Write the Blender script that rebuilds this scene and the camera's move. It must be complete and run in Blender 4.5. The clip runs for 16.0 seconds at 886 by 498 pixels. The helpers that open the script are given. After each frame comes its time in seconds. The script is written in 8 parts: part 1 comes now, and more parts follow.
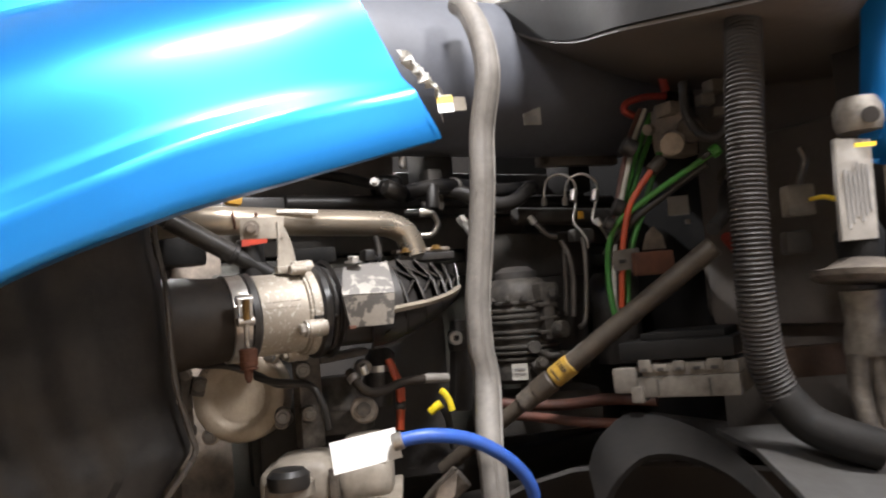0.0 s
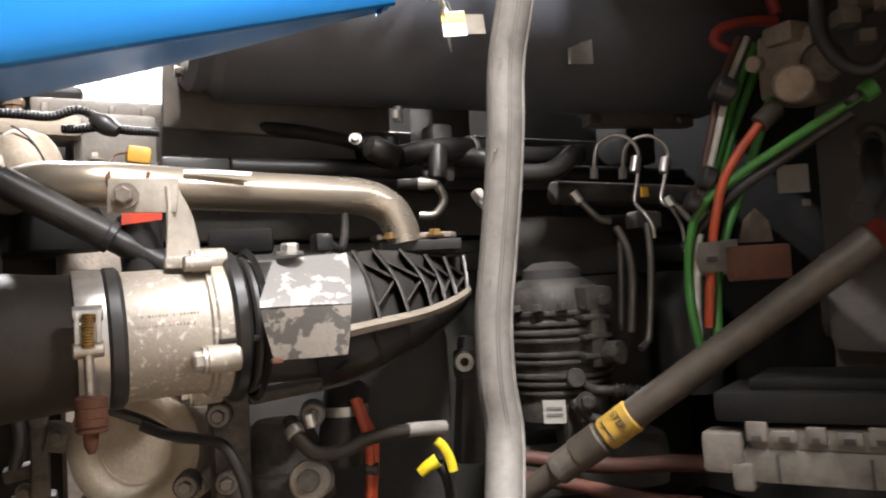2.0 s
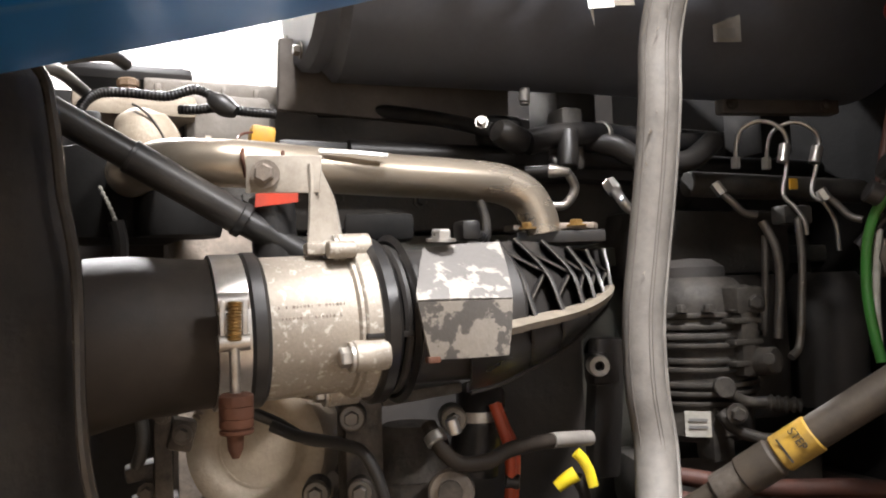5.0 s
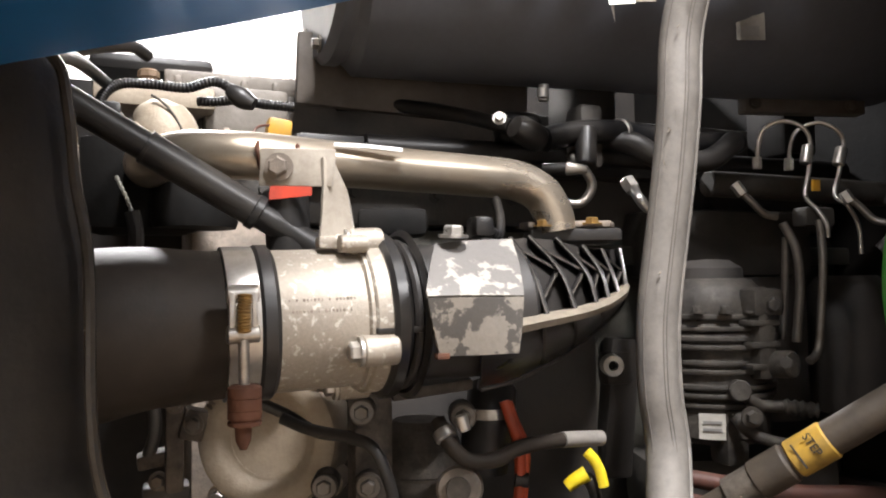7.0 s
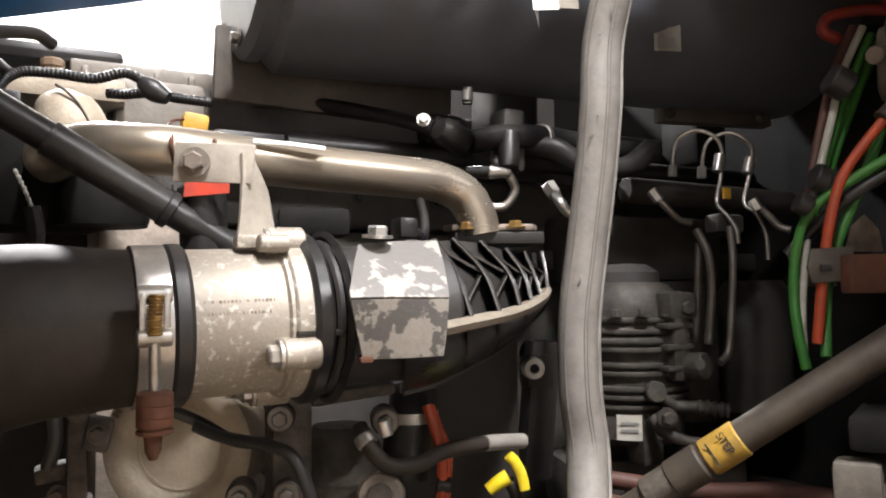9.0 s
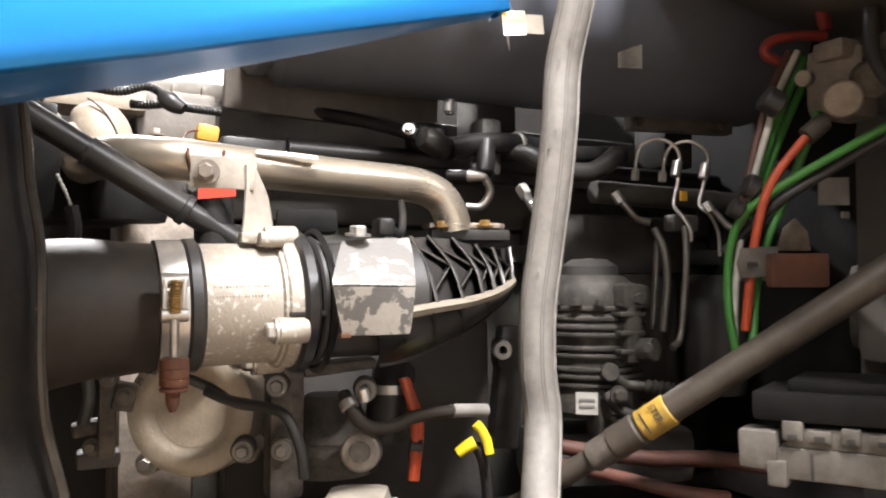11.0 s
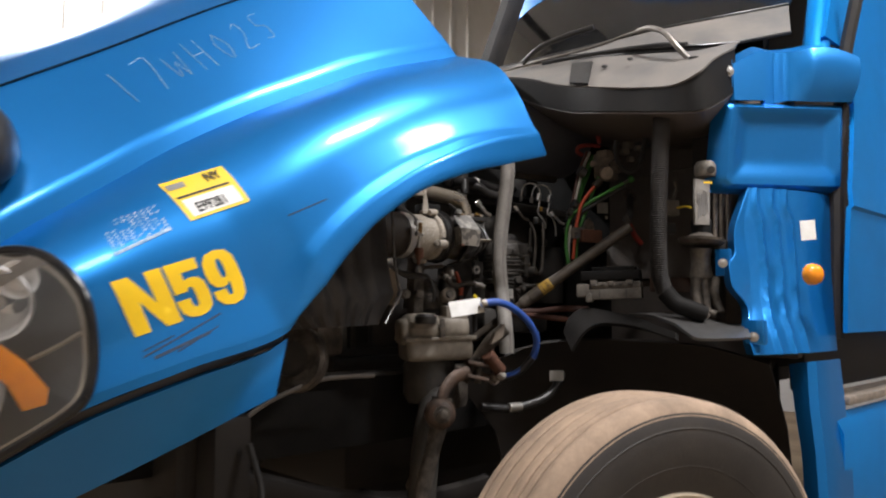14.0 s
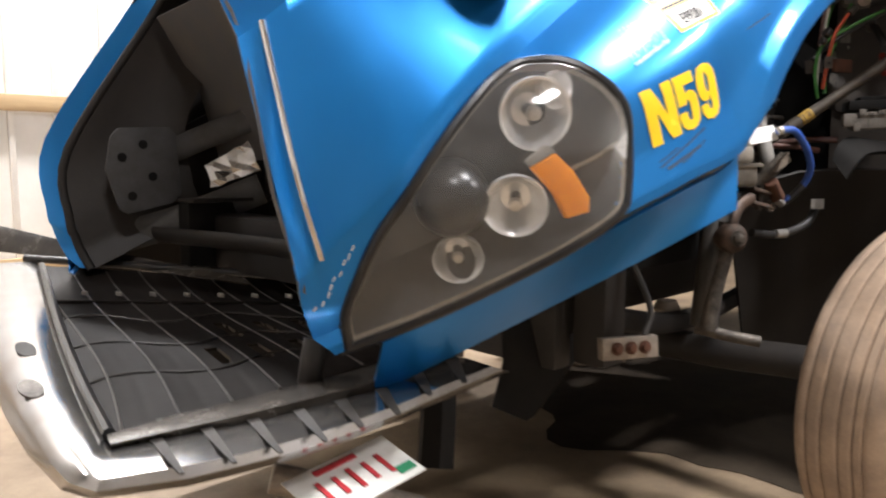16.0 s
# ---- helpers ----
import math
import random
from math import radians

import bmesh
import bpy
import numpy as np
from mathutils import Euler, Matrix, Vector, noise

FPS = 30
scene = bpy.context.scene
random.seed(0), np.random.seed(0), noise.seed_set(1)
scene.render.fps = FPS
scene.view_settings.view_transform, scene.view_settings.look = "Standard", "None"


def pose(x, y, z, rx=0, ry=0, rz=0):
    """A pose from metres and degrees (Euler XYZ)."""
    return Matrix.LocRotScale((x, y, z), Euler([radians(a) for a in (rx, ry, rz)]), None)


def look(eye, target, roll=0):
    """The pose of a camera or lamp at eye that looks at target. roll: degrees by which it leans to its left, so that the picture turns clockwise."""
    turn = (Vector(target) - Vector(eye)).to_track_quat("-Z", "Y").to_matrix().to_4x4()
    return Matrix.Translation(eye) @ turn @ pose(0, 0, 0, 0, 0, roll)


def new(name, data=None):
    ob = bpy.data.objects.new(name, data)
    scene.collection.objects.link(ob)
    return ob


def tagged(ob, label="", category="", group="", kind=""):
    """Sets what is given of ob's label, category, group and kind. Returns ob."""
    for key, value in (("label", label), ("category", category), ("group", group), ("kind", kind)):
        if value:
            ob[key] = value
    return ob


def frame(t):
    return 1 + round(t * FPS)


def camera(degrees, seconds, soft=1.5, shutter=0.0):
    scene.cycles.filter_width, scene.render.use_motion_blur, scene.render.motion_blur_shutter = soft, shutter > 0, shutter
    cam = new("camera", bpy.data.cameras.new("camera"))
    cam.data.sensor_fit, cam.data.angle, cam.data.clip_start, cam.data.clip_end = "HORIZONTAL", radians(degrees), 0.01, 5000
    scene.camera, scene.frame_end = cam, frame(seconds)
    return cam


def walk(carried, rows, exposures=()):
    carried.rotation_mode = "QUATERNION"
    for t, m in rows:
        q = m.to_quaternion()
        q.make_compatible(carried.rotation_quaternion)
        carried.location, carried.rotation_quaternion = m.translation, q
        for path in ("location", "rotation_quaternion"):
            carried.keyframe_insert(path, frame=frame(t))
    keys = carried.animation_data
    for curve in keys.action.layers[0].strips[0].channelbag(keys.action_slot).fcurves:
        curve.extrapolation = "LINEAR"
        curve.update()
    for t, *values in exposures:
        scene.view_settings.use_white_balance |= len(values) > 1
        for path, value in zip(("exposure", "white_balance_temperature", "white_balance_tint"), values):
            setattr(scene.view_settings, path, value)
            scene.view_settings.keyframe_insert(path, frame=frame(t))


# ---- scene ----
cam = camera(61.2, 16.0, 2.0, 0.5)
PATH = [
    (0, (0.2112, -0.016, 1.4282), (0.9982, 1.3271, 1.5288), -4.6),
    (0.5, (0.2418, 0.1053, 1.4126), (0.9973, 1.4663, 1.5132), -4.3),
    (1, (0.3321, 0.214, 1.4243), (1.0814, 1.5797, 1.5163), -4.0),
    (1.5, (0.4652, 0.32, 1.4586), (1.2023, 1.6928, 1.5405), -3.6),
    (2, (0.5028, 0.3765, 1.4563), (1.2159, 1.7616, 1.5327), -3.2),
    (2.5, (0.4789, 0.4501, 1.4602), (1.1499, 1.8568, 1.5319), -3.0),
    (3, (0.4484, 0.512, 1.4578), (1.0953, 1.927, 1.5756), -2.8),
    (3.5, (0.4443, 0.5287, 1.4555), (1.0792, 1.9421, 1.6357), -2.5),
    (4, (0.4451, 0.5193, 1.4539), (1.0689, 1.9361, 1.6505), -2.2),
    (4.5, (0.4473, 0.5002, 1.4539), (1.056, 1.9331, 1.5506), -2.0),
    (7, (0.4574, 0.4993, 1.4547), (1.0168, 1.9538, 1.528), -0.8),
    (7.5, (0.4631, 0.494, 1.4531), (1.0126, 1.952, 1.5304), -0.6),
    (8, (0.4602, 0.4953, 1.4477), (1.0009, 1.9559, 1.5319), -0.4),
    (8.5, (0.4539, 0.5039, 1.45), (1.0259, 1.9528, 1.5335), -0.3),
    (9, (0.4582, 0.5134, 1.4516), (1.1702, 1.8982, 1.5335), -0.6),
    (11.5, (0.4093, 0.2273, 1.4516), (1.103, 1.6229, 1.5116), 0.2),
    (12, (0.2229, -0.0122, 1.4032), (0.934, 1.3753, 1.4726), 0.3),
    (12.5, (0.0178, -0.2766, 1.3634), (0.7927, 1.0737, 1.4594), 0.3),
    (13, (-0.1983, -0.484, 1.3268), (0.609, 0.8459, 1.4453), 0.2),
    (13.5, (-0.6103, -0.529, 1.2137), (0.2555, 0.7619, 1.3432), 0.7),
    (14, (-0.9784, -0.5259, 1.1903), (0.1027, 0.5919, 1.3159), 0.2),
    (14.5, (-1.2124, -0.3659, 1.0842), (-0.1108, 0.7325, 1.1957), 0.3),
    (15, (-1.406, -0.2705, 1.0421), (-0.3128, 0.8401, 0.9859), 0.4),
    (15.5, (-1.6287, -0.1084, 1.0717), (-0.5492, 1.0046, 0.904), 0.3),
    (16, (-1.6859, 0.1208, 1.1177), (-0.5936, 1.2183, 0.9321), 0.2),
]
EXPOSURES = [(0, 1.22), (1.5, 1.52), (4, 1.46), (9, 1.43), (11.5, 2.0), (12.2, 1.68), (13, 0.93), (13.6, 0.50), (14.2, 0.36), (15, 0.52), (16, 1.00)]
walk(cam, [(t, look(eye, target, roll)) for t, eye, target, roll in PATH], EXPOSURES)

# ---- world and lamps ----
world = bpy.data.worlds.new("shop_air")
scene.world = world
world.use_nodes = True
world.node_tree.nodes["Background"].inputs[0].default_value = (1.0, 0.97, 0.94, 1)
world.node_tree.nodes["Background"].inputs[1].default_value = 0.03


def area_lamp(name, at, target, sx, sy, watts, colour=(1.0, 0.98, 0.995)):
    data = bpy.data.lights.new(name, "AREA")
    data.shape, data.size, data.size_y, data.energy, data.color = "RECTANGLE", sx, sy, watts, colour
    ob = new(name, data)
    ob.matrix_world = look(at, target)
    return ob


LAMPS = [(0.72, -0.5, 4.6), (2.4, -1.9, 4.15), (-1.7, -0.5, 4.15), (-2.7, 6.0, 5.5), (0.2, 6.0, 5.5), (3.2, 6.0, 5.5)]
POWER = [146, 78, 36, 70, 300, 130]
for place, watts in zip(LAMPS, POWER):
    area_lamp("high_bay_light", (place[0], place[1], place[2] - 0.10), (place[0], place[1], 0), 0.62 if place[1] < 0 else 0.36, 0.46 if place[1] < 0 else 0.30, watts)


# ---- materials ----
def mat(name, colour, rough=0.5, metal=0.0, dirt=None, dirt_amount=0.5, dirt_scale=14.0, grain=0.12, grain_scale=90.0,
        bump=0.15, coat=0.0, rough_var=0.15, stretch=(1, 1, 1), sharp=0.18, spec=0.5, coat_rough=0.03):
    """A surface with fine grain, patches of dirt at a larger scale, uneven gloss and fine relief."""
    m = bpy.data.materials.new(name)
    m.use_nodes = True
    nt = m.node_tree
    b = nt.nodes["Principled BSDF"]
    geo = nt.nodes.new("ShaderNodeTexCoord")
    mp = nt.nodes.new("ShaderNodeMapping")
    mp.inputs["Scale"].default_value = stretch
    nt.links.new(geo.outputs["Object"], mp.inputs["Vector"])

    def tex(scale, detail=6.0, rough_=0.6):
        n = nt.nodes.new("ShaderNodeTexNoise")
        n.inputs["Scale"].default_value = scale
        n.inputs["Detail"].default_value = detail
        n.inputs["Roughness"].default_value = rough_
        nt.links.new(mp.outputs[0], n.inputs["Vector"])
        return n

    fine, coarse = tex(grain_scale), tex(dirt_scale, 8.0, 0.65)
    hsv = nt.nodes.new("ShaderNodeMix")
    hsv.data_type = "RGBA"
    lo = tuple(c * (1 - grain) for c in colour)
    hi = tuple(min(1, c * (1 + grain)) for c in colour)
    hsv.inputs["A"].default_value, hsv.inputs["B"].default_value = (*lo, 1), (*hi, 1)
    nt.links.new(fine.outputs["Fac"], hsv.inputs["Factor"])
    out = hsv.outputs["Result"]
    if dirt:
        ramp = nt.nodes.new("ShaderNodeMapRange")
        ramp.inputs["From Min"].default_value = 0.5 + (0.5 - dirt_amount) * 0.5 - sharp
        ramp.inputs["From Max"].default_value = 0.5 + (0.5 - dirt_amount) * 0.5 + sharp
        nt.links.new(coarse.outputs["Fac"], ramp.inputs["Value"])
        mix = nt.nodes.new("ShaderNodeMix")
        mix.data_type = "RGBA"
        mix.inputs["B"].default_value = (*dirt, 1)
        nt.links.new(ramp.outputs["Result"], mix.inputs["Factor"])
        nt.links.new(out, mix.inputs["A"])
        out = mix.outputs["Result"]
    nt.links.new(out, b.inputs["Base Color"])
    rr = nt.nodes.new("ShaderNodeMapRange")
    rr.inputs["To Min"].default_value, rr.inputs["To Max"].default_value = max(0.02, rough - rough_var), min(1, rough + rough_var)
    nt.links.new(coarse.outputs["Fac"], rr.inputs["Value"])
    nt.links.new(rr.outputs["Result"], b.inputs["Roughness"])
    b.inputs["Metallic"].default_value = metal
    b.inputs["Specular IOR Level"].default_value = spec
    b.inputs["Coat Weight"].default_value = coat
    b.inputs["Coat Roughness"].default_value = coat_rough
    if bump:
        bp = nt.nodes.new("ShaderNodeBump")
        bp.inputs["Strength"].default_value = bump
        bp.inputs["Distance"].default_value = 0.002
        nt.links.new(fine.outputs["Fac"], bp.inputs["Height"])
        nt.links.new(bp.outputs[0], b.inputs["Normal"])
    return m


blue_paint = mat("blue_paint", (0.008, 0.188, 0.535), 0.35, 0.64, (0.006, 0.172, 0.50), 0.4, 3.0, 0.04, 400, 0.01, coat=0.22, rough_var=0.05, coat_rough=0.10)
blue_door = mat("dusty_blue_paint", (0.0, 0.20, 0.58), 0.42, 0.45, (0.01, 0.18, 0.50), 0.4, 3.0, 0.04, 400, 0.01, coat=0.06, rough_var=0.05, spec=0.2)
blue_inside = mat("blue_underside", (0.060, 0.064, 0.074), 0.6, 0.0, (0.105, 0.092, 0.080), 0.5, 6)
black_plastic = mat("black_plastic", (0.017, 0.016, 0.0155), 0.42, 0, (0.032, 0.028, 0.025), 0.40, 9)
black_gloss = mat("black_gloss", (0.009, 0.009, 0.010), 0.32, 0, (0.030, 0.026, 0.022), 0.35, 16, bump=0.05, spec=0.4)
liner_black = mat("liner_plastic", (0.016, 0.014, 0.013), 0.58, 0, (0.03, 0.025, 0.021), 0.42, 5, spec=0.3)
grille_black = mat("brown_black_gloss", (0.01, 0.008, 0.007), 0.48, 0, (0.018, 0.015, 0.013), 0.4, 9, bump=0.08, spec=0.05)
dusty_gloss = mat("dusty_black_plastic", (0.035, 0.032, 0.030), 0.25, 0, (0.10, 0.085, 0.07), 0.45, 7, bump=0.08)
rubber = mat("rubber_duct", (0.013, 0.0105, 0.009), 0.60, 0, (0.046, 0.035, 0.026), 0.40, 5, bump=0.30, spec=0.26)
cast_alu = mat("cast_aluminium", (0.3, 0.262, 0.215), 0.50, 0.30, (0.5, 0.46, 0.4), 0.32, 130, 0.25, 300, 0.22, sharp=0.03)
rough_alu = mat("dusty_cast_aluminium", (0.34, 0.28, 0.225), 0.6, 0.3, (0.14, 0.118, 0.098), 0.5, 18, 0.2, 160, 0.6)
dull_alu = mat("oily_casting", (0.158, 0.134, 0.109), 0.55, 0.35, (0.034, 0.027, 0.022), 0.55, 22, 0.3, 120, 0.7)
steel_pipe = mat("drawn_steel", (0.46, 0.4, 0.325), 0.30, 0.75, (0.3, 0.245, 0.18), 0.45, 14, 0.08, 140, 0.05, stretch=(0.3, 1, 1))
bright_steel = mat("bright_steel", (0.55, 0.53, 0.5), 0.33, 0.85, (0.3, 0.26, 0.21), 0.3, 30, 0.05, 200, 0.03)
plate_steel = mat("bracket_steel", (0.2, 0.185, 0.17), 0.42, 0.6, (0.12, 0.1, 0.08), 0.5, 18)
flaked_steel = mat("flaking_heat_shield", (0.16, 0.15, 0.14), 0.5, 0.2, (0.33, 0.31, 0.275), 0.42, 30, 0.12, 200, 0.3, sharp=0.012)
# flaking paint again, with the lower face's shade put into the colour
flaked_shaded = mat("flaking_shaded_heat_shield", (0.21, 0.187, 0.158), 0.5, 0.2, (0.072, 0.065, 0.057), 0.47, 36, 0.2, 200, 0.3, sharp=0.015)
iron = mat("dark_iron", (0.045, 0.042, 0.038), 0.55, 0.2, (0.080, 0.070, 0.060), 0.42, 16, 0.3, 110, 0.6)
green_iron = mat("engine_block_paint", (0.048, 0.050, 0.042), 0.5, 0.2, (0.085, 0.075, 0.062), 0.45, 13, 0.25, 100, 0.5)
cover_grey = mat("valve_cover_grey", (0.26, 0.235, 0.205), 0.5, 0.2, (0.12, 0.1, 0.08), 0.45, 15, 0.15, 120, 0.4)
pump_alu = mat("beige_cast_aluminium", (0.44, 0.37, 0.285), 0.55, 0.1, (0.28, 0.225, 0.165), 0.4, 16, 0.15, 200, 0.4)
dusty_ledge = mat("dust_covered_edge", (0.235, 0.2, 0.155), 0.7, 0, (0.15, 0.125, 0.095), 0.4, 25)
decal_white = mat("worn_white_decal", (0.42, 0.50, 0.58), 0.5, 0, (0.10, 0.28, 0.50), 0.45, 90, 0.05, sharp=0.08)
chalk_pale = mat("pale_chalk", (0.32, 0.43, 0.54), 0.8, 0, (0.09, 0.27, 0.5), 0.5, 120, 0.05, sharp=0.1)
engine_dark = mat("dusty_dark_metal", (0.085, 0.074, 0.066), 0.6, 0.0, (0.12, 0.1, 0.084), 0.42, 10, 0.3, 70, 0.5)
grimy_alu = mat("grimy_compressor_casting", (0.085, 0.074, 0.062), 0.6, 0.25, (0.024, 0.021, 0.018), 0.55, 26, 0.3, 120, 0.7)
inner_brown = mat("dusty_inner_shell", (0.019, 0.0155, 0.0135), 0.6, 0, (0.034, 0.027, 0.022), 0.45, 5, 0.2, 60, 0.3)
brass = mat("zinc_plated_brass", (0.36, 0.22, 0.07), 0.4, 0.6, (0.20, 0.12, 0.05), 0.4, 40)
shield_brown = mat("dusty_splash_shield", (0.016, 0.0145, 0.0138), 0.50, 0, (0.039, 0.034, 0.03), 0.42, 13, 0.28, 90, 0.45, spec=0.35)
hinge_steel = mat("dusty_hinge_steel", (0.062, 0.060, 0.060), 0.6, 0, (0.040, 0.036, 0.033), 0.45, 12)
strut_black = mat("satin_black_strut", (0.022, 0.021, 0.021), 0.38, 0, (0.05, 0.044, 0.038), 0.40, 12, bump=0.06, spec=0.35)
arch_rubber = mat("black_arch_rubber", (0.008, 0.0078, 0.0075), 0.65, 0, (0.016, 0.014, 0.0125), 0.40, 8, 0.2, 80, 0.3, spec=0.10)
linkage_rust = mat("rusty_oily_linkage", (0.115, 0.070, 0.048), 0.6, 0.25, (0.035, 0.026, 0.021), 0.5, 24, 0.3, 110, 0.7)
tray_beige = mat("dirty_beige_tray", (0.150, 0.132, 0.110), 0.6, 0, (0.060, 0.050, 0.041), 0.48, 22, 0.2, 120, 0.3)
fender_steel = mat("grey_fender_plate", (0.085, 0.083, 0.080), 0.45, 0.45, (0.05, 0.046, 0.042), 0.45, 9, 0.12, 140, 0.2)
seam_grey = mat("hose_seam", (0.128, 0.114, 0.100), 0.7)
compressor_label = mat("aged_white_label", (0.50, 0.48, 0.43), 0.5, 0, (0.36, 0.34, 0.29), 0.4, 40, 0.04)
dirty_cream = mat("dirty_cream_casting", (0.19, 0.168, 0.138), 0.58, 0.1, (0.060, 0.050, 0.041), 0.46, 26, 0.25, 120, 0.5)
ridge_brown = mat("dusty_brown_ridge", (0.038, 0.032, 0.028), 0.34, 0, (0.022, 0.018, 0.016), 0.45, 22)
gap_black = mat("panel_gap_black", (0.004, 0.010, 0.020), 0.9, spec=0.05)
rust = mat("rust", (0.11, 0.038, 0.017), 0.8, 0.1, (0.06, 0.025, 0.014), 0.5, 30, 0.25, 120, 0.6)
rusty_frame = mat("rusty_frame", (0.06, 0.038, 0.028), 0.75, 0.1, (0.095, 0.05, 0.03), 0.4, 12, 0.3, 80, 0.6)
hose_grey = mat("grey_rubber_hose", (0.165, 0.15, 0.134), 0.62, 0, (0.235, 0.216, 0.192), 0.42, 30, 0.15, 120, 0.25)
cowl_grey = mat("cowl_plastic", (0.085, 0.081, 0.076), 0.62, 0, (0.15, 0.132, 0.114), 0.45, 6, 0.1, 200, 0.2)
cowl_dark = mat("dark_cowl_plastic", (0.024, 0.023, 0.022), 0.58, 0, (0.040, 0.036, 0.032), 0.4, 8, 0.1, 200, 0.2, spec=0.25)
tank_black = mat("tank_black", (0.128, 0.135, 0.158), 0.50, 0, (0.098, 0.103, 0.118), 0.4, 4, bump=0.06)
dirty_yellow = mat("dirty_yellow_sticker", (0.4, 0.235, 0.03), 0.5, 0, (0.2, 0.13, 0.035), 0.42, 40, 0.05)
tube_dusty = mat("dusty_painted_tube", (0.07, 0.055, 0.04), 0.55, 0.2, (0.034, 0.027, 0.021), 0.42, 20, 0.15, 120, 0.3)
yellow = mat("yellow_plastic", (0.85, 0.66, 0.02), 0.42, 0, (0.55, 0.42, 0.05), 0.3, 25)
amber_cap = mat("amber_plastic", (0.62, 0.32, 0.02), 0.45, 0, (0.35, 0.2, 0.05), 0.4, 30)
orange_wire = mat("orange_sleeve", (0.46, 0.062, 0.018), 0.5, 0, (0.26, 0.05, 0.02), 0.35, 30)
red_wire = mat("red_sleeve", (0.34, 0.032, 0.022), 0.5, 0, (0.18, 0.035, 0.025), 0.4, 25)
brown_wire = mat("brown_sleeve", (0.1, 0.036, 0.024), 0.55, 0, (0.05, 0.026, 0.02), 0.4, 25)
green_wire = mat("green_sleeve", (0.042, 0.202, 0.031), 0.45, 0, (0.049, 0.153, 0.028), 0.4, 25)
white_wire = mat("white_sleeve", (0.55, 0.54, 0.48), 0.5, 0, (0.3, 0.28, 0.22), 0.4, 25)
blue_hose = mat("blue_air_hose", (0.03, 0.10, 0.42), 0.45, 0, (0.03, 0.07, 0.25), 0.4, 20)
white_label = mat("white_label", (0.80, 0.79, 0.76), 0.45, 0, (0.68, 0.66, 0.62), 0.4, 25, 0.03)
grey_label = mat("dusty_label", (0.28, 0.26, 0.235), 0.55, 0, (0.18, 0.165, 0.145), 0.4, 25, 0.05)
yellow_label = mat("yellow_label", (0.82, 0.56, 0.03), 0.45, 0, (0.74, 0.52, 0.05), 0.35, 25, 0.03)
yellow_vinyl = mat("yellow_vinyl", (0.90, 0.58, 0.01), 0.4, 0, (0.82, 0.52, 0.02), 0.35, 14, 0.03)
red_label = mat("red_label", (0.5, 0.055, 0.028), 0.5, 0, (0.26, 0.045, 0.03), 0.35, 40, 0.05)
ink = mat("black_ink", (0.02, 0.02, 0.02), 0.6)
scuff_dark = mat("dark_scuff", (0.012, 0.04, 0.10), 0.6, 0, (0.02, 0.025, 0.03), 0.5, 60)
ink_grey = mat("grey_ink", (0.22, 0.21, 0.2), 0.6)
red_ink = mat("red_ink", (0.45, 0.03, 0.04), 0.5)
green_ink = mat("green_ink", (0.03, 0.25, 0.12), 0.5)
satin_chrome = mat("satin_chrome", (0.47, 0.46, 0.46), 0.16, 0.95, (0.40, 0.37, 0.34), 0.38, 11, 0.04, 200, 0.06, rough_var=0.10)
chrome = mat("chrome", (0.78, 0.77, 0.76), 0.10, 1.0, (0.52, 0.48, 0.44), 0.35, 9, 0.03, 200, 0.02, rough_var=0.08)
polymer_grey = mat("fuse_box_grey", (0.078, 0.069, 0.059), 0.55, 0, (0.046, 0.039, 0.032), 0.45, 16)
cream = mat("aged_white_plastic", (0.25, 0.22, 0.18), 0.55, 0, (0.13, 0.108, 0.084), 0.45, 16)
tyre_side = mat("tyre_sidewall", (0.018, 0.016, 0.015), 0.68, 0, (0.042, 0.035, 0.029), 0.5, 6, 0.2, 150, 0.4)
tyre_tread = mat("tyre_tread_dusty", (0.36, 0.255, 0.175), 0.85, 0, (0.20, 0.145, 0.105), 0.42, 10, 0.18, 120, 0.5)
rim_cream = mat("painted_rim", (0.62, 0.53, 0.40), 0.45, 0.1, (0.44, 0.36, 0.26), 0.4, 10)
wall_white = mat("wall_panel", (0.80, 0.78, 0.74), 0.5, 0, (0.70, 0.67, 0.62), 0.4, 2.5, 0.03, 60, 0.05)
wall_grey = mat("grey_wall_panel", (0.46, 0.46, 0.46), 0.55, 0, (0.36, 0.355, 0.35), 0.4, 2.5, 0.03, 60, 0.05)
wood = mat("pine_rail", (0.50, 0.36, 0.20), 0.6, 0, (0.40, 0.27, 0.14), 0.5, 6, 0.15, 40, 0.2, stretch=(0.2, 3, 3))
ceil_mat = mat("ceiling_steel", (0.42, 0.41, 0.40), 0.6, 0, (0.34, 0.33, 0.32), 0.4, 2)
reflector = mat("headlight_reflector", (0.97, 0.97, 0.97), 0.18, 0.60, (0.8, 0.78, 0.75), 0.3, 20, 0.05, 34, 0.9)
lamp_black = mat("headlight_bezel", (0.036, 0.035, 0.035), 0.35, 0.0, (0.05, 0.048, 0.047), 0.4, 8)
amber_lens = mat("amber_lens", (0.9, 0.3, 0.012), 0.22, 0, (0.8, 0.24, 0.012), 0.4, 40, bump=0.3)
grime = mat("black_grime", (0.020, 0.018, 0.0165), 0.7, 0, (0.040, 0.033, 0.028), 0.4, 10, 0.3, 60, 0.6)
windshield = mat("dark_glass", (0.012, 0.012, 0.013), 0.06, 0, (0.014, 0.014, 0.015), 0.4, 8, 0.02, 50, 0.0, spec=0.8)

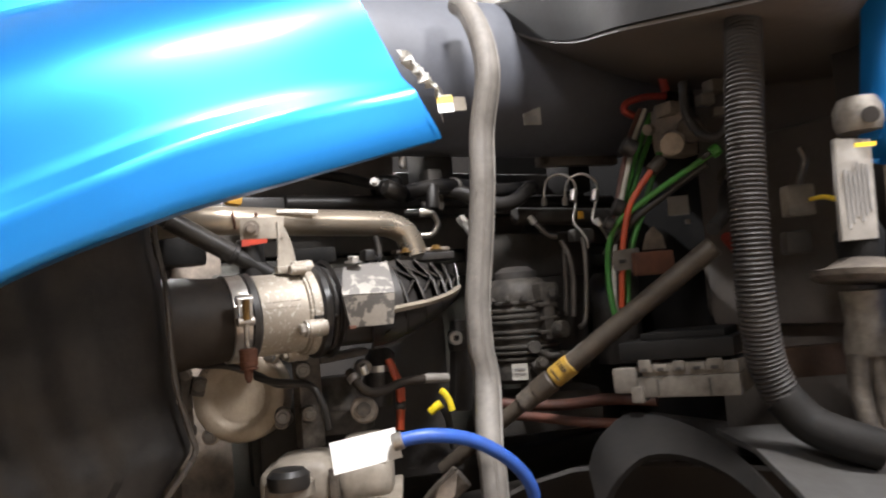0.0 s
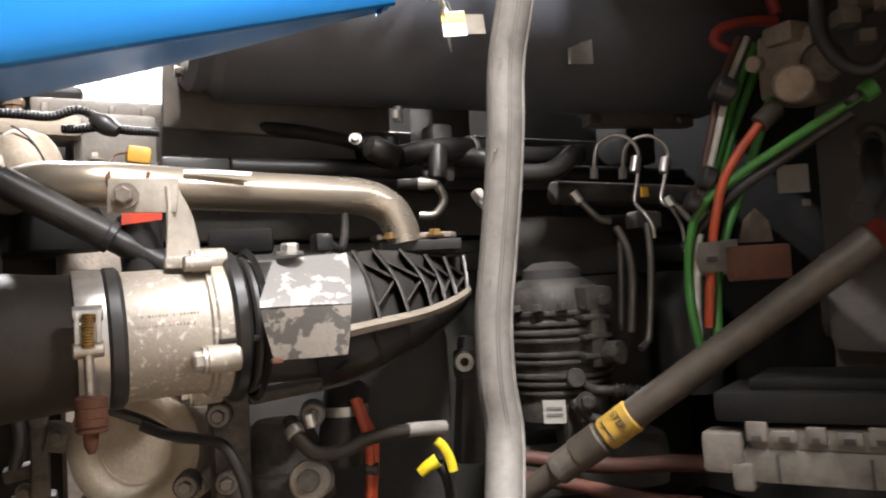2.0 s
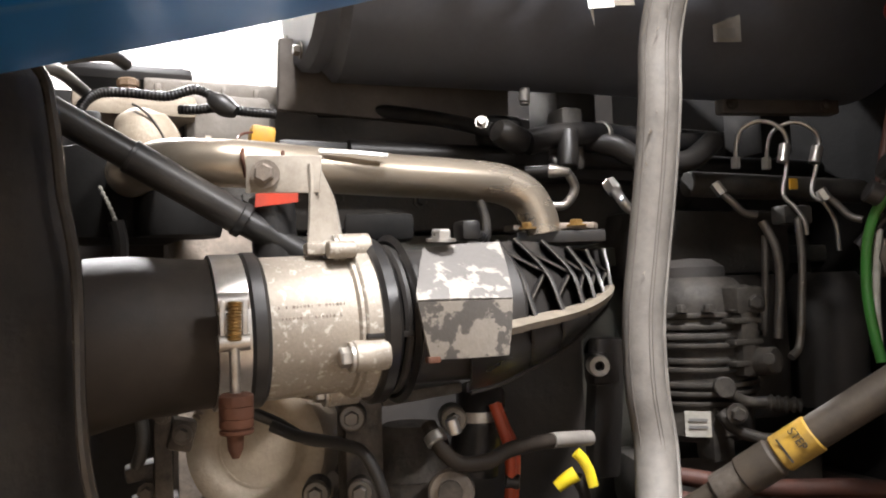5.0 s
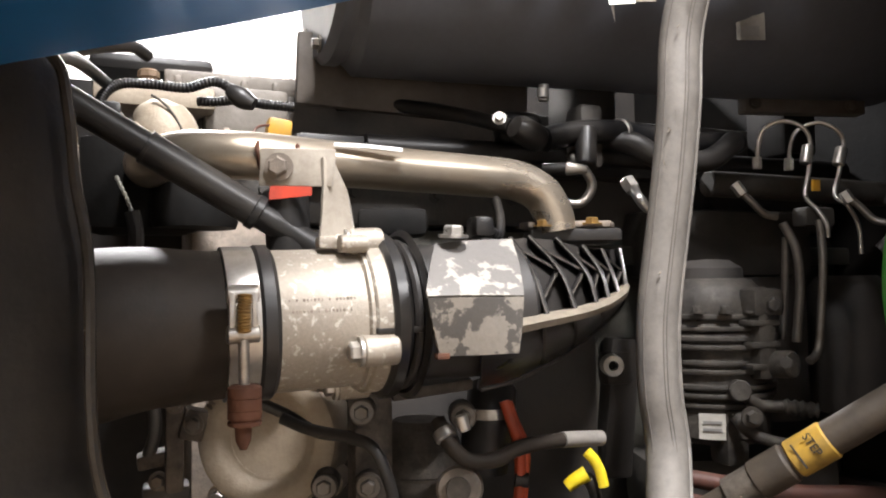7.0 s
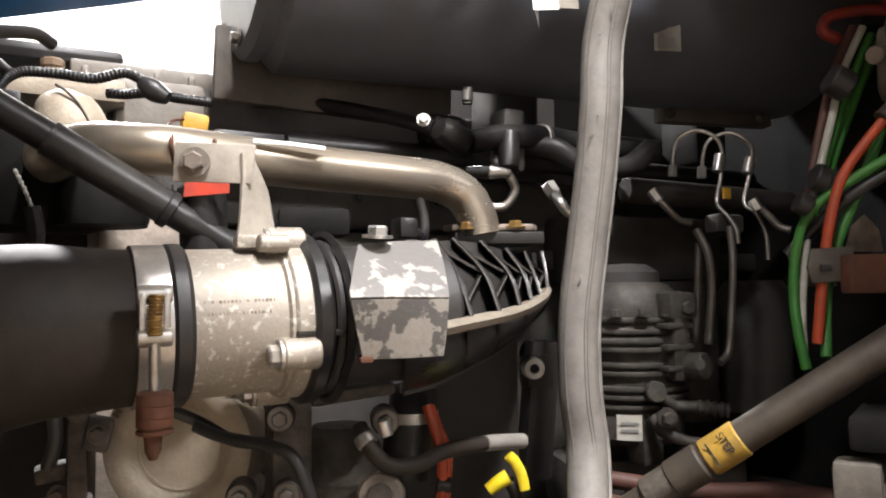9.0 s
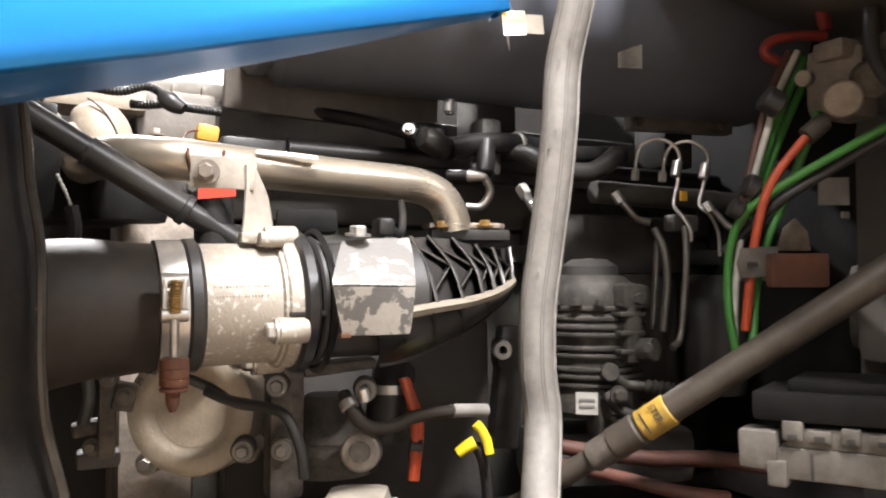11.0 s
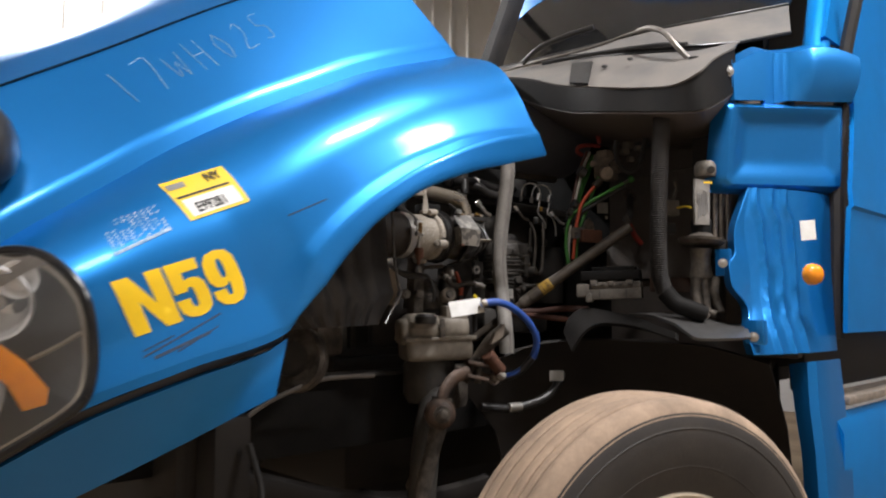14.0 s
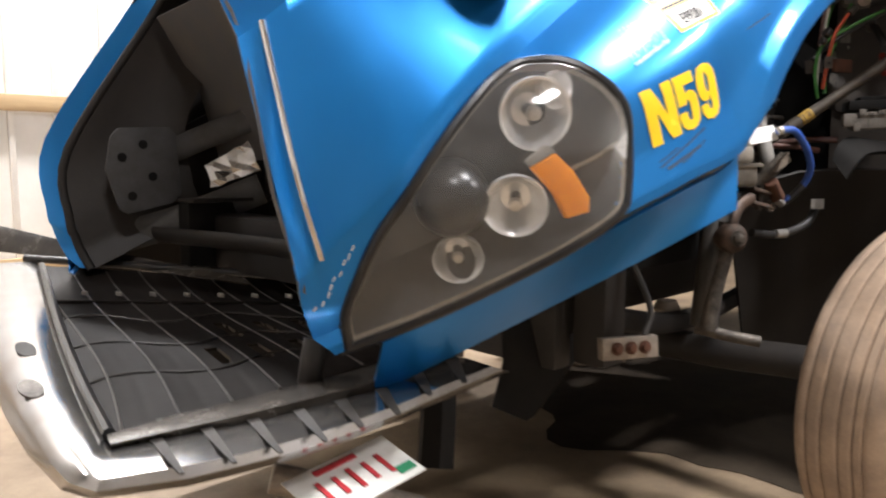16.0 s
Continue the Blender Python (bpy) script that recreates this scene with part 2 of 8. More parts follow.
dusty_steel = mat("dusty_steel_strip", (0.135, 0.113, 0.095), 0.6, 0.1, (0.085, 0.07, 0.058), 0.45, 18, 0.15, 120, 0.3)
cap_brown = mat("dusty_brown_cap", (0.20, 0.135, 0.085), 0.65, 0.1, (0.10, 0.065, 0.04), 0.45, 40, 0.2, 120, 0.4)
bracket_plate = mat("pale_zinc_plate", (0.44, 0.395, 0.335), 0.48, 0.25, (0.25, 0.21, 0.165), 0.42, 26, 0.12, 160, 0.2)
# dark concrete colour that paints the truck's shadow onto the floor
shade_dark = mat("shaded_concrete", (0.028, 0.022, 0.017), 0.9, 0, (0.06, 0.046, 0.033), 0.45, 3, 0.2, 45, 0.2, spec=0.08)


def concrete():
    m = mat("concrete_floor", (0.33, 0.245, 0.155), 0.7, 0, (0.15, 0.105, 0.068), 0.45, 1.6, 0.15, 45, 0.25)
    return m


def clear_cover(name, haze):
    """Aged clear polycarbonate: see-through with a milky film."""
    m = bpy.data.materials.new(name)
    m.use_nodes = True
    nt = m.node_tree
    out = nt.nodes["Material Output"]
    glass = nt.nodes["Principled BSDF"]
    glass.inputs["Base Color"].default_value = (0.50, 0.49, 0.48, 1)
    glass.inputs["Roughness"].default_value = 0.12
    clear = nt.nodes.new("ShaderNodeBsdfTransparent")
    noise_t = nt.nodes.new("ShaderNodeTexNoise")
    noise_t.inputs["Scale"].default_value = 9
    ramp = nt.nodes.new("ShaderNodeMapRange")
    ramp.inputs["To Min"].default_value, ramp.inputs["To Max"].default_value = haze * 0.5, haze * 1.5
    nt.links.new(noise_t.outputs["Fac"], ramp.inputs["Value"])
    mix = nt.nodes.new("ShaderNodeMixShader")
    nt.links.new(ramp.outputs["Result"], mix.inputs[0])
    nt.links.new(clear.outputs[0], mix.inputs[1])
    nt.links.new(glass.outputs[0], mix.inputs[2])
    fres = nt.nodes.new("ShaderNodeFresnel")
    fres.inputs["IOR"].default_value = 1.5
    gloss = nt.nodes.new("ShaderNodeBsdfGlossy")
    gloss.inputs["Roughness"].default_value = 0.06
    top = nt.nodes.new("ShaderNodeMixShader")
    nt.links.new(fres.outputs[0], top.inputs[0])
    nt.links.new(mix.outputs[0], top.inputs[1])
    nt.links.new(gloss.outputs[0], top.inputs[2])
    nt.links.new(top.outputs[0], out.inputs[0])
    return m


clear_glass = clear_cover("windscreen_glass", 0.015)
lens_cover = clear_cover("hazed_lens", 0.10)


def glow(name, strength):
    m = bpy.data.materials.new(name)
    m.use_nodes = True
    b = m.node_tree.nodes["Principled BSDF"]
    b.inputs["Emission Color"].default_value = (1, 0.95, 0.88, 1)
    b.inputs["Emission Strength"].default_value = strength
    return m


# ---- mesh helpers ----
def part(name, bm, material, parent=None, label="", smooth=True):
    me = bpy.data.meshes.new(name)
    bm.normal_update()
    bm.to_mesh(me)
    bm.free()
    me.materials.append(material)
    if smooth:
        me.set_sharp_from_angle(angle=radians(38))
    ob = new(name, me)
    if parent:
        ob.parent = parent
    if label:
        ob["label"] = label
    return ob


def thing(name, label, category, m=None, group="", kind=""):
    ob = new(name)
    ob.empty_display_size = 0.05
    if m is not None:
        ob.matrix_world = m
    return tagged(ob, label, category, group, kind)


def basis(z, x=None):
    """A turn whose z axis lies along z."""
    z = Vector(z).normalized()
    x = Vector(x) if x is not None else (Vector((0, 0, 1)) if abs(z.z) < 0.9 else Vector((1, 0, 0)))
    y = z.cross(x).normalized()
    x = y.cross(z)
    return Matrix((x, y, z)).transposed().to_4x4()


def box(size, m=None, bevel=0.004, bm=None, seg=2):
    own = bmesh.new()
    bmesh.ops.create_cube(own, size=1, matrix=Matrix.Diagonal((*size, 1)))
    if bevel:
        bmesh.ops.bevel(own, geom=own.edges[:], offset=min(bevel, min(size) * 0.45), segments=seg, profile=0.6, affect="EDGES")
    if m is not None:
        own.transform(m)
    return join(bm, own)


def join(bm, own):
    if bm is None:
        return own
    me = bpy.data.meshes.new("t")
    own.to_mesh(me)
    own.free()
    bm.from_mesh(me)
    bpy.data.meshes.remove(me)
    return bm


def at(p, m=None):
    t = Matrix.Translation(p)
    return t @ m if m is not None else t


def lathe(profile, m=None, seg=28, bm=None, closed=False, squash=None):
    """Turns a profile of (radius, height) round z. squash: (x, y) factors."""
    own = bmesh.new()
    rings = []
    sx, sy = squash or (1, 1)
    for r, h in profile:
        if r < 1e-6:
            rings.append([own.verts.new((0, 0, h))])
        else:
            rings.append([own.verts.new((sx * r * math.cos(2 * math.pi * i / seg), sy * r * math.sin(2 * math.pi * i / seg), h)) for i in range(seg)])
    pairs = list(zip(rings, rings[1:])) + ([(rings[-1], rings[0])] if closed else [])
    for a, b in pairs:
        for i in range(seg):
            j = (i + 1) % seg
            if len(a) == 1 and len(b) == 1:
                continue
            if len(a) == 1:
                own.faces.new((a[0], b[j], b[i]))
            elif len(b) == 1:
                own.faces.new((a[i], a[j], b[0]))
            else:
                own.faces.new((a[i], a[j], b[j], b[i]))
    if not closed:
        for ring, flip in ((rings[0], True), (rings[-1], False)):
            if len(ring) > 2:
                own.faces.new(ring[::-1] if flip else ring)
    bmesh.ops.recalc_face_normals(own, faces=own.faces[:])
    if m is not None:
        own.transform(m)
    return join(bm, own)


def rod(a, b, r, bm=None, seg=20, r2=None, bevel=0.0):
    a, b = Vector(a), Vector(b)
    n = (b - a).length
    r2 = r if r2 is None else r2
    c = bevel or min(r, n) * 0.12
    return lathe([(0, 0), (r - c, 0), (r, c), (r2, n - c), (r2 - c, n), (0, n)], at(a, basis(b - a)), seg, bm)


def spline(pts, n=8):
    """A smooth line through the points."""
    pts = [Vector(p) for p in pts]
    out = []
    ext = [pts[0] * 2 - pts[1]] + pts + [pts[-1] * 2 - pts[-2]]
    for i in range(1, len(ext) - 2):
        p0, p1, p2, p3 = ext[i - 1:i + 3]
        for k in range(n):
            t = k / n
            out.append(0.5 * ((2 * p1) + (p2 - p0) * t + (2 * p0 - 5 * p1 + 4 * p2 - p3) * t * t + (3 * p1 - p0 - 3 * p2 + p3) * t ** 3))
    out.append(pts[-1])
    return out


def pipe(pts, r, bm=None, seg=14, n=8, radius=None, smooth_path=True, cap=True, oval=None):
    """A tube along a line. radius: a function of the fraction of the length and the metres gone, giving the factor on r."""
    line = spline(pts, n) if smooth_path else [Vector(p) for p in pts]
    own = bmesh.new()
    total = sum((b - a).length for a, b in zip(line, line[1:]))
    gone, rings = 0.0, []
    side = None
    for i, p in enumerate(line):
        if i:
            gone += (p - line[i - 1]).length
        d = (line[min(i + 1, len(line) - 1)] - line[max(i - 1, 0)]).normalized()
        if side is None:
            side = basis(d).col[0].to_3d()
        side = (side - d * side.dot(d)).normalized()
        up = d.cross(side)
        k = r * (radius(gone / total, gone) if radius else 1)
        ox, oy = oval or (1, 1)
        rings.append([own.verts.new(p + side * (k * ox * math.cos(2 * math.pi * j / seg)) + up * (k * oy * math.sin(2 * math.pi * j / seg))) for j in range(seg)])
    for a, b in zip(rings, rings[1:]):
        for j in range(seg):
            own.faces.new((a[j], a[(j + 1) % seg], b[(j + 1) % seg], b[j]))
    if cap:
        own.faces.new(rings[0][::-1])
        own.faces.new(rings[-1])
    return join(bm, own)


def corrugated(pts, r, pitch=0.008, depth=0.12, seg=16, bm=None):
    length = sum((Vector(b) - Vector(a)).length for a, b in zip(pts, pts[1:]))
    n = max(6, int(length / pitch * 7 / (len(pts) - 1)))
    return pipe(pts, r, bm, seg, n, lambda f, s: 1 - depth * (0.5 + 0.5 * math.cos(2 * math.pi * s / pitch)))


def sheet(rows, thick=0.004, bm=None):
    """A skin through a grid of points, given thickness."""
    own = bmesh.new()
    vs = [[own.verts.new(p) for p in row] for row in rows]
    for a, b in zip(vs, vs[1:]):
        for i in range(len(a) - 1):
            own.faces.new((a[i], a[i + 1], b[i + 1], b[i]))
    own.normal_update()
    if thick:
        bmesh.ops.solidify(own, geom=own.faces[:], thickness=thick)
        bmesh.ops.recalc_face_normals(own, faces=own.faces[:])
    return join(bm, own)


def prism(outline, thick, m=None, bevel=0.002, bm=None):
    """A plate of the outline (x, y), thick along z."""
    own = bmesh.new()
    f = own.faces.new([own.verts.new((x, y, 0)) for x, y in outline])
    if f.normal.z < 0:
        f.normal_flip()
    got = bmesh.ops.extrude_face_region(own, geom=[f])
    bmesh.ops.translate(own, verts=[v for v in got["geom"] if isinstance(v, bmesh.types.BMVert)], vec=(0, 0, thick))
    bmesh.ops.recalc_face_normals(own, faces=own.faces[:])
    if bevel:
        bmesh.ops.bevel(own, geom=own.edges[:], offset=bevel, segments=2, profile=0.6, affect="EDGES")
    if m is not None:
        own.transform(m)
    return join(bm, own)


def plane_at(o, x, y):
    """A frame at o with x along x and y near y."""
    x = Vector(x).normalized()
    z = x.cross(Vector(y)).normalized()
    y = z.cross(x)
    return at(o, Matrix((x, y, z)).transposed().to_4x4())


def quad_frame(a, b, c):
    """A frame at the corner a, x towards b, y towards c; and the lengths."""
    a, b, c = Vector(a), Vector(b), Vector(c)
    return plane_at(a, b - a, c - a), (b - a).length, (c - a).length


def hexbolt(p, d, r=0.008, h=0.006, bm=None, washer=True):
    m = at(p, basis(d))
    own = bmesh.new()
    if washer:
        lathe([(0, 0), (r * 1.45, 0), (r * 1.45, h * 0.25), (0, h * 0.25)], None, 18, own)
    lathe([(0, h * 0.2), (r, h * 0.2), (r, h * 0.85), (r * 0.82, h), (0, h)], None, 6, own)
    own.transform(m)
    return join(bm, own)


def text(words, size, m, material, parent, name="lettering", bold=0.0, squeeze=1.0, depth=0.0006, gap=1.0):
    cu = bpy.data.curves.new(name, "FONT")
    cu.body, cu.size, cu.extrude, cu.offset = words, size, depth, bold
    cu.space_character = gap
    tmp = new("t", cu)
    dg = bpy.context.evaluated_depsgraph_get()
    me = bpy.data.meshes.new_from_object(tmp.evaluated_get(dg))
    bpy.data.objects.remove(tmp)
    me.transform(Matrix.Diagonal((squeeze, 1, 1, 1)))
    me.transform(m)
    me.materials.clear()
    me.materials.append(material)
    if depth == 0:
        own = bmesh.new()
        own.from_mesh(me)
        for axis in (0, 1):
            lo, hi = min(v.co[axis] for v in own.verts), max(v.co[axis] for v in own.verts)
            for k in range(1, 16):
                c, no = [0, 0, 0], [0, 0, 0]
                c[axis], no[axis] = lo + (hi - lo) * k / 16, 1
                bmesh.ops.bisect_plane(own, geom=own.verts[:] + own.edges[:] + own.faces[:], plane_co=c, plane_no=no)
        own.to_mesh(me)
        own.free()
    ob = new(name, me)
    ob.parent = parent
    return ob


def lerp(table, v):
    """A smooth curve through the table's points, with no overshoot."""
    if v <= table[0][0]:
        return table[0][1]
    if v >= table[-1][0]:
        return table[-1][1]
    d = [(f1 - f0) / (a1 - a0) for (a0, f0), (a1, f1) in zip(table, table[1:])]
    i = next(k for k in range(len(d)) if v <= table[k + 1][0])

    def slope(k):
        if k == 0 or k == len(d):
            return d[min(k, len(d) - 1)]
        if d[k - 1] * d[k] <= 0:
            return 0.0
        return 2 * d[k - 1] * d[k] / (d[k - 1] + d[k])

    (a, fa), (b, fb) = table[i], table[i + 1]
    h = b - a
    k = (v - a) / h
    return (fa * (2 * k ** 3 - 3 * k * k + 1) + h * slope(i) * (k ** 3 - 2 * k * k + k)
            + fb * (3 * k * k - 2 * k ** 3) + h * slope(i + 1) * (k ** 3 - k * k))

from mathutils.bvhtree import BVHTree


# ---- the shop ----
def setting(name, bm, material, label, parent=None):
    ob = part(name, bm, material, parent, smooth=False)
    return tagged(ob, label, kind="structure") if parent is None else ob


FLOOR_Z = -0.10
setting("floor", box((16, 15, 0.2), at((1, 1.5, FLOOR_Z - 0.1)), 0), concrete(), "stained tan concrete shop floor")
setting("ceiling", box((16.4, 15.4, 0.2), at((1, 1.5, 6.3)), 0), ceil_mat, "pale steel shop ceiling")
WALLS = {"wall_north": ((16, 0.2, 6.3), (1, 6.9, 3.05)), "wall_south": ((16, 0.2, 6.3), (1, -6.1, 3.05)),
         "wall_west": ((0.2, 12.8, 6.3), (-7.1, 0.4, 3.05)), "wall_east": ((0.2, 12.8, 6.3), (9.1, 0.4, 3.05))}
walls = {}
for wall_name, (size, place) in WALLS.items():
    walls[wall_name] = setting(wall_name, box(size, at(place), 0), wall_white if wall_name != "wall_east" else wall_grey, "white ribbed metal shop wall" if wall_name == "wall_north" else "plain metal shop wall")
for i in range(38):
    part("rib", box((0.05, 0.035, 6.1), at((-6.0 + i * 0.34, 6.785, 3.1)), 0.012), wall_white, walls["wall_north"])
for z in (1.55, 0.25):
    tagged(part("trim", box((14, 0.05, 0.13), at((1, 6.75, z)), 0.006), wood), "unpainted pine rail along the wall", kind="structure")
for i in range(9):
    tagged(part("trim", box((0.10, 0.045, 1.18), at((-5.4 + i * 1.5, 6.75, 0.905)), 0.006), wood), "unpainted pine stud on the wall", kind="structure")

# painted shade: a dark irregular sheet where the truck's shadow falls
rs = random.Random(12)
shade_outline = []
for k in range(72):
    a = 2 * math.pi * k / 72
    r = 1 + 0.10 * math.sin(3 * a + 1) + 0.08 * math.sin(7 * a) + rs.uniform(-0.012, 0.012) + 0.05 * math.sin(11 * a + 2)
    shade_outline.append((2.05 + 1.15 * r * math.cos(a), 1.66 + 1.0 * r * math.sin(a)))
setting("floor_shade", prism(shade_outline, 0.0015, at((0, 0, FLOOR_Z + 0.002)), 0), shade_dark, "dark patch of painted shade on the concrete floor")

tube_glow = glow("light_tube", 18)
for place in LAMPS:
    lamp = thing("high_bay_light", "white steel high-bay light hung from ceiling", "ceiling light", at(place), "high bay lights")
    part("housing", box((0.74, 0.58, 0.09), at((0, 0, 0.01)), 0.015), wall_white, lamp)
    for dy in (-0.12, 0.12):
        part("tube", rod((-0.30, dy, -0.05), (0.30, dy, -0.05), 0.018), tube_glow, lamp)
    for dx in (-0.30, 0.30):
        part("chain", rod((dx, 0, 0.05), (dx, 0, 6.2 - place[2]), 0.006), plate_steel, lamp)

# ---- the hood, tilted forward on its front hinge ----
HOOD = at((-0.8, 0, 0.65)) @ Matrix.Rotation(radians(-27.5), 4, "Y")
MID = 1.9
B0 = [(-0.05, 0.13), (0.25, 0.165), (0.42, 0.19), (0.6, 0.17), (0.8, 0.135), (0.85, 0.155), (0.91, 0.186), (1.0, 0.224), (1.12, 0.257), (1.26, 0.269), (1.42, 0.255), (1.58, 0.224), (1.77, 0.184)]
FOLD = [(0.8, 0.153), (0.85, 0.20), (0.91, 0.243), (1.05, 0.290), (1.19, 0.310), (1.30, 0.315), (1.44, 0.310), (1.6, 0.288), (1.77, 0.246)]
Y0 = [(-0.05, 1.24), (0.1, 1.10), (0.25, 0.97), (0.42, 0.85), (0.6, 0.805), (0.8, 0.785), (1.2, 0.78), (1.77, 0.785)]
B5 = [(0.0, 0.31), (0.165, 0.405), (0.286, 0.472), (0.47, 0.536), (0.68, 0.567), (0.86, 0.592), (1.1, 0.602), (1.36, 0.602), (1.77, 0.56), (2.0, 0.53)]
Y5 = [(0.0, 1.19), (0.2, 1.07), (0.5, 1.01), (1.0, 1.0), (1.77, 1.02), (2.0, 1.06)]
B7 = [(0.1, 0.70), (0.33, 0.75), (0.6, 0.78), (0.9, 0.805), (1.3, 0.845), (2.0, 0.87)]
Y7 = [(0.1, 1.24), (0.4, 1.20), (0.9, 1.20), (2.0, 1.22)]
FRONT = [-0.02, -0.022, -0.025, -0.03, -0.035, -0.035, -0.03, 0.0, 0.09, 0.16, 0.30, 0.50]
FRONT_FAR = [-0.02, -0.015, -0.005, 0.0, 0.01, 0.02, 0.035, 0.15, 0.58, 0.64, 0.62, 0.50]
REAR = [1.768, 1.768, 1.767, 1.764, 1.785, 1.825, 1.800, 1.806, 1.835, 1.865, 1.885, 1.89]
FAR_CUT = [0.50, 0.50, 0.50, 0.50, 0.50, 0.50, 0.48, 0.45, 0.38, 0.25, 0.10, 0.0]


def hood_profile(a):
    """Left half of the hood's cross-section at the length a: (y, height) from the lower edge to the middle."""
    b0, y0, b5, y5, b7, y7 = (lerp(t, a) for t in (B0, Y0, B5, Y5, B7, Y7))
    d = b5 - b0
    k = min(1, max(0, (a - 0.80) / 0.12))
    flare, band = 0.024 * k * (1 - 0.5 * max(0, (a - 1.4) / 0.37)), 0.018 * (1 - k) + (lerp(FOLD, a) - b0) * k
    return [(y0, b0 - 0.004 * k), (y0 - flare, b0 + 0.010 - 0.010 * k), (y0 - flare * 0.8, b0 + band), (y0 + 0.02 * (1 - k) - 0.001 * k, b0 + max(band + 0.022, 0.22 * d)), (y0 + 0.16 * (y5 - y0), b0 + 0.54 * d),
            (y0 + 0.50 * (y5 - y0), b0 + 0.76 * d), (y5, b5), (y5 + 0.33 * (y7 - y5), b5 + 0.38 * (b7 - b5)), (y7, b7),
            (y7 + 0.13, b7 + 0.075), (1.58, b7 + 0.115), (MID, b7 + 0.125)]


def creased(row):
    """A skin line through the profile's points with sharp folds at the lip and at the shoulder crease, which overhangs a hollow."""
    out = []
    k = min(1.0, max(0.0, (row[6].x - 0.10) / 0.25)) if row[6].x else 1.0
    under = row[6] + (row[5] - row[6]) * 0.10 + Vector((0, 0, -0.030 * k))
    for pts, n in ((row[0:3], 5), (row[2:4], 5), (row[3:6] + [under], 9), ([under, row[6]], 3), ([row[6], row[8]], 16), (row[8:12], 8)):
        seg = spline(pts, n)
        out += seg if not out else seg[1:]
    return out


def inside(poly, x, y):
    hit = False
    for (x0, y0), (x1, y1) in zip(poly, poly[1:] + poly[:1]):
        if (y0 > y) != (y1 > y) and x < (x1 - x0) * (y - y0) / (y1 - y0) + x0:
            hit = not hit
    return hit


LIGHT = [(0.0, 0.14), (0.018, 0.20), (0.05, 0.265), (0.10, 0.325), (0.166, 0.375), (0.24, 0.42), (0.322, 0.458), (0.39, 0.482), (0.445, 0.487), (0.485, 0.470),
         (0.505, 0.43), (0.508, 0.37), (0.49, 0.30), (0.46, 0.24), (0.42, 0.203), (0.34, 0.182), (0.257, 0.166), (0.125, 0.148)]


def hood_shell(mirror, opening=True):
    """One half of the painted skin, with an opening for the headlight."""
    own = bmesh.new()
    n, rows = 190, []
    for i in range(n + 1):
        s = i / n
        row = []
        for v in range(12):
            start = FRONT_FAR[v] if mirror else FRONT[v]
            a = start + (REAR[v] - (FAR_CUT[v] if mirror else 0) - start) * s
            y, b = hood_profile(a)[v]
            row.append(Vector((a, y, b)))
        fine = creased(row)
        first = fine[0]
        wide = (0.045 + 0.024 * min(1, max(0, (first.x - 0.82) / 0.15))) * (1 - s ** 16) + 0.004
        rows.append([first + Vector((0, wide, 0.002)), first + Vector((0, wide * 0.45, -0.001))] + fine)
    rows.append([p + (Vector((-0.010, 0.018, 0.002)) if i > 9 else Vector((-0.004, 0.003, 0.004))) for i, p in enumerate(rows[-1])])
    vs = [[own.verts.new((p.x, p.y if not mirror else 2 * MID - p.y, p.z)) for p in r] for r in rows]
    for r, q in zip(vs, vs[1:]):
        for i in range(len(r) - 1):
            c = (r[i].co + q[i + 1].co) / 2
            if opening and i < 2 and c.x < 0.54:
                continue
            if opening and inside(LIGHT, c.x, c.z) and i > 1 and c.z < 0.5:
                continue
            own.faces.new((r[i], q[i], q[i + 1], r[i + 1]) if not mirror else (r[i], r[i + 1], q[i + 1], q[i]))
    bmesh.ops.remove_doubles(own, verts=own.verts[:], dist=0.0005)
    own.normal_update()
    outer, rim = own.faces[:], [e for e in own.edges if len(e.link_faces) == 1]
    twin = {v: own.verts.new(v.co - v.normal * 0.006) for v in own.verts[:]}
    for f in outer:
        own.faces.new([twin[v] for v in reversed(f.verts)])
    for e in rim:
        a, b = e.verts
        own.faces.new((a, b, twin[b], twin[a]))
    bmesh.ops.recalc_face_normals(own, faces=own.faces[:])
    for v in own.verts:
        if v.co.z < lerp(B0, v.co.x) + 0.09 and not mirror:
            v.co.x = min(v.co.x, 1.768)
            v.co.z = max(v.co.z, lerp(B0, v.co.x) - 0.020)
    own.normal_update()
    tip = min(own.faces, key=lambda f: f.calc_center_median().y * (-1 if mirror else 1))
    if (tip.normal.y > 0) != mirror:
        bmesh.ops.reverse_faces(own, faces=own.faces[:])
        own.normal_update()
    for f in own.faces:
        c = f.calc_center_median()
        if f.normal.dot(Vector((0, c.y - MID, (c.z - 0.25) * 0.8))) < 0 and c.z > lerp(B0, c.x) + 0.07:
            f.material_index = 1
    return own


SIDE = BVHTree.FromBMesh(hood_shell(False, False))


def hood_y(a, b):
    """Where the hood's left side stands at the length a and the height b."""
    hit = SIDE.ray_cast(Vector((a, 0.2, b)), Vector((0, 1, 0)))[0]
    if hit is None or hit.y > 1.6:
        hit = SIDE.find_nearest(Vector((a, 0.6, b)))[0]
    return hit.y


def side_y(a, b):
    """The same side by its section alone, also where the headlight's opening is."""
    prof = creased([Vector((a, y, h)) for y, h in hood_profile(a)])
    for p, q in zip(prof, prof[1:]):
        if p.z <= b <= q.z:
            return p.y + (q.y - p.y) * (b - p.z) / max(1e-6, q.z - p.z)
    return prof[0].y if b < prof[0].z else prof[-1].y


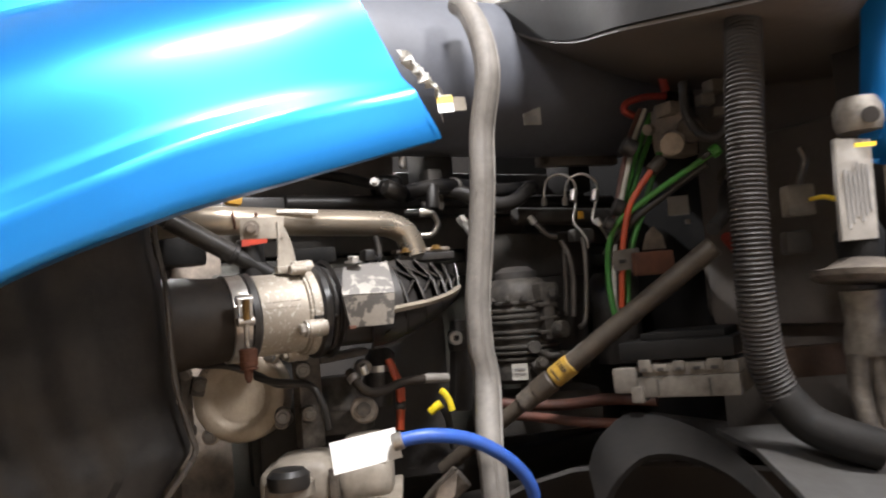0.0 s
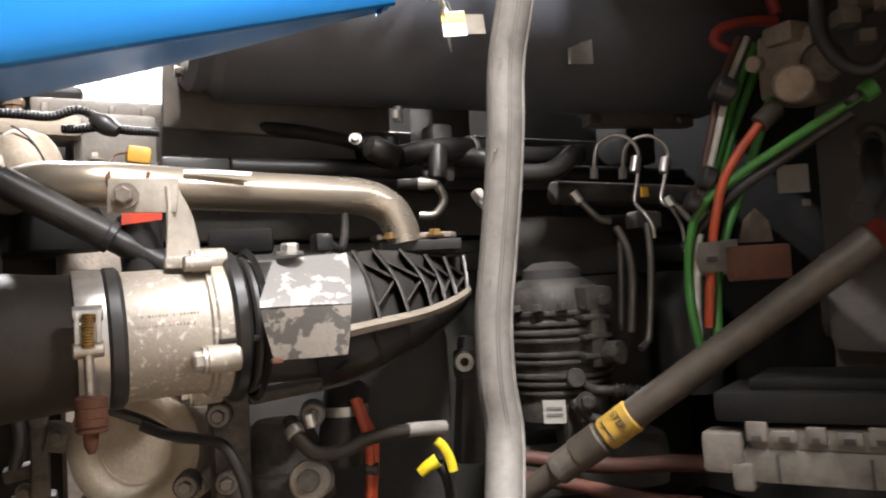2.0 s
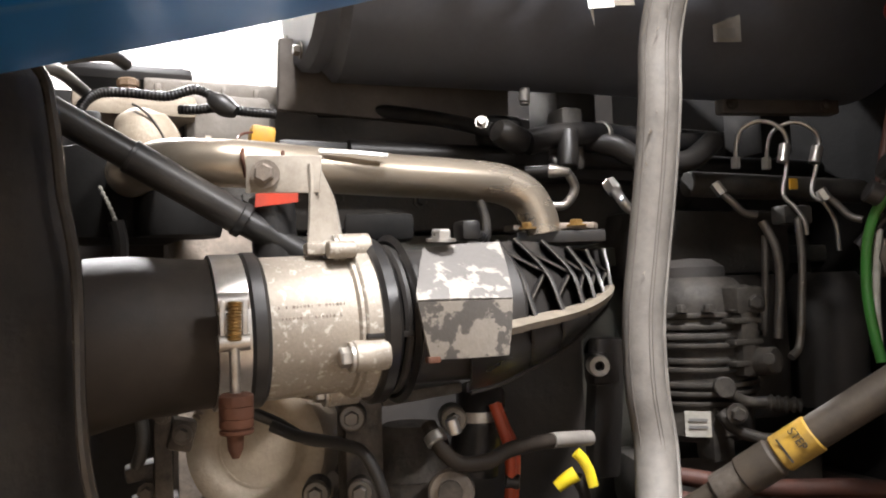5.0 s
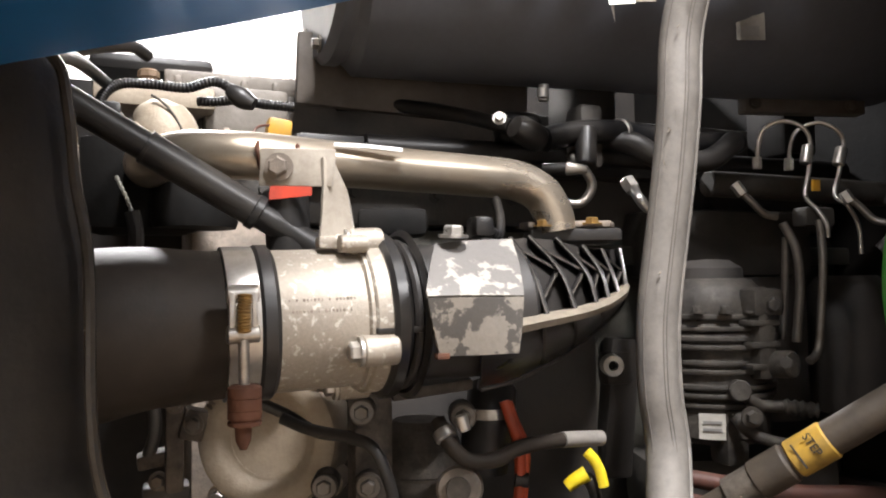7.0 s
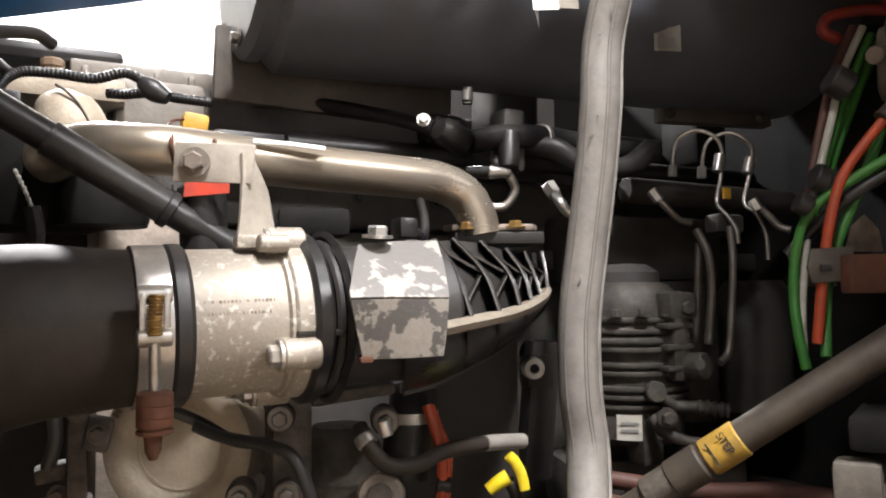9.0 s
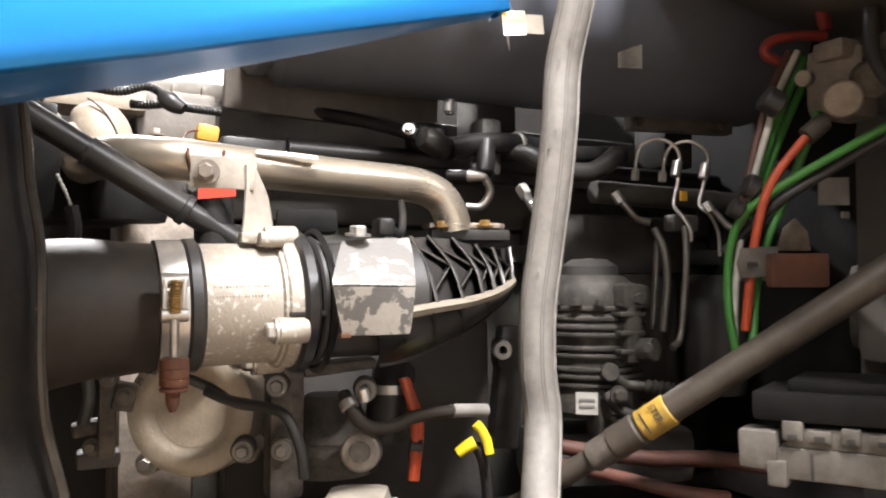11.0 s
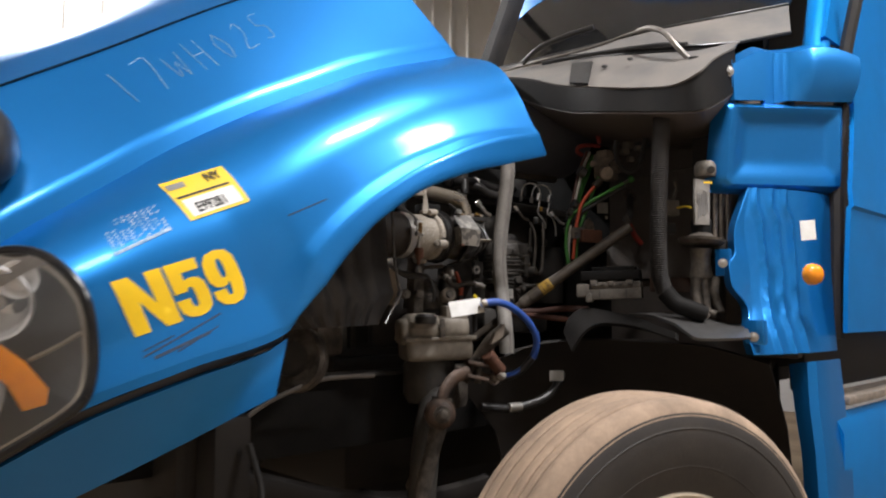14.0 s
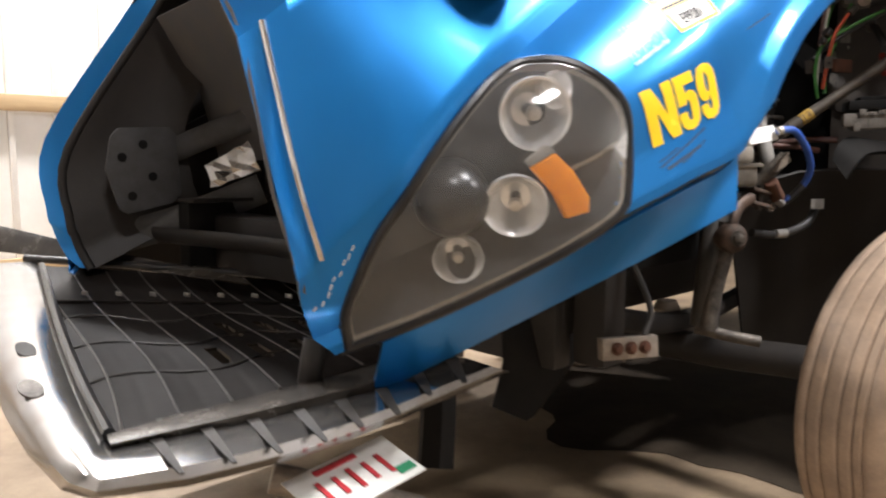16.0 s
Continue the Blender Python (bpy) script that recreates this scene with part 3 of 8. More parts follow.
def drape(me, lift):
    """Lays a flat mesh in the plane of length and height onto the hood's left side."""
    for v in me.vertices:
        v.co = (v.co.x, hood_y(v.co.x, v.co.y) - lift - v.co.z, v.co.y)


def flat(outline):
    own = bmesh.new()
    xs, ys = [p[0] for p in outline], [p[1] for p in outline]
    n = 10
    f = own.faces.new([own.verts.new((x, y, 0)) for x, y in outline])
    for k in range(1, n):
        for axis in (0, 1):
            c = (min(xs) + (max(xs) - min(xs)) * k / n, min(ys) + (max(ys) - min(ys)) * k / n)
            co, no = ((c[0], 0, 0), (1, 0, 0)) if axis == 0 else ((0, c[1], 0), (0, 1, 0))
            bmesh.ops.bisect_plane(own, geom=own.verts[:] + own.edges[:] + own.faces[:], plane_co=co, plane_no=no)
    return own


def sticker(name, outline, material, parent, lift=0.0015, label=""):
    ob = part(name, flat(outline), material, parent, label)
    drape(ob.data, lift)
    return ob


def tilted_rect(a, b, w, h, deg):
    c, s = math.cos(radians(deg)), math.sin(radians(deg))
    return [(a + c * x - s * y, b + s * x + c * y) for x, y in ((0, 0), (w, 0), (w, h), (0, h))]


hood = thing("truck_hood", "open bright blue truck hood tilted forward", "truck hood", HOOD)
for far in (False, True):
    part("skin", hood_shell(far, not far), blue_paint, hood).data.materials.append(blue_inside)
# panel gap and its beading
part("panel_gap", pipe([(a, lerp(Y7, a) - 0.001, lerp(B7, a)) for a in (0.28, 0.5, 0.7, 0.9, 1.1, 1.3, 1.5, 1.7, 1.83)], 0.003, seg=8), gap_black, hood)
# black strip and skirt below the headlight
strip = [[(a, lerp(Y0, a) + dy, b + db) for dy, db in ((0.0, 0.004), (0.012, -0.006), (0.03, -0.02))] for a, b in ((0.0, 0.135), (0.12, 0.142), (0.25, 0.160), (0.42, 0.186), (0.6, 0.166), (0.8, 0.133))]
part("lower_strip", sheet(strip, 0.006), black_plastic, hood)
def on_skirt(f, k, lift=0.0):
    """A place on the lower panel: f from its front end to the rear one, k from the lower edge to the upper one."""
    low = Vector((0.036 + 0.695 * f, 1.254 - 0.462 * f, -0.017 + 0.048 * f))
    a1 = 0.060 + 0.755 * f
    top = Vector((a1, lerp(Y0, a1) + 0.030, lerp(B0, a1) - 0.022))
    return low.lerp(top, k) + Vector((-0.3, -0.9, 0.0)) * lift


skirt = [[on_skirt(i / 16, k) for k in (0, 0.06, 0.3, 0.55, 0.8, 1)] for i in range(17)]
part("skirt_panel", sheet(skirt, 0.008), blue_paint, hood, "flat blue lower panel with scuffed corner")
part("scuff", pipe([on_skirt(0.66, 0.14, 0.006), on_skirt(0.70, 0.10, 0.006), on_skirt(0.76, 0.05, 0.006)], 0.003, seg=6, oval=(1, 0.4)), white_label, hood)

# headlight
light = part("headlight", flat(LIGHT), lens_cover, hood, "hazy clear teardrop headlight with amber turn signal")
for v in light.data.vertices:
    v.co = (v.co.x, side_y(v.co.x, max(v.co.y, 0.15)) - 0.012, v.co.y)
bowl = bmesh.new()
ring0 = [bowl.verts.new((a, side_y(a, b) - 0.004, b)) for a, b in LIGHT]
ca, cb = 0.30, 0.30
ring1 = [bowl.verts.new((ca + (a - ca) * 0.96, side_y(a, b) + 0.05, cb + (b - cb) * 0.96)) for a, b in LIGHT]
ring2 = [bowl.verts.new((ca + (a - ca) * 0.5, side_y(ca + (a - ca) * 0.5, cb + (b - cb) * 0.5) + 0.15, cb + (b - cb) * 0.5)) for a, b in LIGHT]
for r, q in ((ring0, ring1), (ring1, ring2)):
    for i in range(len(r)):
        j = (i + 1) % len(r)
        bowl.faces.new((r[i], r[j], q[j], q[i]))
bowl.faces.new(ring2)
bmesh.ops.recalc_face_normals(bowl, faces=bowl.faces[:])
part("bezel", bowl, lamp_black, light)
part("gasket", pipe([(a, side_y(a, max(b, 0.15)) - 0.006, b) for a, b in LIGHT + LIGHT[:1]], 0.010, seg=8, n=4), black_gloss, light)


def lamp_bowl(a, b, r, depth, inset, d, name="reflector"):
    """A chromed bowl with a bulb, its mouth set back behind the lens and turned along d."""
    m = at((a, side_y(a, b) + inset, b), basis(Vector(d).normalized()))
    ob = part(name, lathe([(r * 0.20, -depth), (r * 0.50, -depth * 0.86), (r * 0.78, -depth * 0.5), (r * 0.95, -depth * 0.12), (r, 0), (r * 1.08, 0.003), (r * 1.10, -0.006), (r * 0.98, -depth * 0.4), (r * 0.7, -depth * 0.85)], m, 40), reflector, light)
    part("bulb", lathe([(0, -depth * 0.15), (r * 0.15, -depth * 0.18), (r * 0.19, -depth * 0.5), (r * 0.19, -depth)], m, 16), lamp_black, ob)
    part("bulb_shield", lathe([(0, 0.0), (r * 0.20, -0.002), (r * 0.24, -depth * 0.22), (r * 0.20, -depth * 0.26), (0, -depth * 0.24)], m, 20), bright_steel, ob)
    return ob


lamp_bowl(0.400, 0.408, 0.060, 0.075, 0.040, (-0.62, -0.78, 0.10), "high_beam_bowl")
lamp_bowl(0.300, 0.278, 0.054, 0.060, 0.022, (-0.80, -0.60, 0.05), "low_beam_bowl")
lamp_bowl(0.212, 0.212, 0.044, 0.060, 0.045, (-0.72, -0.69, 0.05), "lower_bowl")
part("side_reflector", lathe([(0.006, -0.030), (0.022, -0.022), (0.032, 0), (0.034, 0.002), (0.026, -0.026), (0.008, -0.034)], at((0.448, side_y(0.448, 0.432) + 0.022, 0.432), basis((-0.35, -0.93, 0.05))), 28), reflector, light)
part("dome_cover", lathe([(0.0, 0.050), (0.022, 0.047), (0.046, 0.034), (0.064, 0.010), (0.070, -0.02), (0.070, -0.05), (0, -0.05)], at((0.238, side_y(0.238, 0.318) + 0.060, 0.318), basis((-0.66, -0.74, 0.08))), 32), black_gloss, light, "glossy black lamp dome")
mark = [(0.333, 0.338), (0.372, 0.346), (0.390, 0.302), (0.400, 0.245), (0.386, 0.222), (0.354, 0.226), (0.354, 0.275)]
amber = part("turn_signal", prism(mark, 0.010, None, 0.002), amber_lens, light, "orange ribbed turn signal lens")
for v in amber.data.vertices:
    v.co = (v.co.x, side_y(v.co.x, v.co.y) + 0.020 - v.co.z, v.co.y)
cap = part("signal_cap", prism([(0.330, 0.352), (0.366, 0.366), (0.376, 0.348), (0.334, 0.340)], 0.008, None, 0.002), grey_label, light)
for v in cap.data.vertices:
    v.co = (v.co.x, side_y(v.co.x, v.co.y) + 0.020 - v.co.z, v.co.y)
part("bezel_rib", pipe([(0.40, side_y(0.40, 0.30) + 0.03, 0.30), (0.44, side_y(0.44, 0.305) + 0.012, 0.305), (0.478, side_y(0.478, 0.312) + 0.004, 0.312)], 0.004, seg=8), dusty_ledge, light)

part("lens_edge", pipe([(ca + (a - ca) * 0.955, side_y(a, max(b, 0.15)) - 0.004, cb + (b - cb) * 0.955) for a, b in LIGHT + LIGHT[:1]], 0.0085, seg=8, n=4, oval=(0.35, 1)), dusty_ledge, light, "milky inner edge of the lens")

# yellow number, permit sticker, scuffs and chalk marks on the paint
GLYPHS = {
    "N": (0.83, [[(0, 0), (0, 1), (0.27, 1), (0.53, 0.45), (0.53, 1), (0.80, 1), (0.80, 0), (0.54, 0), (0.27, 0.55), (0.27, 0)]]),
    "5": (0.64, [[(0.02, 1), (0.58, 1), (0.58, 0.80), (0.26, 0.80), (0.26, 0.66), (0.36, 0.69), (0.50, 0.66), (0.58, 0.56), (0.60, 0.40), (0.60, 0.26), (0.56, 0.10), (0.45, 0.01), (0.30, -0.02), (0.14, 0.01), (0.04, 0.10), (0, 0.26),
                  (0, 0.34), (0.24, 0.34), (0.24, 0.24), (0.27, 0.17), (0.31, 0.16), (0.35, 0.19), (0.36, 0.28), (0.36, 0.42), (0.34, 0.51), (0.30, 0.53), (0.26, 0.51), (0.25, 0.46), (0.02, 0.46)]]),
    "9": (0.62, [[(0.62, 0.62), (0.60, 0.85), (0.50, 0.98), (0.31, 1.02), (0.12, 0.98), (0.02, 0.84), (0, 0.66), (0.02, 0.48), (0.10, 0.37), (0.22, 0.33), (0.32, 0.36), (0.37, 0.42), (0.37, 0.28), (0.36, 0.19), (0.32, 0.16), (0.28, 0.18),
                  (0.26, 0.26), (0.26, 0.30), (0.02, 0.30), (0.03, 0.16), (0.12, 0.03), (0.30, -0.02), (0.48, 0.02), (0.58, 0.12), (0.62, 0.34)],
                 [(0.25, 0.74), (0.27, 0.83), (0.31, 0.86), (0.35, 0.83), (0.37, 0.72), (0.37, 0.60), (0.35, 0.52), (0.31, 0.49), (0.27, 0.52), (0.25, 0.60)]])}


def heavy_letter(ch, height, m, material, parent, name):
    """A condensed heavy character, cut finely so that it can lie on the bent skin."""
    cu = bpy.data.curves.new(name, "CURVE")
    cu.dimensions, cu.fill_mode = "2D", "BOTH"
    for loop in GLYPHS[ch][1]:
        sp = cu.splines.new("POLY")
        sp.points.add(len(loop) - 1)
        for p, (x, y) in zip(sp.points, loop):
            p.co = (x * height, y * height, 0, 1)
        sp.use_cyclic_u = True
    tmp = new("t", cu)
    me = bpy.data.meshes.new_from_object(tmp.evaluated_get(bpy.context.evaluated_depsgraph_get()))
    bpy.data.objects.remove(tmp)
    own = bmesh.new()
    own.from_mesh(me)
    bmesh.ops.remove_doubles(own, verts=own.verts[:], dist=1e-6)
    for axis in (0, 1):
        for k in range(1, 12):
            c, no = [0, 0, 0], [0, 0, 0]
            c[axis], no[axis] = height * k / 11, 1
            bmesh.ops.bisect_plane(own, geom=own.verts[:] + own.edges[:] + own.faces[:], plane_co=c, plane_no=no)
    own.transform(m)
    ob = part(name, own, material, parent)
    drape(ob.data, 0.0016)
    return ob


SLANT = Matrix(((0.99, 0.04, 0, 0.551), (-0.14, 1.0, 0, 0.264), (0, 0, 1, 0), (0, 0, 0, 1)))
pen = 0.0
for ch in "N59":
    heavy_letter(ch, 0.108, SLANT @ at((pen, 0, 0)), yellow_vinyl, hood, "fleet_number")
    pen += GLYPHS[ch][0] * 0.108
W0, DEG = 0.125, -4.5
sticker("permit_sticker", tilted_rect(0.742, 0.412, W0, 0.083, DEG), yellow_label, hood, 0.0018, "yellow and white permit sticker")
sticker("permit_white", tilted_rect(0.753, 0.417, W0 - 0.022, 0.035, DEG), white_label, hood, 0.0026)
sticker("permit_bar", tilted_rect(0.752, 0.4565, W0 - 0.02, 0.004, DEG), ink, hood, 0.0028)
sticker("permit_bar", tilted_rect(0.752, 0.476, 0.035, 0.011, DEG), ink_grey, hood, 0.0028)
for words, a, b, size, k in (("E99281", 0.768, 0.4215, 0.027, 0.78), ("NY", 0.826, 0.4675, 0.024, 0.9)):
    lab = text(words, size, at((a, b, 0)) @ Matrix.Rotation(radians(DEG), 4, "Z"), ink, hood, "lettering", 0.0006, k, 0)
    drape(lab.data, 0.0042)
rnd = random.Random(4)
for i in range(9):
    for j in range(9):
        if rnd.random() < 0.75:
            a, b = 0.594 + i * 0.0125 + j * 0.0012, 0.418 + j * 0.0055 - i * 0.0004
            sticker("decal_fleck", tilted_rect(a, b, 0.0095, 0.0020, 24), decal_white, hood, 0.0018)
sticker("decal_edge", tilted_rect(0.590, 0.409, 0.112, 0.0055, 1.5), decal_white, hood, 0.0018)
for a, b, w, h, d in ((0.545, 0.225, 0.16, 0.004, 2), (0.56, 0.214, 0.11, 0.007, -3), (0.60, 0.206, 0.09, 0.003, 4), (0.55, 0.235, 0.06, 0.003, 0), (0.92, 0.345, 0.10, 0.003, -2)):
    sticker("scuff", tilted_rect(a, b, w, h * 0.8, d), scuff_dark, hood, 0.0012)
rs_ = random.Random(8)
for k in range(9):
    f = k / 8
    a, b = -0.020 + 0.085 * f + rs_.uniform(-0.003, 0.003), 0.232 + 0.084 * f + rs_.uniform(-0.004, 0.004)
    ob = part("paint_chip", pipe([(a, side_y(max(a, -0.03), b) - 0.0012, b), (a + 0.006, side_y(a + 0.006, b + 0.006) - 0.0012, b + 0.006 + rs_.uniform(0, 0.004))], 0.0016, seg=5, n=2), white_label, hood)
CHALK = {"1": [[(0.1, 0), (0.0, 1)]], "7": [[(0, 1), (0.8, 1.05), (0.5, 0)]], "W": [[(0, 0.8), (0.15, 0.1), (0.45, 0.6), (0.6, 0.1), (0.8, 0.9)]],
         "H": [[(0, 1), (0, 0)], [(0, 0.5), (0.6, 0.55)], [(0.65, 1), (0.65, 0)]], "0": [[(0.3, 0.9), (0.02, 0.5), (0.3, 0), (0.6, 0.45), (0.3, 0.9)]],
         "2": [[(0.05, 0.8), (0.4, 0.95), (0.5, 0.6), (0.0, 0.05), (0.7, 0.1)]], "5": [[(0.6, 1.0), (0.1, 0.95), (0.05, 0.6), (0.5, 0.5), (0.4, 0.1), (0.0, 0.1)]]}
x_pos = 0.850
for ch in "17WH025":
    for stroke in CHALK[ch]:
        pts = [(x_pos + 0.050 * u, 0.662 + 0.080 * v + 0.12 * (x_pos - 0.82)) for u, v in stroke]
        part("chalk_stroke", pipe([(a, hood_y(a, b) - 0.0008, b) for a, b in pts], 0.0012, seg=5, n=4), chalk_pale, hood)
    x_pos += 0.056 if ch == "1" else 0.070

# wheel-arch liner under the fender
arch = []
for k in range(25):
    f = k / 24
    a = 0.79 + 0.95 * f
    b = lerp(B0, a) + 0.004
    arch.append([(a + 0.004, lerp(Y0, a) + d, b + up + 0.006 * math.cos(k * math.pi)) for d, up in ((0.02, 0.0), (0.045, 0.07), (0.075, 0.16), (0.12, 0.24))])
part("arch_liner", sheet(arch, 0.006), liner_black, hood)
EDGE = [(0.378, 1.128, 1.638), (0.390, 1.130, 1.622), (0.395, 1.130, 1.594), (0.398, 1.130, 1.568), (0.401, 1.130, 1.535), (0.408, 1.130, 1.495), (0.411, 1.126, 1.466), (0.412, 1.124, 1.433), (0.413, 1.122, 1.372), (0.418, 1.120, 1.320), (0.432, 1.120, 1.262), (0.434, 1.115, 1.232), (0.396, 1.110, 1.185), (0.365, 1.100, 1.148)]
FAR = [(-0.179, 0.997, 1.607), (-0.175, 1.002, 1.507), (-0.173, 1.004, 1.461), (-0.172, 1.007, 1.415), (-0.163, 1.006, 1.361), (-0.128, 0.989, 1.315), (-0.109, 1.004, 1.268), (-0.069, 1.020, 1.217), (-0.013, 1.048, 1.172), (0.056, 1.081, 1.139)]
splash = []
near_line, far_line = spline(EDGE, 3), spline(FAR, 6)
for i_row, p in enumerate(near_line):
    q = far_line[round(i_row * (len(far_line) - 1) / (len(near_line) - 1))]
    row = []
    for k in range(41):
        f = k / 40
        x = p.lerp(q, f)
        row.append(x + Vector((0, 0.008 * (1 if (k // 3) % 2 else 0) * (0.16 < f) + 0.03 * math.exp(-f * 30), 0)))
    splash.append(row)
shield = part("splash_shield", sheet(splash, 0.006), shield_brown, None, "ribbed black plastic splash shield")
shield.parent = hood
shield.matrix_parent_inverse = HOOD.inverted()
part("shield_rim", pipe([Vector(p) + Vector((0.0, -0.004, 0)) for p in EDGE], 0.0045, seg=8), dusty_gloss, shield)

# front opening: inner frame, cross-brace, hinge plates
for sgn in (1, -1):
    def my(y):
        return y if sgn > 0 else 2 * MID - y
    edge = FRONT if sgn > 0 else FRONT_FAR
    lipline = [(edge[v], *hood_profile(edge[v])[v]) for v in range(3, 12)]
    if sgn > 0:
        inner = [[(a + 0.006, my(y + 0.006), b - 0.004), (a + 0.03, my(min(1.9, y + 0.05)), b - 0.02), (a + 0.16, my(min(1.9, y + 0.09)), b - 0.04)] for a, y, b in lipline]
        part("inner_frame", sheet([spline(c, 3) for c in zip(*inner)], 0.006), blue_inside, hood)
    else:
        rim = spline(lipline, 5)
        def inward(p, d, back):
            return Vector((p.x + back, my(p.y + d * 0.75), p.z - d * 0.65))
        part("front_flange", sheet([[inward(p, 0.002, 0.002) for p in rim], [inward(p, 0.052, 0.008) for p in rim], [inward(p, 0.072, 0.022) for p in rim]], 0.004), blue_paint, hood)
        part("flange_seal", pipe([inward(p, 0.078, 0.028) for p in rim], 0.014, seg=10, smooth_path=False), liner_black, hood)
        part("inner_shell", sheet([[inward(p, 0.082, 0.032) for p in rim], [inward(p, 0.092, 0.12) for p in rim], [inward(p, 0.10, 0.26) for p in rim], [inward(p, 0.16, 0.42) for p in rim]], 0.006), inner_brown, hood)
    trim_line = [(edge[v] + 0.05, *hood_profile(edge[v] + 0.05)[v]) for v in (6, 7, 8)]
    part("edge_trim", pipe([(a, my(y - 0.003), b) for a, y, b in trim_line], 0.006, seg=8), chrome, hood)
plate_m = plane_at((-0.80, 2.47, 0.945), (1, -0.1, 0), (0, 0.03, 1))
hp = part("hinge_plate", prism([(0, 0.14), (0.02, 0.24), (0.045, 0.265), (0.20, 0.27), (0.22, 0.25), (0.23, 0.06), (0.20, 0.03), (0.06, 0.0), (0.035, 0.015)], 0.010, plate_m, 0.003), hinge_steel, None, "dark steel hinge plate with four holes")
hp.parent = hood
hp.matrix_parent_inverse = HOOD.inverted()
for u, v in ((0.050, 0.175), (0.115, 0.215), (0.075, 0.055), (0.140, 0.115)):
    part("hole", lathe([(0, 0), (0.014, 0), (0.014, 0.004), (0, 0.004)], plate_m @ at((u, v, 0.0085)), 16), arch_rubber, hp)
for name, pts, r in (("hinge_arm", [(-0.72, 2.58, 0.86), (-0.56, 2.46, 0.92), (-0.36, 2.30, 1.02)], 0.050), ("brace", [(-0.62, 2.60, 1.10), (-0.48, 2.44, 1.19), (-0.33, 2.28, 1.27)], 0.040)):
    arm_ob = part(name, pipe(pts, r, seg=12, oval=(1, 0.35)), hinge_steel, None)
    arm_ob.parent = hood
    arm_ob.matrix_parent_inverse = HOOD.inverted()
rf = random.Random(9)
foil = part("foil_patch", sheet([[Vector((-0.742, 1.950, 1.101)).lerp(Vector((-0.656, 1.874, 1.163)), u / 6).lerp(Vector((-0.737, 1.934, 1.043)).lerp(Vector((-0.641, 1.847, 1.087)), u / 6), v / 4) + Vector((rf.uniform(-1, 1), rf.uniform(-1, 1), rf.uniform(-1, 1))) * 0.004 for u in range(7)] for v in range(5)], 0.002), satin_chrome, None, "crumpled silver foil patch", smooth=False)
foil.parent = hood
foil.matrix_parent_inverse = HOOD.inverted()
part("cross_brace", pipe([(0.25, 1.3, 0.12), (0.30, 1.9, 0.10), (0.25, 2.5, 0.12)], 0.03, seg=10, oval=(1, 0.5)), liner_black, hood)
part("inner_panel", sheet([[(0.62, 1.20, 0.2), (0.62, 1.9, 0.2), (0.62, 2.6, 0.2)], [(0.66, 1.22, 0.45), (0.66, 1.9, 0.47), (0.66, 2.58, 0.45)], [(0.6, 1.3, 0.72), (0.6, 1.9, 0.76), (0.6, 2.5, 0.72)]], 0.006), blue_inside, hood)

# black sheet added for the dark hollow; covers bright slivers of wall
part("inner_dark_filler", box((0.34, 0.02, 0.52), at((0.58, 2.63, 0.10)), 0.006), liner_black, hood)
part("far_liner", sheet([[(a, 2 * MID - y, b) for y, b in ((1.05, 0.26), (1.12, 0.0), (1.2, -0.25), (1.3, -0.45))] for a in (0.55, 0.9, 1.3, 1.6)], 0.006), liner_black, hood)

# hood mirror
mirror = thing("hood_mirror", "black plastic hood-mounted mirror arm", "mirror")
base_p = HOOD @ Vector((0.540, hood_y(0.540, 0.668), 0.668))
ball = base_p + Vector((-0.030, -0.065, -0.004))
part("foot", lathe([(0, -0.03), (0.050, -0.03), (0.060, -0.012), (0.056, 0.03), (0.050, 0.07), (0, 0.07)], at(base_p, basis((-0.42, -0.75, 0.25))), 32), black_plastic, mirror)
part("socket", lathe([(0, -0.082), (0.034, -0.080), (0.062, -0.062), (0.078, -0.030), (0.081, 0.004), (0.074, 0.036), (0.058, 0.066), (0.048, 0.090), (0, 0.092)], at(ball, basis((-0.28, -0.08, 1.0))) @ Matrix.Diagonal((0.95, 1.0, 1, 1)), 40), black_plastic, mirror)
part("arm", pipe([ball + Vector((-0.012, -0.004, 0.05)), ball + Vector((-0.050, -0.012, 0.15)), ball + Vector((-0.088, -0.02, 0.28)), ball + Vector((-0.120, -0.03, 0.44))], 0.041, seg=20, radius=lambda f, s: 1.1 - 0.2 * f), black_plastic, mirror)
part("head", box((0.16, 0.06, 0.24), at(ball + Vector((-0.13, -0.04, 0.54)), Matrix.Rotation(0.3, 4, "Z")), 0.04, seg=4), black_plastic, mirror)


# ---- front wheel ----
chassis = thing("truck_chassis", "grimy black truck frame with steered front wheels", "truck chassis")


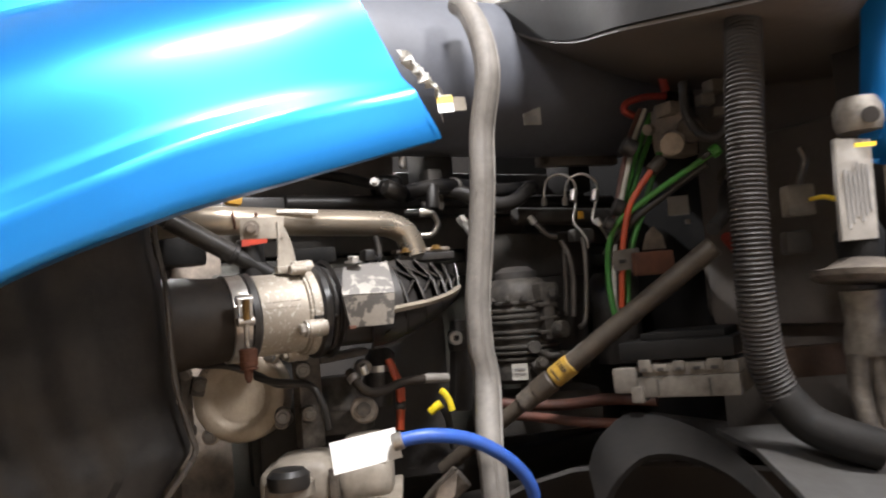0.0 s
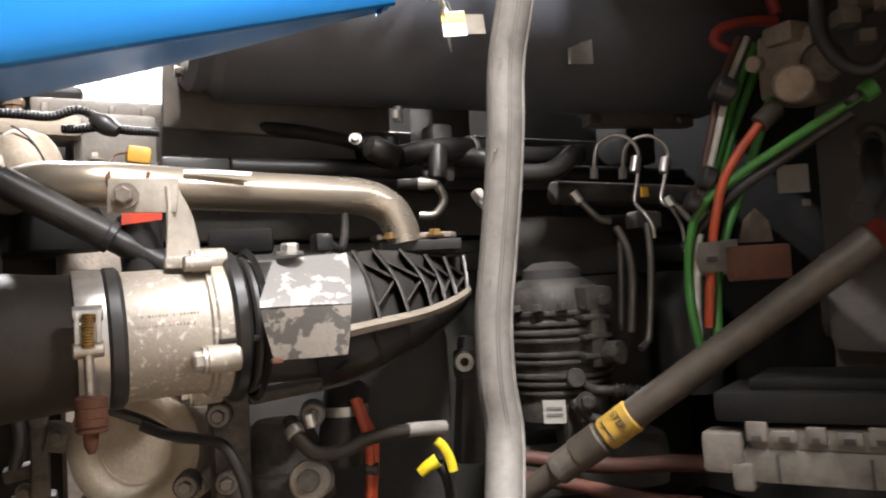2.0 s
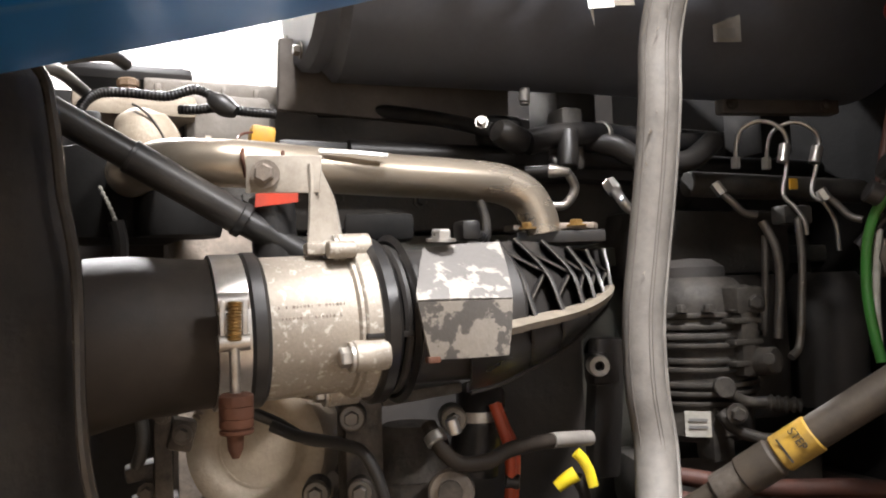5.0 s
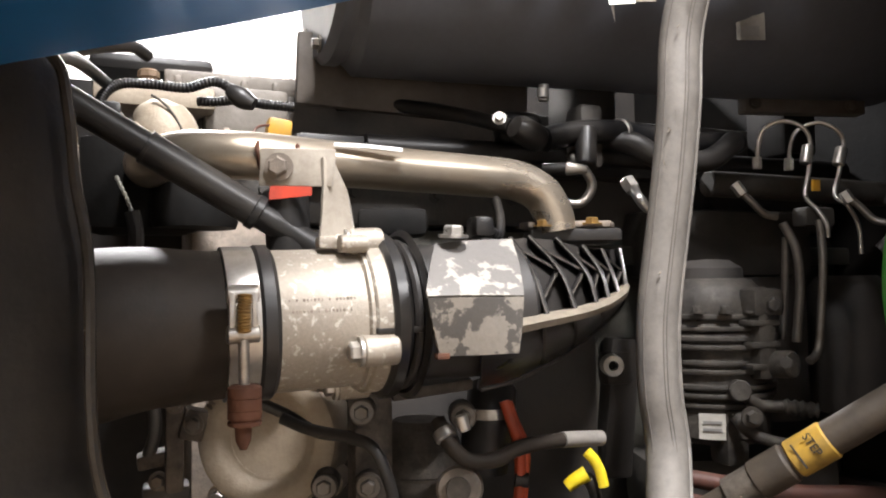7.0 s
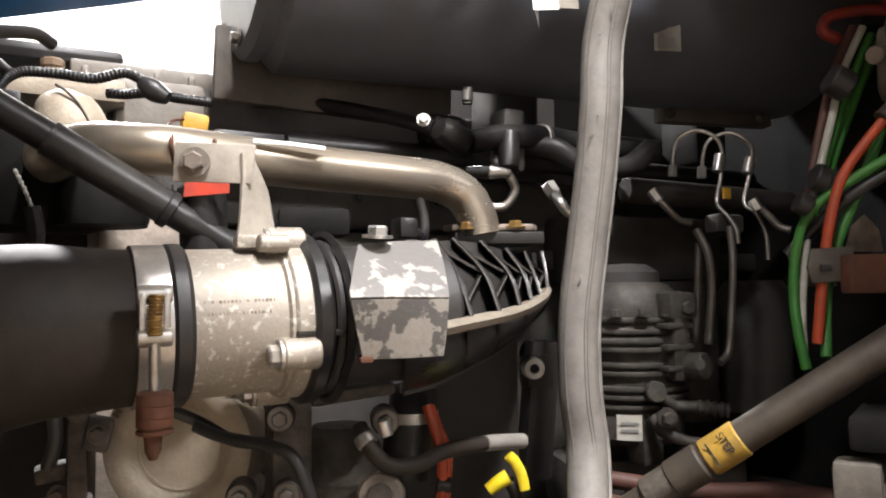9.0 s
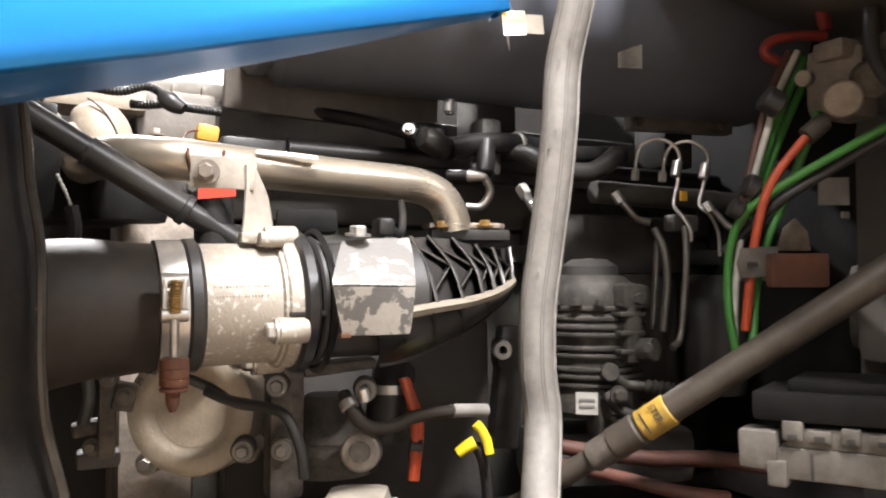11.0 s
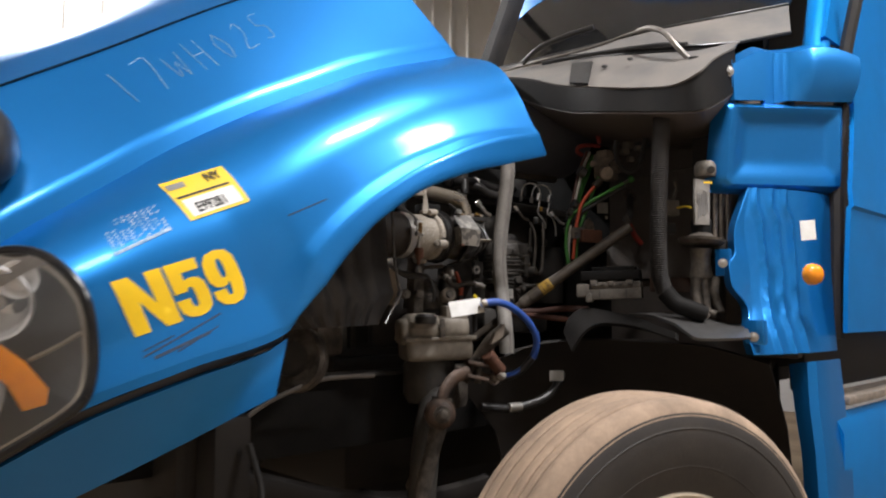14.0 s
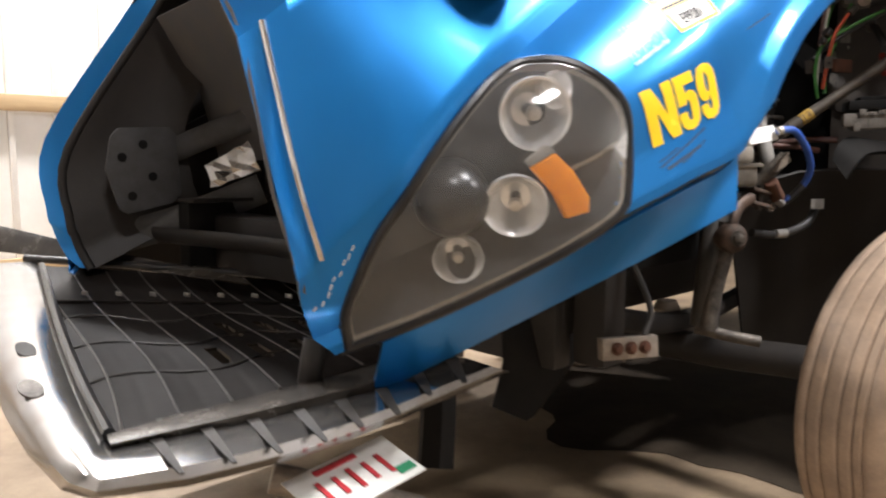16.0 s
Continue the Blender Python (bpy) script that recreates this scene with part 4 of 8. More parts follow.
def wheel(centre, yaw, near):
    """A steer wheel: hollow tyre with grooves, dished rim with hand holes, hub and nuts; its outer face looks along +z of its frame."""
    place = at(centre) @ Matrix.Rotation(yaw, 4, "Z") @ Matrix.Rotation(radians(90), 4, "Y")
    R, h, Q = 0.538, 0.140, 0.98
    prof = [(0.278, -0.105), (0.34, -0.130), (0.43, -0.146), (0.478, -0.144), (0.500, -0.136)]
    prof += [(0.500, 0.136), (0.478, 0.144), (0.43, 0.146), (0.34, 0.130), (0.278, 0.105), (0.278, -0.105)]
    w = part("front_wheel", lathe(prof, None, 96, closed=True), tyre_side, chassis, "dusty truck tyre on a cream steel rim")
    w.matrix_world = place

    def crown(z):
        return R - 0.010 * (z / h) ** 2 - 0.034 * max(0.0, (abs(z) - 0.098) / 0.042) ** 2

    for a, b in ((-0.139, -0.083), (-0.078, -0.036), (-0.032, 0.014), (0.018, 0.052), (0.057, 0.080), (0.083, 0.139)):
        steps = [a + (b - a) * k / 7 for k in range(8)]
        part("tread_rib", lathe([(0.488, a)] + [(crown(z) - (0.003 if k in (0, 7) else 0.0), z) for k, z in enumerate(steps)] + [(0.488, b)], None, 96, closed=True), tyre_tread, w)
    for r, z in ((0.455, 0.1452), (0.36, 0.1345)):
        part("sidewall_ring", lathe([(r, z - 0.003), (r + 0.004, z), (r + 0.008, z + 0.001), (r + 0.012, z - 0.003)], None, 96, closed=True), tyre_side, w)
    part("rim", lathe([(0.300, 0.122), (0.306, 0.112), (0.292, 0.100), (0.275, 0.096), (0.266, 0.06), (0.262, 0.03), (0.262, -0.1), (0.256, -0.1), (0.256, 0.03), (0.258, 0.085), (0.282, 0.110)], None, 72, closed=True, squash=(Q, Q)), rim_cream, w)
    disc = bmesh.new()
    n, holes = 300, 10
    radii = [0.258, 0.247] + [0.241 - 0.0045 * k for k in range(14)] + [0.17, 0.13, 0.09]
    depth = lambda r: 0.075 + 0.048 * (1 - ((r - 0.09) / 0.17)) ** 0.6 if r < 0.258 else 0.06
    vs = [[disc.verts.new((r * math.cos(2 * math.pi * i / n), r * math.sin(2 * math.pi * i / n), depth(r))) for i in range(n)] for r in radii]
    for ri in range(len(radii) - 1):
        for i in range(n):
            ang, r = 2 * math.pi * (i + 0.5) / n, (radii[ri] + radii[ri + 1]) / 2
            step = 2 * math.pi / holes
            off = (ang + step / 2) % step - step / 2
            if (off * r) ** 2 + (r - 0.206) ** 2 < 0.024 ** 2:
                continue
            j = (i + 1) % n
            disc.faces.new((vs[ri][i], vs[ri + 1][i], vs[ri + 1][j], vs[ri][j]))
    disc.normal_update()
    bmesh.ops.solidify(disc, geom=disc.faces[:], thickness=0.008)
    bmesh.ops.recalc_face_normals(disc, faces=disc.faces[:])
    disc.transform(Matrix.Diagonal((Q, Q, 1, 1)))
    part("disc", disc, rim_cream, w)
    part("brake_drum", lathe([(0, -0.09), (0.22, -0.09), (0.22, 0.04), (0.10, 0.05), (0, 0.05)], None, 40), grime, w)
    part("hub", lathe([(0.088, 0.10), (0.088, 0.15), (0.078, 0.165), (0.06, 0.17), (0.058, 0.19), (0.02, 0.194), (0, 0.194)], None, 32), dull_alu, w)
    for i in range(10):
        a = 2 * math.pi * (i + 0.5) / 10
        p = (0.128 * math.cos(a), 0.128 * math.sin(a), 0.106)
        part("wheel_nut", lathe([(0, 0), (0.024, 0), (0.024, 0.008), (0.018, 0.009), (0.018, 0.032), (0.011, 0.034), (0.011, 0.055), (0, 0.056)], at(p), 6), dull_alu, w)
    if near:
        part("paper_tag", box((0.085, 0.065, 0.002), at((-0.172, -0.140, 0.112)) @ Matrix.Rotation(radians(40), 4, "Z"), 0), white_label, w, "white paper tag stuck on rim")
    return w


wheel((0.82, 0.555, 0.434), radians(251.5), True)
wheel((0.82, 3.25, 0.434), radians(71.5), False)

# ---- frame, axle and dark underside ----
for y in (1.42, 2.38):
    part("frame_rail", box((6.2, 0.07, 0.22), at((2.5, y, 0.87)), 0.01), arch_rubber, chassis)
    part("rail_flange", box((6.2, 0.11, 0.012), at((2.5, y - 0.02, 0.985)), 0.003), liner_black, chassis)
part("crossmember", box((0.12, 0.95, 0.18), at((-0.45, 1.9, 0.85)), 0.02), liner_black, chassis)
part("axle_beam", pipe([(0.88, 0.72, 0.46), (0.91, 1.05, 0.44), (0.92, 1.4, 0.42), (0.92, 2.4, 0.42), (0.91, 2.75, 0.44), (0.88, 3.05, 0.46)], 0.06, seg=10), liner_black, chassis)
part("leaf_spring", pipe([(0.0, 1.42, 0.74), (0.5, 1.42, 0.58), (0.95, 1.42, 0.53), (1.5, 1.42, 0.60), (1.9, 1.42, 0.76)], 0.05, seg=8, oval=(0.8, 0.6)), liner_black, chassis)
part("oil_pan", box((1.0, 0.62, 0.34), at((1.1, 1.9, 0.72)), 0.06), liner_black, chassis)
part("tie_rod", pipe([(0.652, 1.270, 0.560), (0.696, 1.153, 0.540), (0.736, 1.086, 0.530)], 0.02, seg=12), dull_alu, chassis)
part("steering_arm", pipe([(0.671, 1.180, 0.916), (0.655, 1.182, 0.835), (0.621, 1.194, 0.708), (0.593, 1.199, 0.572)], 0.030, seg=12, radius=lambda f, s: 1.1 - 0.3 * f), dull_alu, chassis)
part("steering_ball", lathe([(0, -0.03), (0.035, -0.03), (0.05, 0), (0.035, 0.03), (0, 0.03)], at((0.850, 1.482, 0.569)), 18), rough_alu, chassis)
sb = thing("shackle_bracket", "dusty steel bracket with three bolts", "bracket")
f_, w_, h_ = quad_frame((-0.191, 1.081, 0.642), (-0.061, 1.009, 0.643), (-0.186, 1.086, 0.695))
part("plate", box((w_, h_, 0.03), f_ @ at((w_ / 2, h_ / 2, -0.015)), 0.004), rough_alu, sb)
for k in (0.25, 0.5, 0.75):
    part("bolt", hexbolt(f_ @ Vector((w_ * k, h_ * 0.5, 0.0)), f_.to_3x3() @ Vector((0, 0, 1)), 0.011, 0.012), rust, sb)
part("arm", pipe([f_ @ Vector((w_ * 0.8, h_, -0.01)), f_ @ Vector((w_ * 1.0, h_ * 2.2, -0.03)), f_ @ Vector((w_ * 0.8, h_ * 4.4, -0.06))], 0.008, seg=8), grime, sb)
part("hanger", box((0.10, 0.10, 0.34), at(f_ @ Vector((w_ * 0.4, h_ * 2.6, -0.12))), 0.02), liner_black, sb)
flap = thing("underbody_flap", "black rubber flap hanging behind the skirt", "rubber flap")
part("sheet", sheet([[(-0.229, 1.373, 0.712), (-0.110, 1.327, 0.725), (0.008, 1.283, 0.738)], [(-0.248, 1.345, 0.601), (-0.146, 1.296, 0.576), (-0.046, 1.268, 0.577)], [(-0.300, 1.336, 0.495), (-0.219, 1.291, 0.449), (-0.180, 1.295, 0.454)]], 0.006), arch_rubber, flap)
part("retaining_strip", pipe([(-0.237, 1.366, 0.706), (-0.118, 1.321, 0.718), (-0.001, 1.277, 0.731)], 0.010, seg=8, oval=(1, 0.4)), grime, flap)
for p in ((-0.225, 1.348, 0.711), (-0.128, 1.317, 0.720), (-0.030, 1.278, 0.730)):
    part("bolt", hexbolt(p, (-0.7, -0.7, 0), 0.009, 0.010), dull_alu, flap)
part("bumper_post", pipe([(-0.461, 1.377, 0.635), (-0.478, 1.349, 0.534), (-0.522, 1.314, 0.404)], 0.045, seg=6), arch_rubber, chassis)
part("tow_tube", pipe([(-0.855, 1.480, 0.433), (-0.696, 1.368, 0.374), (-0.579, 1.301, 0.324)], 0.034, seg=20), rough_alu, chassis)
part("tow_bore", pipe([(-0.595, 1.290, 0.334), (-0.586, 1.280, 0.331)], 0.024, seg=16), grime, chassis)
# added dark sheet, hides bright floor and wall between hood and grille
part("far_front_filler", box((0.76, 0.02, 0.44), at((-0.46, 2.65, 0.86)), 0.005), liner_black, chassis)
# made-up black box that stands in for the darkness beyond the far side
part("far_dark_filler", box((2.4, 0.06, 0.86), at((2.85, 3.12, 0.46)), 0.02), liner_black, chassis)
# unseen panel, added to keep far-side lamp light off the floor underneath
part("far_light_blocker", box((2.3, 0.02, 1.47), at((0.6, 2.78, 0.89)), 0.005), liner_black, chassis)
rad = thing("radiator", "dark radiator with black fan shroud", "radiator")
part("core", box((0.07, 1.4, 0.95), at((-0.12, 1.95, 1.05)), 0.01), grime, rad)
part("fan_shroud", box((0.22, 1.05, 0.85), at((0.08, 1.92, 1.15)), 0.06), black_plastic, rad)
part("side_tank", box((0.10, 0.07, 0.92), at((-0.08, 1.28, 1.12)), 0.02), grime, rad)

link = thing("steering_linkage", "rusty oily steering arm with ball joint and clevis", "steering linkage")
part("boss", lathe([(0, -0.04), (0.040, -0.04), (0.047, -0.02), (0.047, 0.012), (0.036, 0.026), (0.020, 0.030), (0, 0.031)], at((0.632, 1.150, 0.872), basis((-0.55, -0.83, 0.05))), 26), linkage_rust, link)
part("boss_nut", hexbolt((0.615, 1.124, 0.874), (-0.55, -0.83, 0.05), 0.018, 0.014), dull_alu, link)
part("drop_arm", pipe([(0.634, 1.152, 0.872), (0.648, 1.150, 0.935), (0.690, 1.150, 0.975), (0.745, 1.140, 0.995)], 0.022, seg=12, oval=(1, 0.6)), linkage_rust, link)
for dz in (-0.022, 0.022):
    part("clevis_fork", box((0.075, 0.05, 0.012), at((0.775, 1.135, 0.995 + dz), Matrix.Rotation(0.25, 4, "Y") @ Matrix.Rotation(-0.4, 4, "Z")), 0.005), linkage_rust, link)
part("clevis_pin", rod((0.782, 1.132, 0.955), (0.790, 1.132, 1.036), 0.011, seg=14), dull_alu, link)
part("castle_nut", hexbolt((0.845, 1.122, 0.967), (-0.3, -0.9, 0.2), 0.014, 0.016), rough_alu, link)
part("stud", rod((0.790, 1.14, 0.985), (0.845, 1.128, 0.967), 0.010, seg=12), linkage_rust, link)
part("guard_bar", pipe([(-0.03, 1.22, 0.885), (0.06, 1.23, 0.935), (0.135, 1.22, 0.968), (0.25, 1.22, 0.996), (0.43, 1.22, 0.996)], 0.007, seg=10, oval=(1, 0.6)), engine_dark, link, "dusty curved steel guard bar")

# ---- grille that has swung down in front ----
grille = thing("truck_grille", "chrome grille with black finned backing, swung down", "truck grille")
C_FL, C_NL, C_NR, C_FR = (Vector(p) for p in ((-0.911, 2.768, 0.769), (-1.233, 1.369, 0.654), (-0.425, 1.334, 0.692), (-0.363, 1.999, 0.742)))
G_UP = (C_NR - C_NL).cross(C_FL - C_NL).normalized()
if G_UP.z < 0:
    G_UP = -G_UP


def on_grille(u, v, lift=0.0):
    """A place on the sagging backing: u along the near rail, v from the near rail to the far one."""
    sag = 0.035 * math.sin(math.pi * min(1, max(0, v)))
    return C_NL.lerp(C_NR, u).lerp(C_FL.lerp(C_FR, u), v) + G_UP * (lift - sag)


# backing with broad swaying ridges, and slots between them
def sway(v):
    return 0.034 * math.sin(v * 5.0)


def ridge(u, v):
    c = (u - sway(v) - 0.03) / 0.125
    c -= round(c)
    edge = min(1, v / 0.06, (1 - v) / 0.06)
    return 0.0018 * math.exp(-(c / 0.13) ** 2) * edge - 0.001 * math.exp(-((abs(c) - 0.5) / 0.10) ** 2)


NU, NV = 128, 40
SLOTS = {(2, 1), (3, 1), (3, 2), (4, 1), (4, 2), (5, 2), (6, 3), (5, 1)}
bk = bmesh.new()
vs = [[bk.verts.new(on_grille(i / NU, j / NV, ridge(i / NU, j / NV))) for j in range(NV + 1)] for i in range(NU + 1)]
for i in range(NU):
    for j in range(NV):
        u, v = (i + 0.5) / NU, (j + 0.5) / NV
        c = (u - sway(v) - 0.03) / 0.125
        if (int(math.floor(c)), int(v * 5)) in SLOTS and 0.38 < c % 1 < 0.66 and 0.15 < (v * 5) % 1 < 0.70:
            continue
        bk.faces.new((vs[i][j], vs[i + 1][j], vs[i + 1][j + 1], vs[i][j + 1]))
bk.normal_update()
bmesh.ops.solidify(bk, geom=bk.faces[:], thickness=0.008)
bmesh.ops.recalc_face_normals(bk, faces=bk.faces[:])
part("backing", bk, grille_black, grille, "glossy brown-black ridged grille backing")
for k in range(8):
    line = [on_grille(0.03 + 0.125 * k + sway(j / 14), j / 14, 0.0012) for j in range(15) if 0.0 <= 0.03 + 0.125 * k + sway(j / 14) <= 0.99]
    part("ridge_line", pipe(line, 0.0032, seg=8, n=3), ridge_brown, grille)
for v in (0.22, 0.42, 0.60):
    part("cross_rib", pipe([on_grille(j / 16, v + 0.03 * math.sin(j * 0.9), 0.002) for j in range(17)], 0.0030, seg=6, n=3), ridge_brown, grille)
part("crossbar", pipe([on_grille(k / 8, 0.72, 0.002) for k in range(9)], 0.007, seg=8, oval=(1, 0.5)), grille_black, grille)
for i in range(7):
    part("clip", box((0.006, 0.026, 0.012), at(on_grille(0.12 + 0.115 * i, 0.76, 0.014), Matrix.Rotation(0.2, 4, "Z")), 0.002), bright_steel, grille)
part("near_rail", sheet([[(-1.241, 1.332, 0.653), (-1.251, 1.312, 0.665), (-1.246, 1.332, 0.667), (-1.231, 1.376, 0.654)], [(-1.125, 1.299, 0.656), (-1.131, 1.286, 0.669), (-1.118, 1.317, 0.672), (-1.093, 1.369, 0.661)], [(-1.026, 1.269, 0.659), (-1.031, 1.261, 0.673), (-1.010, 1.296, 0.676), (-0.979, 1.350, 0.665)], [(-0.930, 1.253, 0.663), (-0.935, 1.247, 0.676), (-0.908, 1.286, 0.681), (-0.871, 1.342, 0.670)], [(-0.837, 1.239, 0.667), (-0.841, 1.233, 0.680), (-0.810, 1.274, 0.685), (-0.768, 1.330, 0.675)], [(-0.739, 1.235, 0.671), (-0.743, 1.230, 0.685), (-0.706, 1.273, 0.690), (-0.658, 1.329, 0.680)], [(-0.626, 1.242, 0.678), (-0.629, 1.238, 0.691), (-0.586, 1.284, 0.697), (-0.531, 1.343, 0.687)], [(-0.508, 1.243, 0.684), (-0.510, 1.240, 0.697), (-0.460, 1.289, 0.703), (-0.394, 1.352, 0.695)]], 0.004), dusty_gloss, grille)
part("far_rail", pipe([on_grille(-0.05 + 1.0 * k / 8, 1.03, 0.012) for k in range(9)], 0.013, seg=10), black_plastic, grille)
part("chrome_rail", sheet([[(-0.895, 2.843, 0.775), (-0.935, 2.807, 0.780), (-1.001, 2.815, 0.781), (-1.045, 2.845, 0.779), (-1.076, 2.945, 0.769), (-1.084, 3.078, 0.754), (-1.059, 3.185, 0.740)],
        [(-1.081, 2.091, 0.712), (-1.116, 2.049, 0.718), (-1.173, 2.020, 0.717), (-1.212, 2.015, 0.712), (-1.240, 2.058, 0.698), (-1.249, 2.130, 0.679), (-1.231, 2.204, 0.663)],
        [(-1.175, 1.675, 0.678), (-1.205, 1.633, 0.684), (-1.254, 1.591, 0.682), (-1.286, 1.573, 0.678), (-1.309, 1.591, 0.662), (-1.315, 1.637, 0.640), (-1.300, 1.693, 0.623)],
        [(-1.212, 1.488, 0.663), (-1.238, 1.452, 0.669), (-1.281, 1.415, 0.669), (-1.308, 1.400, 0.664), (-1.327, 1.416, 0.648), (-1.331, 1.457, 0.627), (-1.317, 1.507, 0.609)],
        [(-1.235, 1.363, 0.653), (-1.258, 1.326, 0.660), (-1.293, 1.283, 0.659), (-1.316, 1.262, 0.654), (-1.329, 1.269, 0.638), (-1.330, 1.300, 0.616), (-1.316, 1.344, 0.598)],
        [(-1.241, 1.332, 0.651), (-1.259, 1.292, 0.657), (-1.286, 1.242, 0.656), (-1.302, 1.215, 0.652), (-1.309, 1.215, 0.635), (-1.304, 1.241, 0.613), (-1.290, 1.283, 0.595)],
        [(-1.125, 1.299, 0.654), (-1.146, 1.256, 0.660), (-1.175, 1.199, 0.659), (-1.192, 1.167, 0.654), (-1.196, 1.160, 0.637), (-1.187, 1.181, 0.615), (-1.168, 1.221, 0.596)],
        [(-1.027, 1.269, 0.657), (-1.052, 1.228, 0.663), (-1.087, 1.174, 0.662), (-1.106, 1.143, 0.656), (-1.112, 1.139, 0.640), (-1.103, 1.159, 0.618), (-1.080, 1.198, 0.599)],
        [(-0.931, 1.253, 0.661), (-0.958, 1.212, 0.667), (-0.995, 1.158, 0.665), (-1.015, 1.128, 0.660), (-1.019, 1.122, 0.643), (-1.007, 1.142, 0.621), (-0.981, 1.181, 0.603)],
        [(-0.837, 1.239, 0.665), (-0.866, 1.200, 0.671), (-0.901, 1.149, 0.669), (-0.920, 1.121, 0.664), (-0.921, 1.117, 0.648), (-0.903, 1.137, 0.626), (-0.874, 1.176, 0.608)],
        [(-0.739, 1.234, 0.669), (-0.765, 1.196, 0.675), (-0.792, 1.148, 0.675), (-0.804, 1.121, 0.670), (-0.794, 1.118, 0.654), (-0.767, 1.140, 0.633), (-0.732, 1.178, 0.616)],
        [(-0.627, 1.241, 0.675), (-0.651, 1.204, 0.682), (-0.669, 1.157, 0.681), (-0.675, 1.131, 0.677), (-0.654, 1.129, 0.662), (-0.618, 1.150, 0.641), (-0.578, 1.189, 0.624)],
        [(-0.509, 1.242, 0.681), (-0.528, 1.206, 0.688), (-0.535, 1.161, 0.689), (-0.529, 1.137, 0.685), (-0.495, 1.136, 0.671), (-0.444, 1.158, 0.651), (-0.398, 1.198, 0.634)]], 0.004), satin_chrome, grille, "wide chrome surround with dark wedge slots")
for wedge in ([[(-1.190, 1.301, 0.655), (-1.171, 1.295, 0.656)], [(-1.212, 1.196, 0.662), (-1.198, 1.196, 0.662)], [(-1.216, 1.139, 0.655), (-1.209, 1.139, 0.655)]],
         [[(-1.110, 1.288, 0.658), (-1.090, 1.282, 0.659)], [(-1.137, 1.177, 0.664), (-1.123, 1.177, 0.665)], [(-1.143, 1.116, 0.657), (-1.136, 1.116, 0.657)]],
         [[(-1.034, 1.264, 0.660), (-1.013, 1.257, 0.661)], [(-1.066, 1.157, 0.666), (-1.051, 1.157, 0.667)], [(-1.074, 1.099, 0.659), (-1.066, 1.099, 0.659)]],
         [[(-0.953, 1.245, 0.663), (-0.931, 1.238, 0.664)], [(-0.990, 1.141, 0.669), (-0.973, 1.140, 0.670)], [(-0.999, 1.082, 0.662), (-0.991, 1.082, 0.662)]],
         [[(-0.873, 1.226, 0.666), (-0.849, 1.218, 0.667)], [(-0.913, 1.132, 0.672), (-0.895, 1.131, 0.673)], [(-0.924, 1.084, 0.665), (-0.914, 1.084, 0.666)]],
         [[(-0.780, 1.218, 0.670), (-0.755, 1.211, 0.671)], [(-0.829, 1.127, 0.676), (-0.810, 1.126, 0.677)], [(-0.844, 1.081, 0.669), (-0.834, 1.081, 0.670)]],
         [[(-0.675, 1.227, 0.676), (-0.648, 1.219, 0.677)], [(-0.729, 1.143, 0.682), (-0.707, 1.142, 0.684)], [(-0.744, 1.104, 0.676), (-0.733, 1.105, 0.677)]],
         [[(-0.560, 1.244, 0.683), (-0.530, 1.236, 0.684)], [(-0.627, 1.151, 0.688), (-0.603, 1.150, 0.689)], [(-0.652, 1.103, 0.681), (-0.639, 1.103, 0.681)]]):
    part("slot", sheet(wedge, 0.003), grime, grille)
part("end_slot", lathe([(0.0, 0), (0.020, 0), (0.020, 0.004), (0, 0.004)], at((-1.272, 1.630, 0.686), basis((-0.1, -0.2, 1))) @ Matrix.Diagonal((1, 2.0, 1, 1)), 20), dull_alu, grille)
part("end_slot", lathe([(0.0, 0), (0.018, 0), (0.018, 0.004), (0, 0.004)], at((-1.211, 1.871, 0.706), basis((-0.1, -0.2, 1))) @ Matrix.Diagonal((1, 2.2, 1, 1)), 20), grime, grille)
part("end_frame", pipe([(-0.922, 2.708, 0.776), (-1.088, 2.044, 0.721), (-1.179, 1.644, 0.688), (-1.235, 1.356, 0.665)], 0.011, seg=8), black_gloss, grille)
part("far_edge", sheet([[(-1.018, 3.213, 0.795), (-0.919, 3.041, 0.787), (-0.722, 2.554, 0.763), (-0.525, 2.120, 0.743)], [(-1.009, 3.238, 0.843), (-0.910, 3.065, 0.829), (-0.712, 2.577, 0.784), (-0.516, 2.134, 0.747)], [(-0.990, 3.312, 0.893), (-0.920, 3.154, 0.874), (-0.720, 2.646, 0.808), (-0.525, 2.186, 0.756)]], 0.008), dusty_gloss, grille)
part("mount", pipe([(-0.830, 1.340, 0.760), (-0.839, 1.341, 0.715), (-0.840, 1.358, 0.641)], 0.025, seg=10), black_plastic, grille)

plate = thing("number_plate", "white number plate with red characters, bent", "number plate")
pf, pw, ph = quad_frame((-0.991, 1.225, 0.543), (-0.763, 1.219, 0.573), (-0.966, 1.099, 0.517))
part("sheet_metal", box((pw, ph, 0.002), pf @ at((pw / 2, ph / 2, 0)), 0), white_label, plate)
for k in range(5):
    for z in (-0.003, 0.003):
        part("character_bar", box((pw * 0.040, ph * (0.46 - 0.06 * (k % 2)), 0.002), pf @ at((pw * (0.20 + 0.145 * k), ph * 0.54, z)), 0), red_ink, plate)
for z in (-0.003, 0.003):
    part("state_bar", box((pw * 0.4, ph * 0.11, 0.002), pf @ at((pw * 0.45, ph * 0.14, z)), 0), red_ink, plate)
    part("month_tab", box((0.035, 0.022, 0.002), pf @ at((pw * 0.88, ph * 0.80, z)), 0), green_ink, plate)

